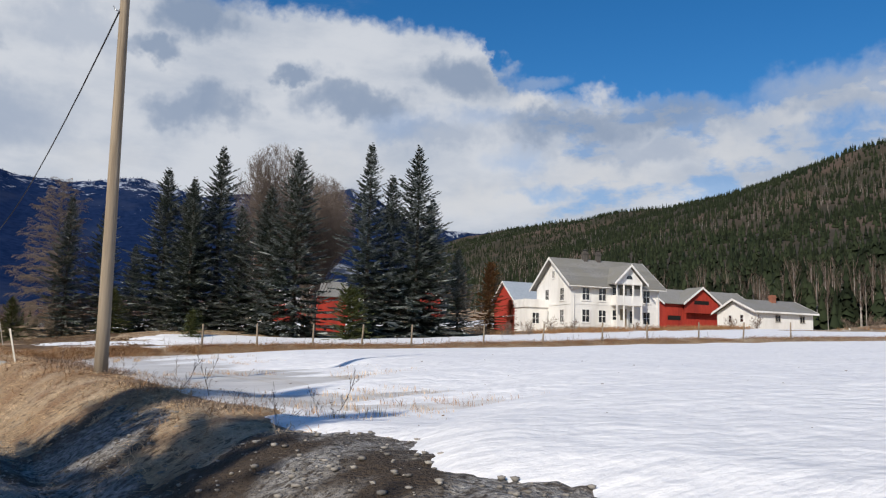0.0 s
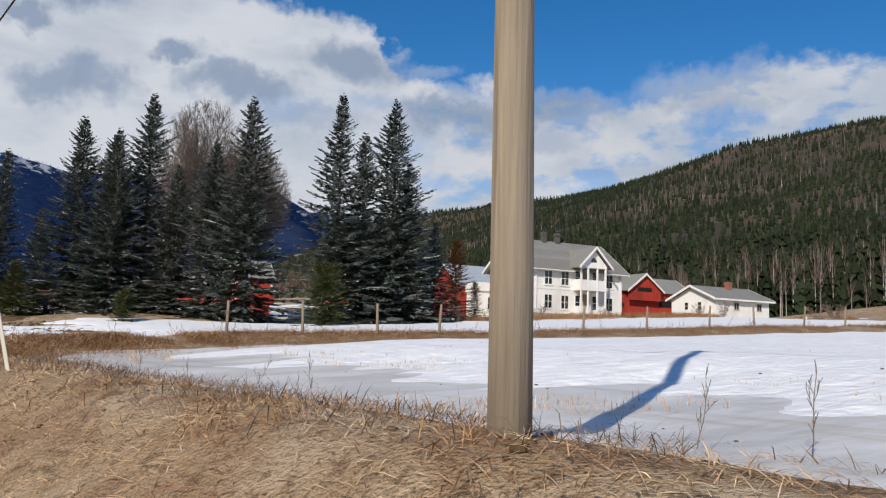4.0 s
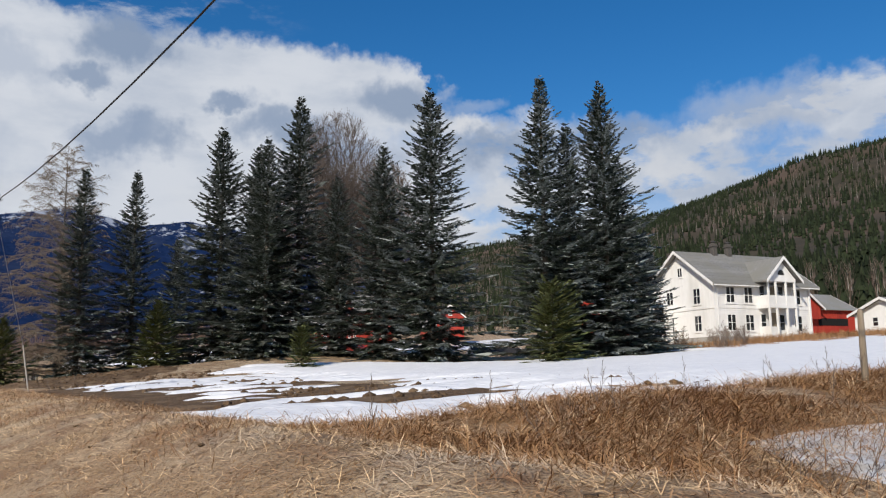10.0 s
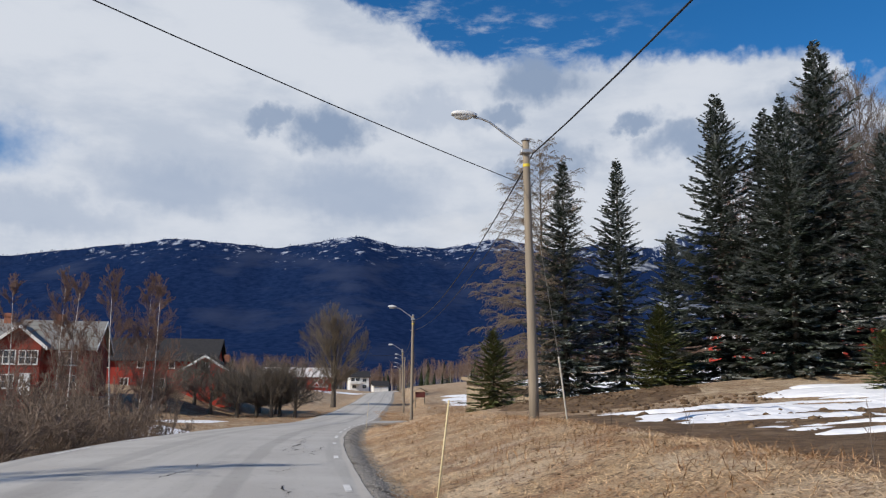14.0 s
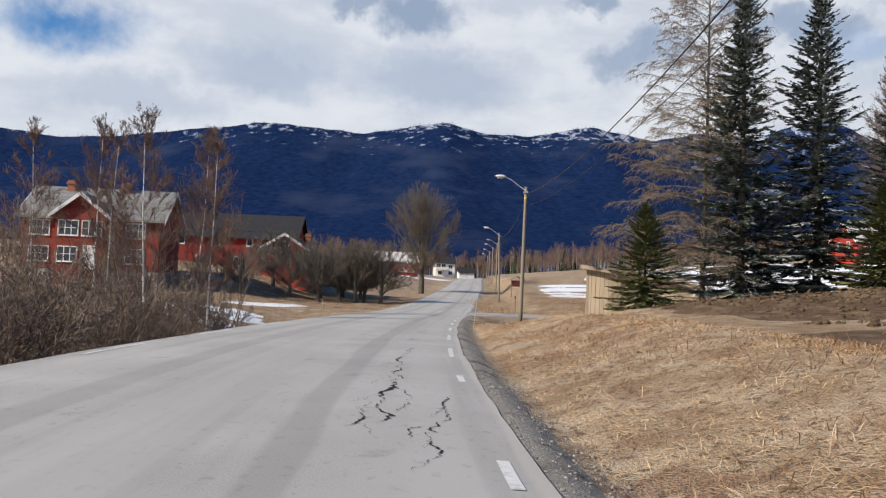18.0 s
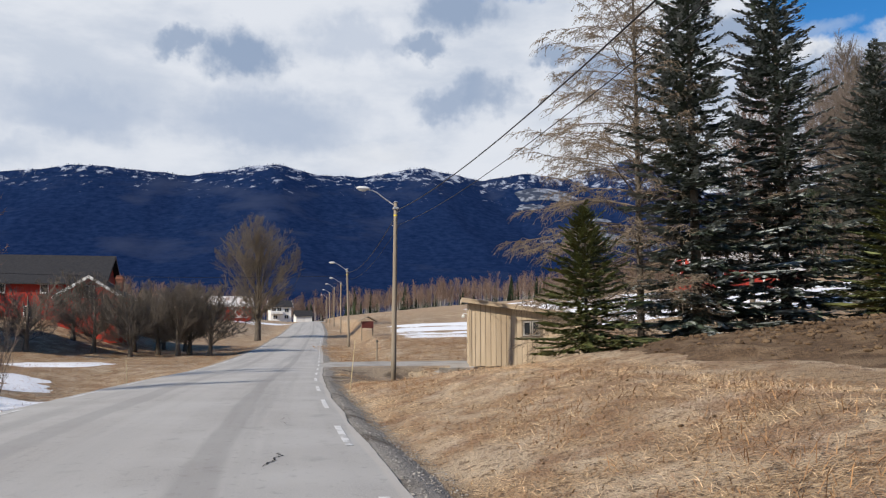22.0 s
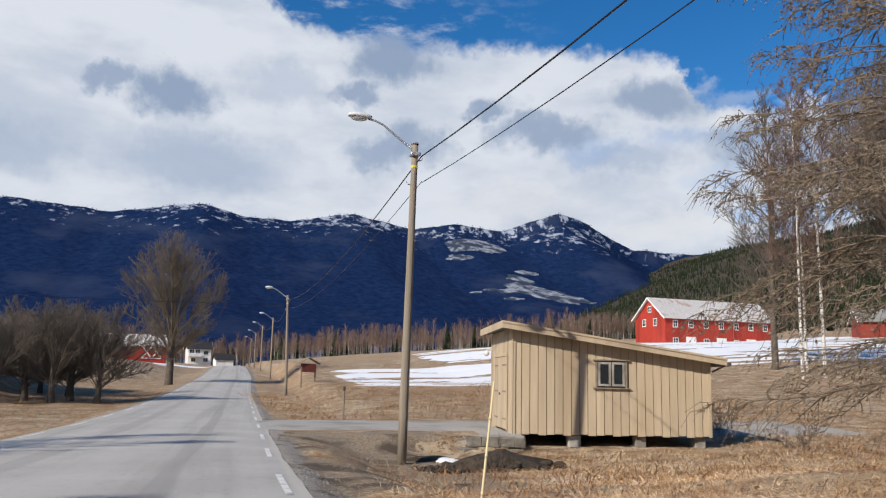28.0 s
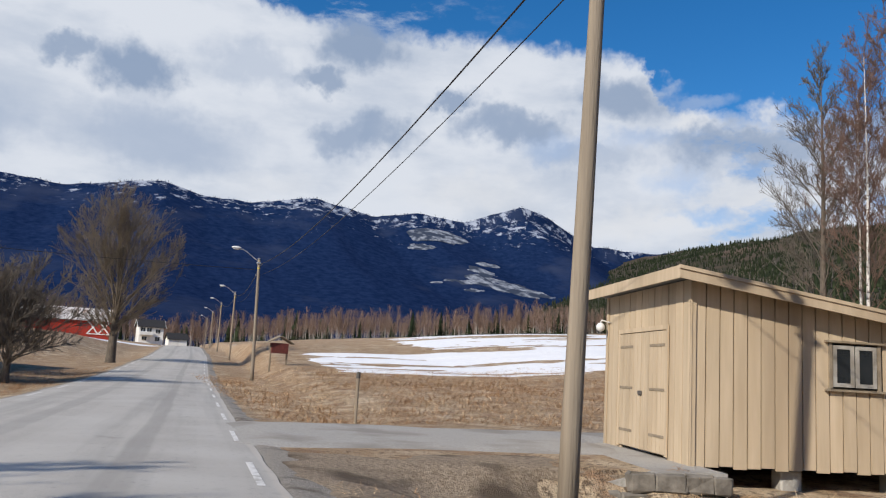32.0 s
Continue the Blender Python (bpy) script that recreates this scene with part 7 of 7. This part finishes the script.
x, y = wr.uniform(-300, 260, 260), wr.uniform(372, 480, 260)
h = wr.uniform(5, 12, 260)
y = np.where((x > -12) & (x < 30) & (y < 425), y + 70, y)
scatter("conifer_clumps", *cone_tree(77, 5, 7), np.stack([x, y, ground_z(x, y) - 0.5], -1), np.stack([h * 0.4, h * 0.4, h], -1), wr.random(260) * 6.28, M_PINE, "dark spruces scattered in the birch wood", "forest")
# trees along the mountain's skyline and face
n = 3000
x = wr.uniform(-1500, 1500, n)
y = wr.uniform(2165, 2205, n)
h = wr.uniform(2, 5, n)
scatter("mountain_forest", *cone_tree(78, 3, 5), np.stack([x, y, mountain_z(x, y) - 1], -1), np.stack([h * 0.5, h * 0.5, h], -1), wr.random(n) * 6.28, bpy.data.materials["hazed_wooded_mountain"], "far dark spruces along the mountain ridge", "forest")


# ---- grass ----
def blades(name, x, y, zf, length, width, rise, material, label, az=None, seed=1, curl=0.35):
    """Bent blades of grass, each two faces."""
    r = np.random.default_rng(seed)
    n = len(x)
    az = r.random(n) * 6.2832 if az is None else az
    L = length * r.uniform(0.5, 1.25, n)
    w = width * r.uniform(0.6, 1.3, n)
    up = np.clip(rise + r.normal(0, 0.22, n), 0.02, 1.45)
    dx, dy = np.cos(az), np.sin(az)
    z = zf(x, y) - 0.01
    c1, s1 = np.cos(up), np.sin(up)
    up2 = up - curl * r.random(n) * 2
    mx, my, mz = x + dx * L * 0.55 * c1, y + dy * L * 0.55 * c1, z + L * 0.55 * s1
    ex, ey, ez = mx + dx * L * 0.45 * np.cos(up2), my + dy * L * 0.45 * np.cos(up2), mz + L * 0.45 * np.sin(up2)
    sx, sy = -dy * w / 2, dx * w / 2
    V = np.stack([np.stack([x - sx, y - sy, z], -1), np.stack([x + sx, y + sy, z], -1), np.stack([mx + sx, my + sy, mz], -1), np.stack([mx - sx, my - sy, mz + 0.3 * w], -1), np.stack([ex, ey, np.maximum(ez, zf(ex, ey) + 0.005)], -1)], 1).reshape(-1, 3)
    k = np.arange(n)[:, None] * 5
    F = np.concatenate([k + [0, 1, 2], k + [0, 2, 3], k + [3, 2, 4]], 0)
    return tagged(new(name, arr_mesh(name, V, F, material)), label, "grass", kind="stuff")


gr = np.random.default_rng(33)


def bank_spots(n, d0, d1, y0, y1, power=1.0):
    y = gr.uniform(y0, y1, n)
    d = d0 + (d1 - d0) * gr.random(n) ** power
    return edge_x(y) + d, y, d


# matted grass on the bank, thinner where the ground is bare
x, y, d = bank_spots(440000, 0.85, 6.2, 3, 97, 1.1)
cl = fbm(x, y, 0.9, 3)
keep = (gr.random(len(x)) < 0.62 + 0.8 * cl) & (dirt_verge(x, y) < ground_z(x, y) + 0.01) & ((x < bank_snow(y) + 0.3) | (y > 31)) & ~((y > 96) & (x > 2.5))
x, y, d = x[keep], y[keep], d[keep]
blades("matted_grass", x, y, ground_z, 0.19, 0.0052, 0.18, M_STRAW, "flattened dry grass matted on the road bank", seed=2)
x, y, d = bank_spots(34000, 1.6, 5.2, 7.5, 96, 0.8)
cl = fbm(x + 50, y, 0.7, 3)
keep = (cl > 0.08) & ((x < bank_snow(y) + 0.5) | (y > 31)) & ~((y > 94) & (x > 2.5))
blades("grass_tufts", x[keep], y[keep], ground_z, 0.24, 0.0062, 0.55, M_WEED, "brown tufts of withered grass on the bank", seed=3)
# the unmown strip along the fence
n = 80000
x = 3.2 + 62 * gr.random(n) ** 1.9
y = fence_y(x) + gr.normal(0, 1.25, n) + 0.3
near = gr.random(n) < 0.16
x = np.where(near, gr.uniform(2.6, 9, n), x)
y = np.where(near, 32.6 + gr.normal(0, 1.3, n), y)
keep = fbm(x, y, 0.5, 3) > -0.25
blades("fence_strip_grass", x[keep], y[keep], ground_z, 0.42, 0.0065, 0.28, M_WEED, "tall rust-brown withered grass along a fence", seed=4, curl=0.6)
blades("fence_strip_straw", x[keep][::2] + 0.2, y[keep][::2], ground_z, 0.42, 0.006, 0.24, M_STRAW, "pale straw among the withered grass", seed=5, curl=0.7)
# rank weeds at the foot of the farm's bank
n = 26000
x, y = gr.uniform(44, 112, n), 60 + 8 * gr.random(n)
keep = fbm(x, y, 0.16, 3) > -0.05
blades("yard_weeds", x[keep], y[keep] + 0.05 * (x[keep] - 60), ground_z, 0.75, 0.022, 0.95, M_WEED, "tall rust-brown weeds below the farmhouse", seed=23, curl=0.5)
# stubble through the wet ice
rows = gr.integers(0, 9, 9000)
y = gr.uniform(6, 29.5, 9000)
x = bank_snow(y) + 0.6 + rows * 0.62 + gr.normal(0, 0.06, 9000)
keep = fbm(x, y * 0.6, 0.5, 3) > 0.12
blades("stubble", x[keep], y[keep], lambda a, b: ground_z(a, b) + 0.03, 0.13, 0.006, 1.15, M_STRAW, "rows of pale stubble standing in the ice", seed=6, curl=0.1)
# verge grass across the road and beyond the shed
x, y, d = bank_spots(36000, -ROAD_W - 16, -ROAD_W - 1.0, 50, 150)
blades("verge_grass", x, y, ground_z, 0.34, 0.009, 0.5, M_WEED, "withered brown grass on the far verge", seed=7)
n = 90000
x, y = gr.uniform(1.2, 30, n), 86 + 58 * gr.random(n) ** 1.2
inside = (x > 6.0) & (x < 14.5) & (y > 96.4) & (y < 105)
keep = ~inside & ((y > 108.5) | (y < 98) | (x > 13.5))
clump = keep & (fbm(x, y, 0.35, 3) > 0.02)
keep = keep & ((y > 108) | (x > 4.2) | (gr.random(n) < 0.35))
blades("meadow_grass", x[keep], y[keep], ground_z, 0.28, 0.011, 0.35, M_STRAW, "dry yellow grass round the plank shed", seed=8)
blades("meadow_tufts", x[clump][::2] + 0.1, y[clump][::2], ground_z, 0.34, 0.012, 0.6, M_WEED, "rust-brown tufts in the dry meadow", seed=18)

n = 46000
x, y = gr.uniform(4.4, 18, n), gr.uniform(84, 99.5, n)
keep = ((x < 6.2) & (y < 97.5)) | ((x >= 6.2) & (y < 98.6 - 0.218 * (x - 6.86))) | (x > 13.6)
blades("shed_straw", x[keep], y[keep], ground_z, 0.30, 0.009, 0.25, M_STRAW, "bright straw combed flat beside the plank shed", seed=19, curl=0.5)

# ---- fence posts, stakes, weeds ----
POST = None
pr = random.Random(3)
x = 9.4
i = 0
while x < 42:
    y = float(fence_y(x)) + pr.uniform(-0.1, 0.1)
    z0 = gz(x, y)
    m = pose(x, y, z0, pr.uniform(-5, 5), pr.choice((0, 2, -3, 9, -12)) if i > 1 else 0, pr.uniform(0, 90))
    if POST is None:
        POST = tagged(new("fence_post", Geo().tube([(0, 0, -0.4), (0, 0, 0.90), (0.01, 0, 0.94)], [0.045, 0.038, 0.02], 8).mesh("fence_post", M_POLE, True)), "weathered round wooden fence post in withered grass", "fence post", "old fence posts")
        POST.matrix_world = m
    else:
        copy_thing(POST, m)
    x += pr.uniform(1.9, 2.4) if x < 18 else pr.uniform(2.6, 3.6)
    i += 1


def stake(x, y, h, r, lean, material, label, flat=False, joints=0):
    t = thing("marker_stake", pose(x, y, gz(x, y), *lean), label, "stake", "roadside stakes")
    if flat:
        part("shaft", Geo().box((-0.021, -0.008, -0.3), (0.021, 0.008, h), bevel=0.003), material, t)
    else:
        part("shaft", Geo().tube([(0, 0, -0.3), (0, 0, h * 0.5), (0, 0, h)], [r, r * 0.92, r * 0.8], 10), material, t, smooth=True)
        for k in range(joints):
            z = h * (k + 1) / (joints + 1)
            part("node", Geo().tube([(0, 0, z - 0.012), (0, 0, z), (0, 0, z + 0.012)], [r * 0.98, r * 1.2, r * 0.98], 10), material, t, smooth=True)


stake(2.10, 21.9, 0.84, 0, (2, -13, -30), M_PALE, "pale sawn board stake leaning on the bank", True)
stake(0.27, 22.38, 1.28, 0.0078, (-2, 9, 0), M_BAMBOO, "bamboo snow marker leaning at the roadside", joints=5)
stake(-0.98, 46.9, 1.33, 0.012, (3, 6, 0), M_BAMBOO, "bamboo snow marker leaning at the roadside", joints=4)
stake(-0.98, 80.6, 1.45, 0.0095, (2, 5, 0), M_BAMBOO, "bamboo snow marker leaning at the roadside", joints=5)
stake(-8.6, 95, 1.3, 0.014, (0, -4, 0), M_BAMBOO, "bamboo snow marker at the roadside", joints=4)

WEED = [bare_tree(90 + s, 0.95, 0.0045, 2, 3, 0.40, 0.35, 0.50, 0.24, 0.10, 0, M_SHRUB, M_SHRUB, 0.0020, name="dead_weed", min_r=0.002) for s in range(3)]
for i in range(46):
    if i < 18:
        y = pr.uniform(6, 30)
        x = float(bank_snow(y)) + pr.uniform(-0.6, 1.2)
    elif i < 36:
        x = 3 + 22 * pr.random() ** 1.5
        y = float(fence_y(x)) + pr.gauss(0, 1.2)
    else:
        y = pr.uniform(36, 60)
        x = float(edge_x(y)) + pr.uniform(3, 7)
    plant(WEED[i % 3], x, y, "withered dark brown weed stalk", "weed", "dead_weed", pr.uniform(0.6, 1.25), pr.uniform(0, 360), "dead weeds")
for i, (x, y, s) in enumerate(((44, 60, 0.8), (47, 61, 0.9), (57, 70, 0.9), (60, 70.5, 0.8), (81, 66, 0.9), (84, 65, 1.0), (95, 60, 1.0), (100, 60, 1.1), (104, 62, 1.2), (70, 70.5, 0.6), (42, 62, 0.9), (16, 101.5, 0.7), (15, 96.5, 0.6))):
    plant(SHRUB[i % 3], x, y, "leafless brown shrub on a grassy bank", "shrub", "shrub", s, 40 * i, "scattered shrubs")

# manhole stone, soil heap, snow remnant by the shed
def lump(name, x, y, rx, ry, h, material, label, seed, rough=0.35):
    r = np.random.default_rng(seed)
    n, m = 26, 11
    V = []
    for j in range(m):
        q = j / (m - 1)
        for k in range(n):
            a = 6.2832 * k / n
            f = 1 + rough * float(fbm(np.array(math.cos(a) * 2 + seed), np.array(math.sin(a) * 2 + q * 3), 1.0, 3))
            px, py = x + rx * (1 - q) * f * math.cos(a), y + ry * (1 - q) * f * math.sin(a)
            V.append((px, py, gz(px, py) - 0.05 + (h + 0.05) * (1 - (1 - q) ** 1.7) * (1 + rough * 0.7 * float(fbm(np.array(px), np.array(py), 2.2, 3)))))
    F = [(j * n + k, j * n + (k + 1) % n, (j + 1) * n + (k + 1) % n, (j + 1) * n + k) for j in range(m - 1) for k in range(n)]
    return tagged(new(name, arr_mesh(name, V, F, material, True)), label, name.split("_")[0])


lump("mound_of_soil", 4.5, 94.2, 1.7, 0.8, 0.38, M_WETSOIL, "dark heap of dug soil beside a pole", 4, 0.6)
lump("mound_of_soil", 3.4, 96.2, 1.1, 0.6, 0.16, M_WETSOIL, "low dark heap of dug soil", 9, 0.6)
lump("snow_remnant", 3.75, 96.0, 0.55, 0.36, 0.16, M_SNOW, "small dirty remnant of snow on bare ground", 5, 0.5)
lump("manhole_stone", 1.75, 22.45, 0.30, 0.25, 0.10, M_CONCRETE, "broken pale concrete manhole rim half buried in grass", 6, 0.9)

# letterbox stand and posts by the side road
mbx = thing("letterbox_stand", pose(7.5, 147, gz(7.5, 147), 0, 0, 8), "dark red letterbox stand with a small gabled roof on posts", "letterbox")
for xx in (-0.6, 0.6):
    part("post", Geo().box((xx - 0.06, -0.06, -0.4), (xx + 0.06, 0.06, 1.5)), M_POLE, mbx)
part("box", Geo().box((-0.6, -0.28, 1.0), (0.6, 0.28, 1.72)), M_LETTER, mbx)
for sgn in (-1, 1):
    part("roof", Geo().prism([(sgn * 1.0, 1.68), (0, 2.2), (0, 2.26), (sgn * 1.0, 1.74)], "y", -0.45, 0.45), M_BEIGE_DK, mbx)
mp = thing("marker_post", pose(3.5, 109, gz(3.5, 109)), "grey wooden marker post with a dark cap", "post")
part("shaft", Geo().tube([(0, 0, -0.3), (0, 0, 1.25)], [0.045, 0.045], 8), M_POLE, mp)
part("cap", Geo().tube([(0, 0, 1.25), (0, 0, 1.42)], [0.06, 0.055], 8), M_CHIM, mp)
# side road to the shed
ys = np.linspace(99.8, 107.4, 22)
xs = np.linspace(-0.6, 22, 60)
v, f = sheet(xs, ys, lambda X, Y: ground_z(X, Y) + 0.05 - 0.12 * step(0.72, 1.0, np.abs(Y - 103.8 - 0.35 * fbm(X, Y, 0.4, 2)) / 3.3) + 0.02 * fbm(X, Y, 1.2, 2))
tagged(new("side_road", arr_mesh("side_road", v, f, M_TRACK, True)), "gravel side road leading past the plank shed", "gravel road", kind="structure")


# ---- loose stones and clods ----
def pebble(seed):
    """A lump of twenty faces."""
    r = random.Random(seed)
    bm = bmesh.new()
    bmesh.ops.create_icosphere(bm, subdivisions=1, radius=0.5)
    V = [tuple(v.co * r.uniform(0.7, 1.2)) for v in bm.verts]
    F = [[v.index for v in f.verts] for f in bm.faces]
    bm.free()
    return V, F


def strew(name, x, y, zf, lo, hi, material, label, category, seed, flat=0.6, sink=0.1):
    r = np.random.default_rng(seed)
    n = len(x)
    s = lo + (hi - lo) * r.random(n) ** 2.5
    S = np.stack([s * r.uniform(0.8, 1.4, n), s, s * flat * r.uniform(0.7, 1.2, n)], -1)
    V, F = pebble(seed)
    return scatter(name, V, F, np.stack([x, y, zf(x, y) + s * flat * (0.5 - sink) * 0.6], -1), S, r.random(n) * 6.28, material, label, category)


M_STONE = mat("loose_stone", (0.20, 0.185, 0.165), (0.38, 0.355, 0.32), 3, 0.9, bump=0, island=0.4)
x, y, d = bank_spots(13000, 0.18, 0.9, 3, 90, 1.0)
strew("gravel_stones", x, y, lambda a, b: ground_z(a, b) + 0.02, 0.008, 0.036, M_STONE, "loose pebbles on the road shoulder", "gravel", 3)
x, y, d = bank_spots(5000, 0.6, 6.0, -4, 11.5, 1.0)
keep = y + 1.55 * (x - 1.3) < 11.5
strew("plough_grit", x[keep], y[keep], dirt_verge, 0.012, 0.07, M_STONE, "grit and ice crumbs in dirty snow", "gravel", 4)
x, y, d = bank_spots(900, 1.2, 5.5, 12, 95, 1.0)
strew("bank_clods", x, y, ground_z, 0.02, 0.07, M_SOIL, "crumbs of soil on the grassy bank", "soil", 5)
n = 2600
row = gr.integers(0, 26, n)
x = gr.uniform(3.5, 15, n)
y = 37.5 + row * 1.25 - 0.12 * (x - 6) + gr.normal(0, 0.16, n)
near = 4.0 + 0.10 * (y - 44) + 2.8 * np.exp(-((y - 50) / 9.0) ** 2)
keep = (x > near - 0.6) & (fbm(x, y, 0.22, 3) > -0.12 + 0.03 * (x - 8)) & (y < 72)
strew("field_clods", x[keep], y[keep], ground_z, 0.06, 0.28, M_SOIL, "clods of ploughed soil in rows through the snow", "soil", 6, 0.62)
n = 1500
x, y = gr.normal(9.3, 3.0, n), gr.normal(75.5, 4.0, n)
keep = (x > 3.8) & (y < 83) & (y > 66)
strew("mound_clods", x[keep], y[keep], mound_z, 0.05, 0.22, M_SOIL, "crumbly clods on a soil bank", "soil", 7)

# dark stalks and twigs at the field's edge
n = 8000
y = gr.uniform(7, 31.5, n)
x = bank_snow(y) + gr.normal(-0.25, 0.45, n)
keep = fbm(x, y, 0.6, 3) > -0.05
blades("dark_weeds", x[keep], y[keep], ground_z, 0.24, 0.005, 0.7, M_SHRUB, "dark brown withered weeds along the ice's edge", seed=12, curl=0.5)
y = gr.uniform(20, 97, 26000)
x = edge_x(y) + soft(y, [-20, 30, 52, 75, 88], [2.2, 2.4, 4.3, 4.6, 3.0], 5) + gr.normal(0.1, 0.55, 26000)
keep = (fbm(x, y, 0.4, 3) > -0.1) & ((x < bank_snow(y) + 0.3) | (y > 31)) & (y < 94)
blades("crest_straw", x[keep], y[keep], ground_z, 0.32, 0.0048, 0.18, M_STRAW, "long pale straw combed over the bank's crest", seed=13, curl=0.4)
for i in range(54):
    x = 3 + 34 * pr.random() ** 1.3
    y = float(fence_y(x)) + pr.gauss(0.3, 0.8)
    plant(WEED[i % 3], x, y, "thin leafless twigs in withered grass by the fence", "weed", "dead_weed", pr.uniform(0.6, 1.1), pr.uniform(0, 360), "twigs along the fence")
n = 260
a, q = gr.random(n) * 6.2832, gr.random(n) ** 0.6
strew("heap_clods", 4.3 + 2.0 * q * np.cos(a), 94.4 + 1.0 * q * np.sin(a), lambda u, v: ground_z(u, v) + 0.22 * np.exp(-(((u - 4.5) / 1.2) ** 2 + ((v - 94.2) / 0.6) ** 2)), 0.06, 0.30, M_WETSOIL, "wet dark clods heaped beside a pole", "soil", 8, 0.7)


# snow-covered clearings high on the mountain's face
def clearing(x0, x1, y0, y1, seed, amount):
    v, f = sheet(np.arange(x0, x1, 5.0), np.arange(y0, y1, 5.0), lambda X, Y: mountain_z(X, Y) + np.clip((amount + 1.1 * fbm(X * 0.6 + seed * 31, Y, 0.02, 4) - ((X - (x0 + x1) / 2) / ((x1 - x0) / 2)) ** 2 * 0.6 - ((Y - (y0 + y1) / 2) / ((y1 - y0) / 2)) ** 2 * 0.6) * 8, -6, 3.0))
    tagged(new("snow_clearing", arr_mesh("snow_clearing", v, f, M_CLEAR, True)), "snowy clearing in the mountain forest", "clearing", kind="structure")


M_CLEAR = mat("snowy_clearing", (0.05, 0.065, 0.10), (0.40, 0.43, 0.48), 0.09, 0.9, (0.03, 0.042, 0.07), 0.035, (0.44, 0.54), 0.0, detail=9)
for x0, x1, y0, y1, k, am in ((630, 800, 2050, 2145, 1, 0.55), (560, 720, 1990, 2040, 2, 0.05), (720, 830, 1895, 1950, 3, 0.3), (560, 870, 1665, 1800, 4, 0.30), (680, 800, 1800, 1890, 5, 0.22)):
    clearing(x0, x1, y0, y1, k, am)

# twigs and crumbs blown over the snow
n = 110
x, y = 3.5 + 13 * gr.random(n) ** 1.4, gr.uniform(3, 29, n)
keep = x > bank_snow(y) + 0.4
strew("snow_litter", x[keep], y[keep], lambda a, b: np.maximum(snow_south(a, b), slush_south(a, b)), 0.012, 0.05, M_SOIL, "dark twigs and crumbs of soil scattered over the snow", "litter", 14, 0.4, 0.0)
lr = random.Random(17)
for i in range(7):
    ll = thing("log", pose(101.5 + lr.uniform(0, 9), 64.5 + lr.uniform(-2, 3), gz(105, 65) + 0.12, 0, 0, lr.uniform(-16, 8)), "grey felled log lying on a brown bank beside the outbuilding", "log", "felled logs")
    length = lr.uniform(4, 7)
    part("stem", Geo().tube([(0, 0, 0), (length * 0.5, 0.04, 0.02), (length, 0, 0)], [0.17, 0.15, 0.11], 9), M_POLE, ll, smooth=True)
    part("sawn_end", Geo().tube([(-0.012, 0, 0), (0.002, 0, 0)], [0.155, 0.165], 9), M_PALE, ll, "pale sawn end")
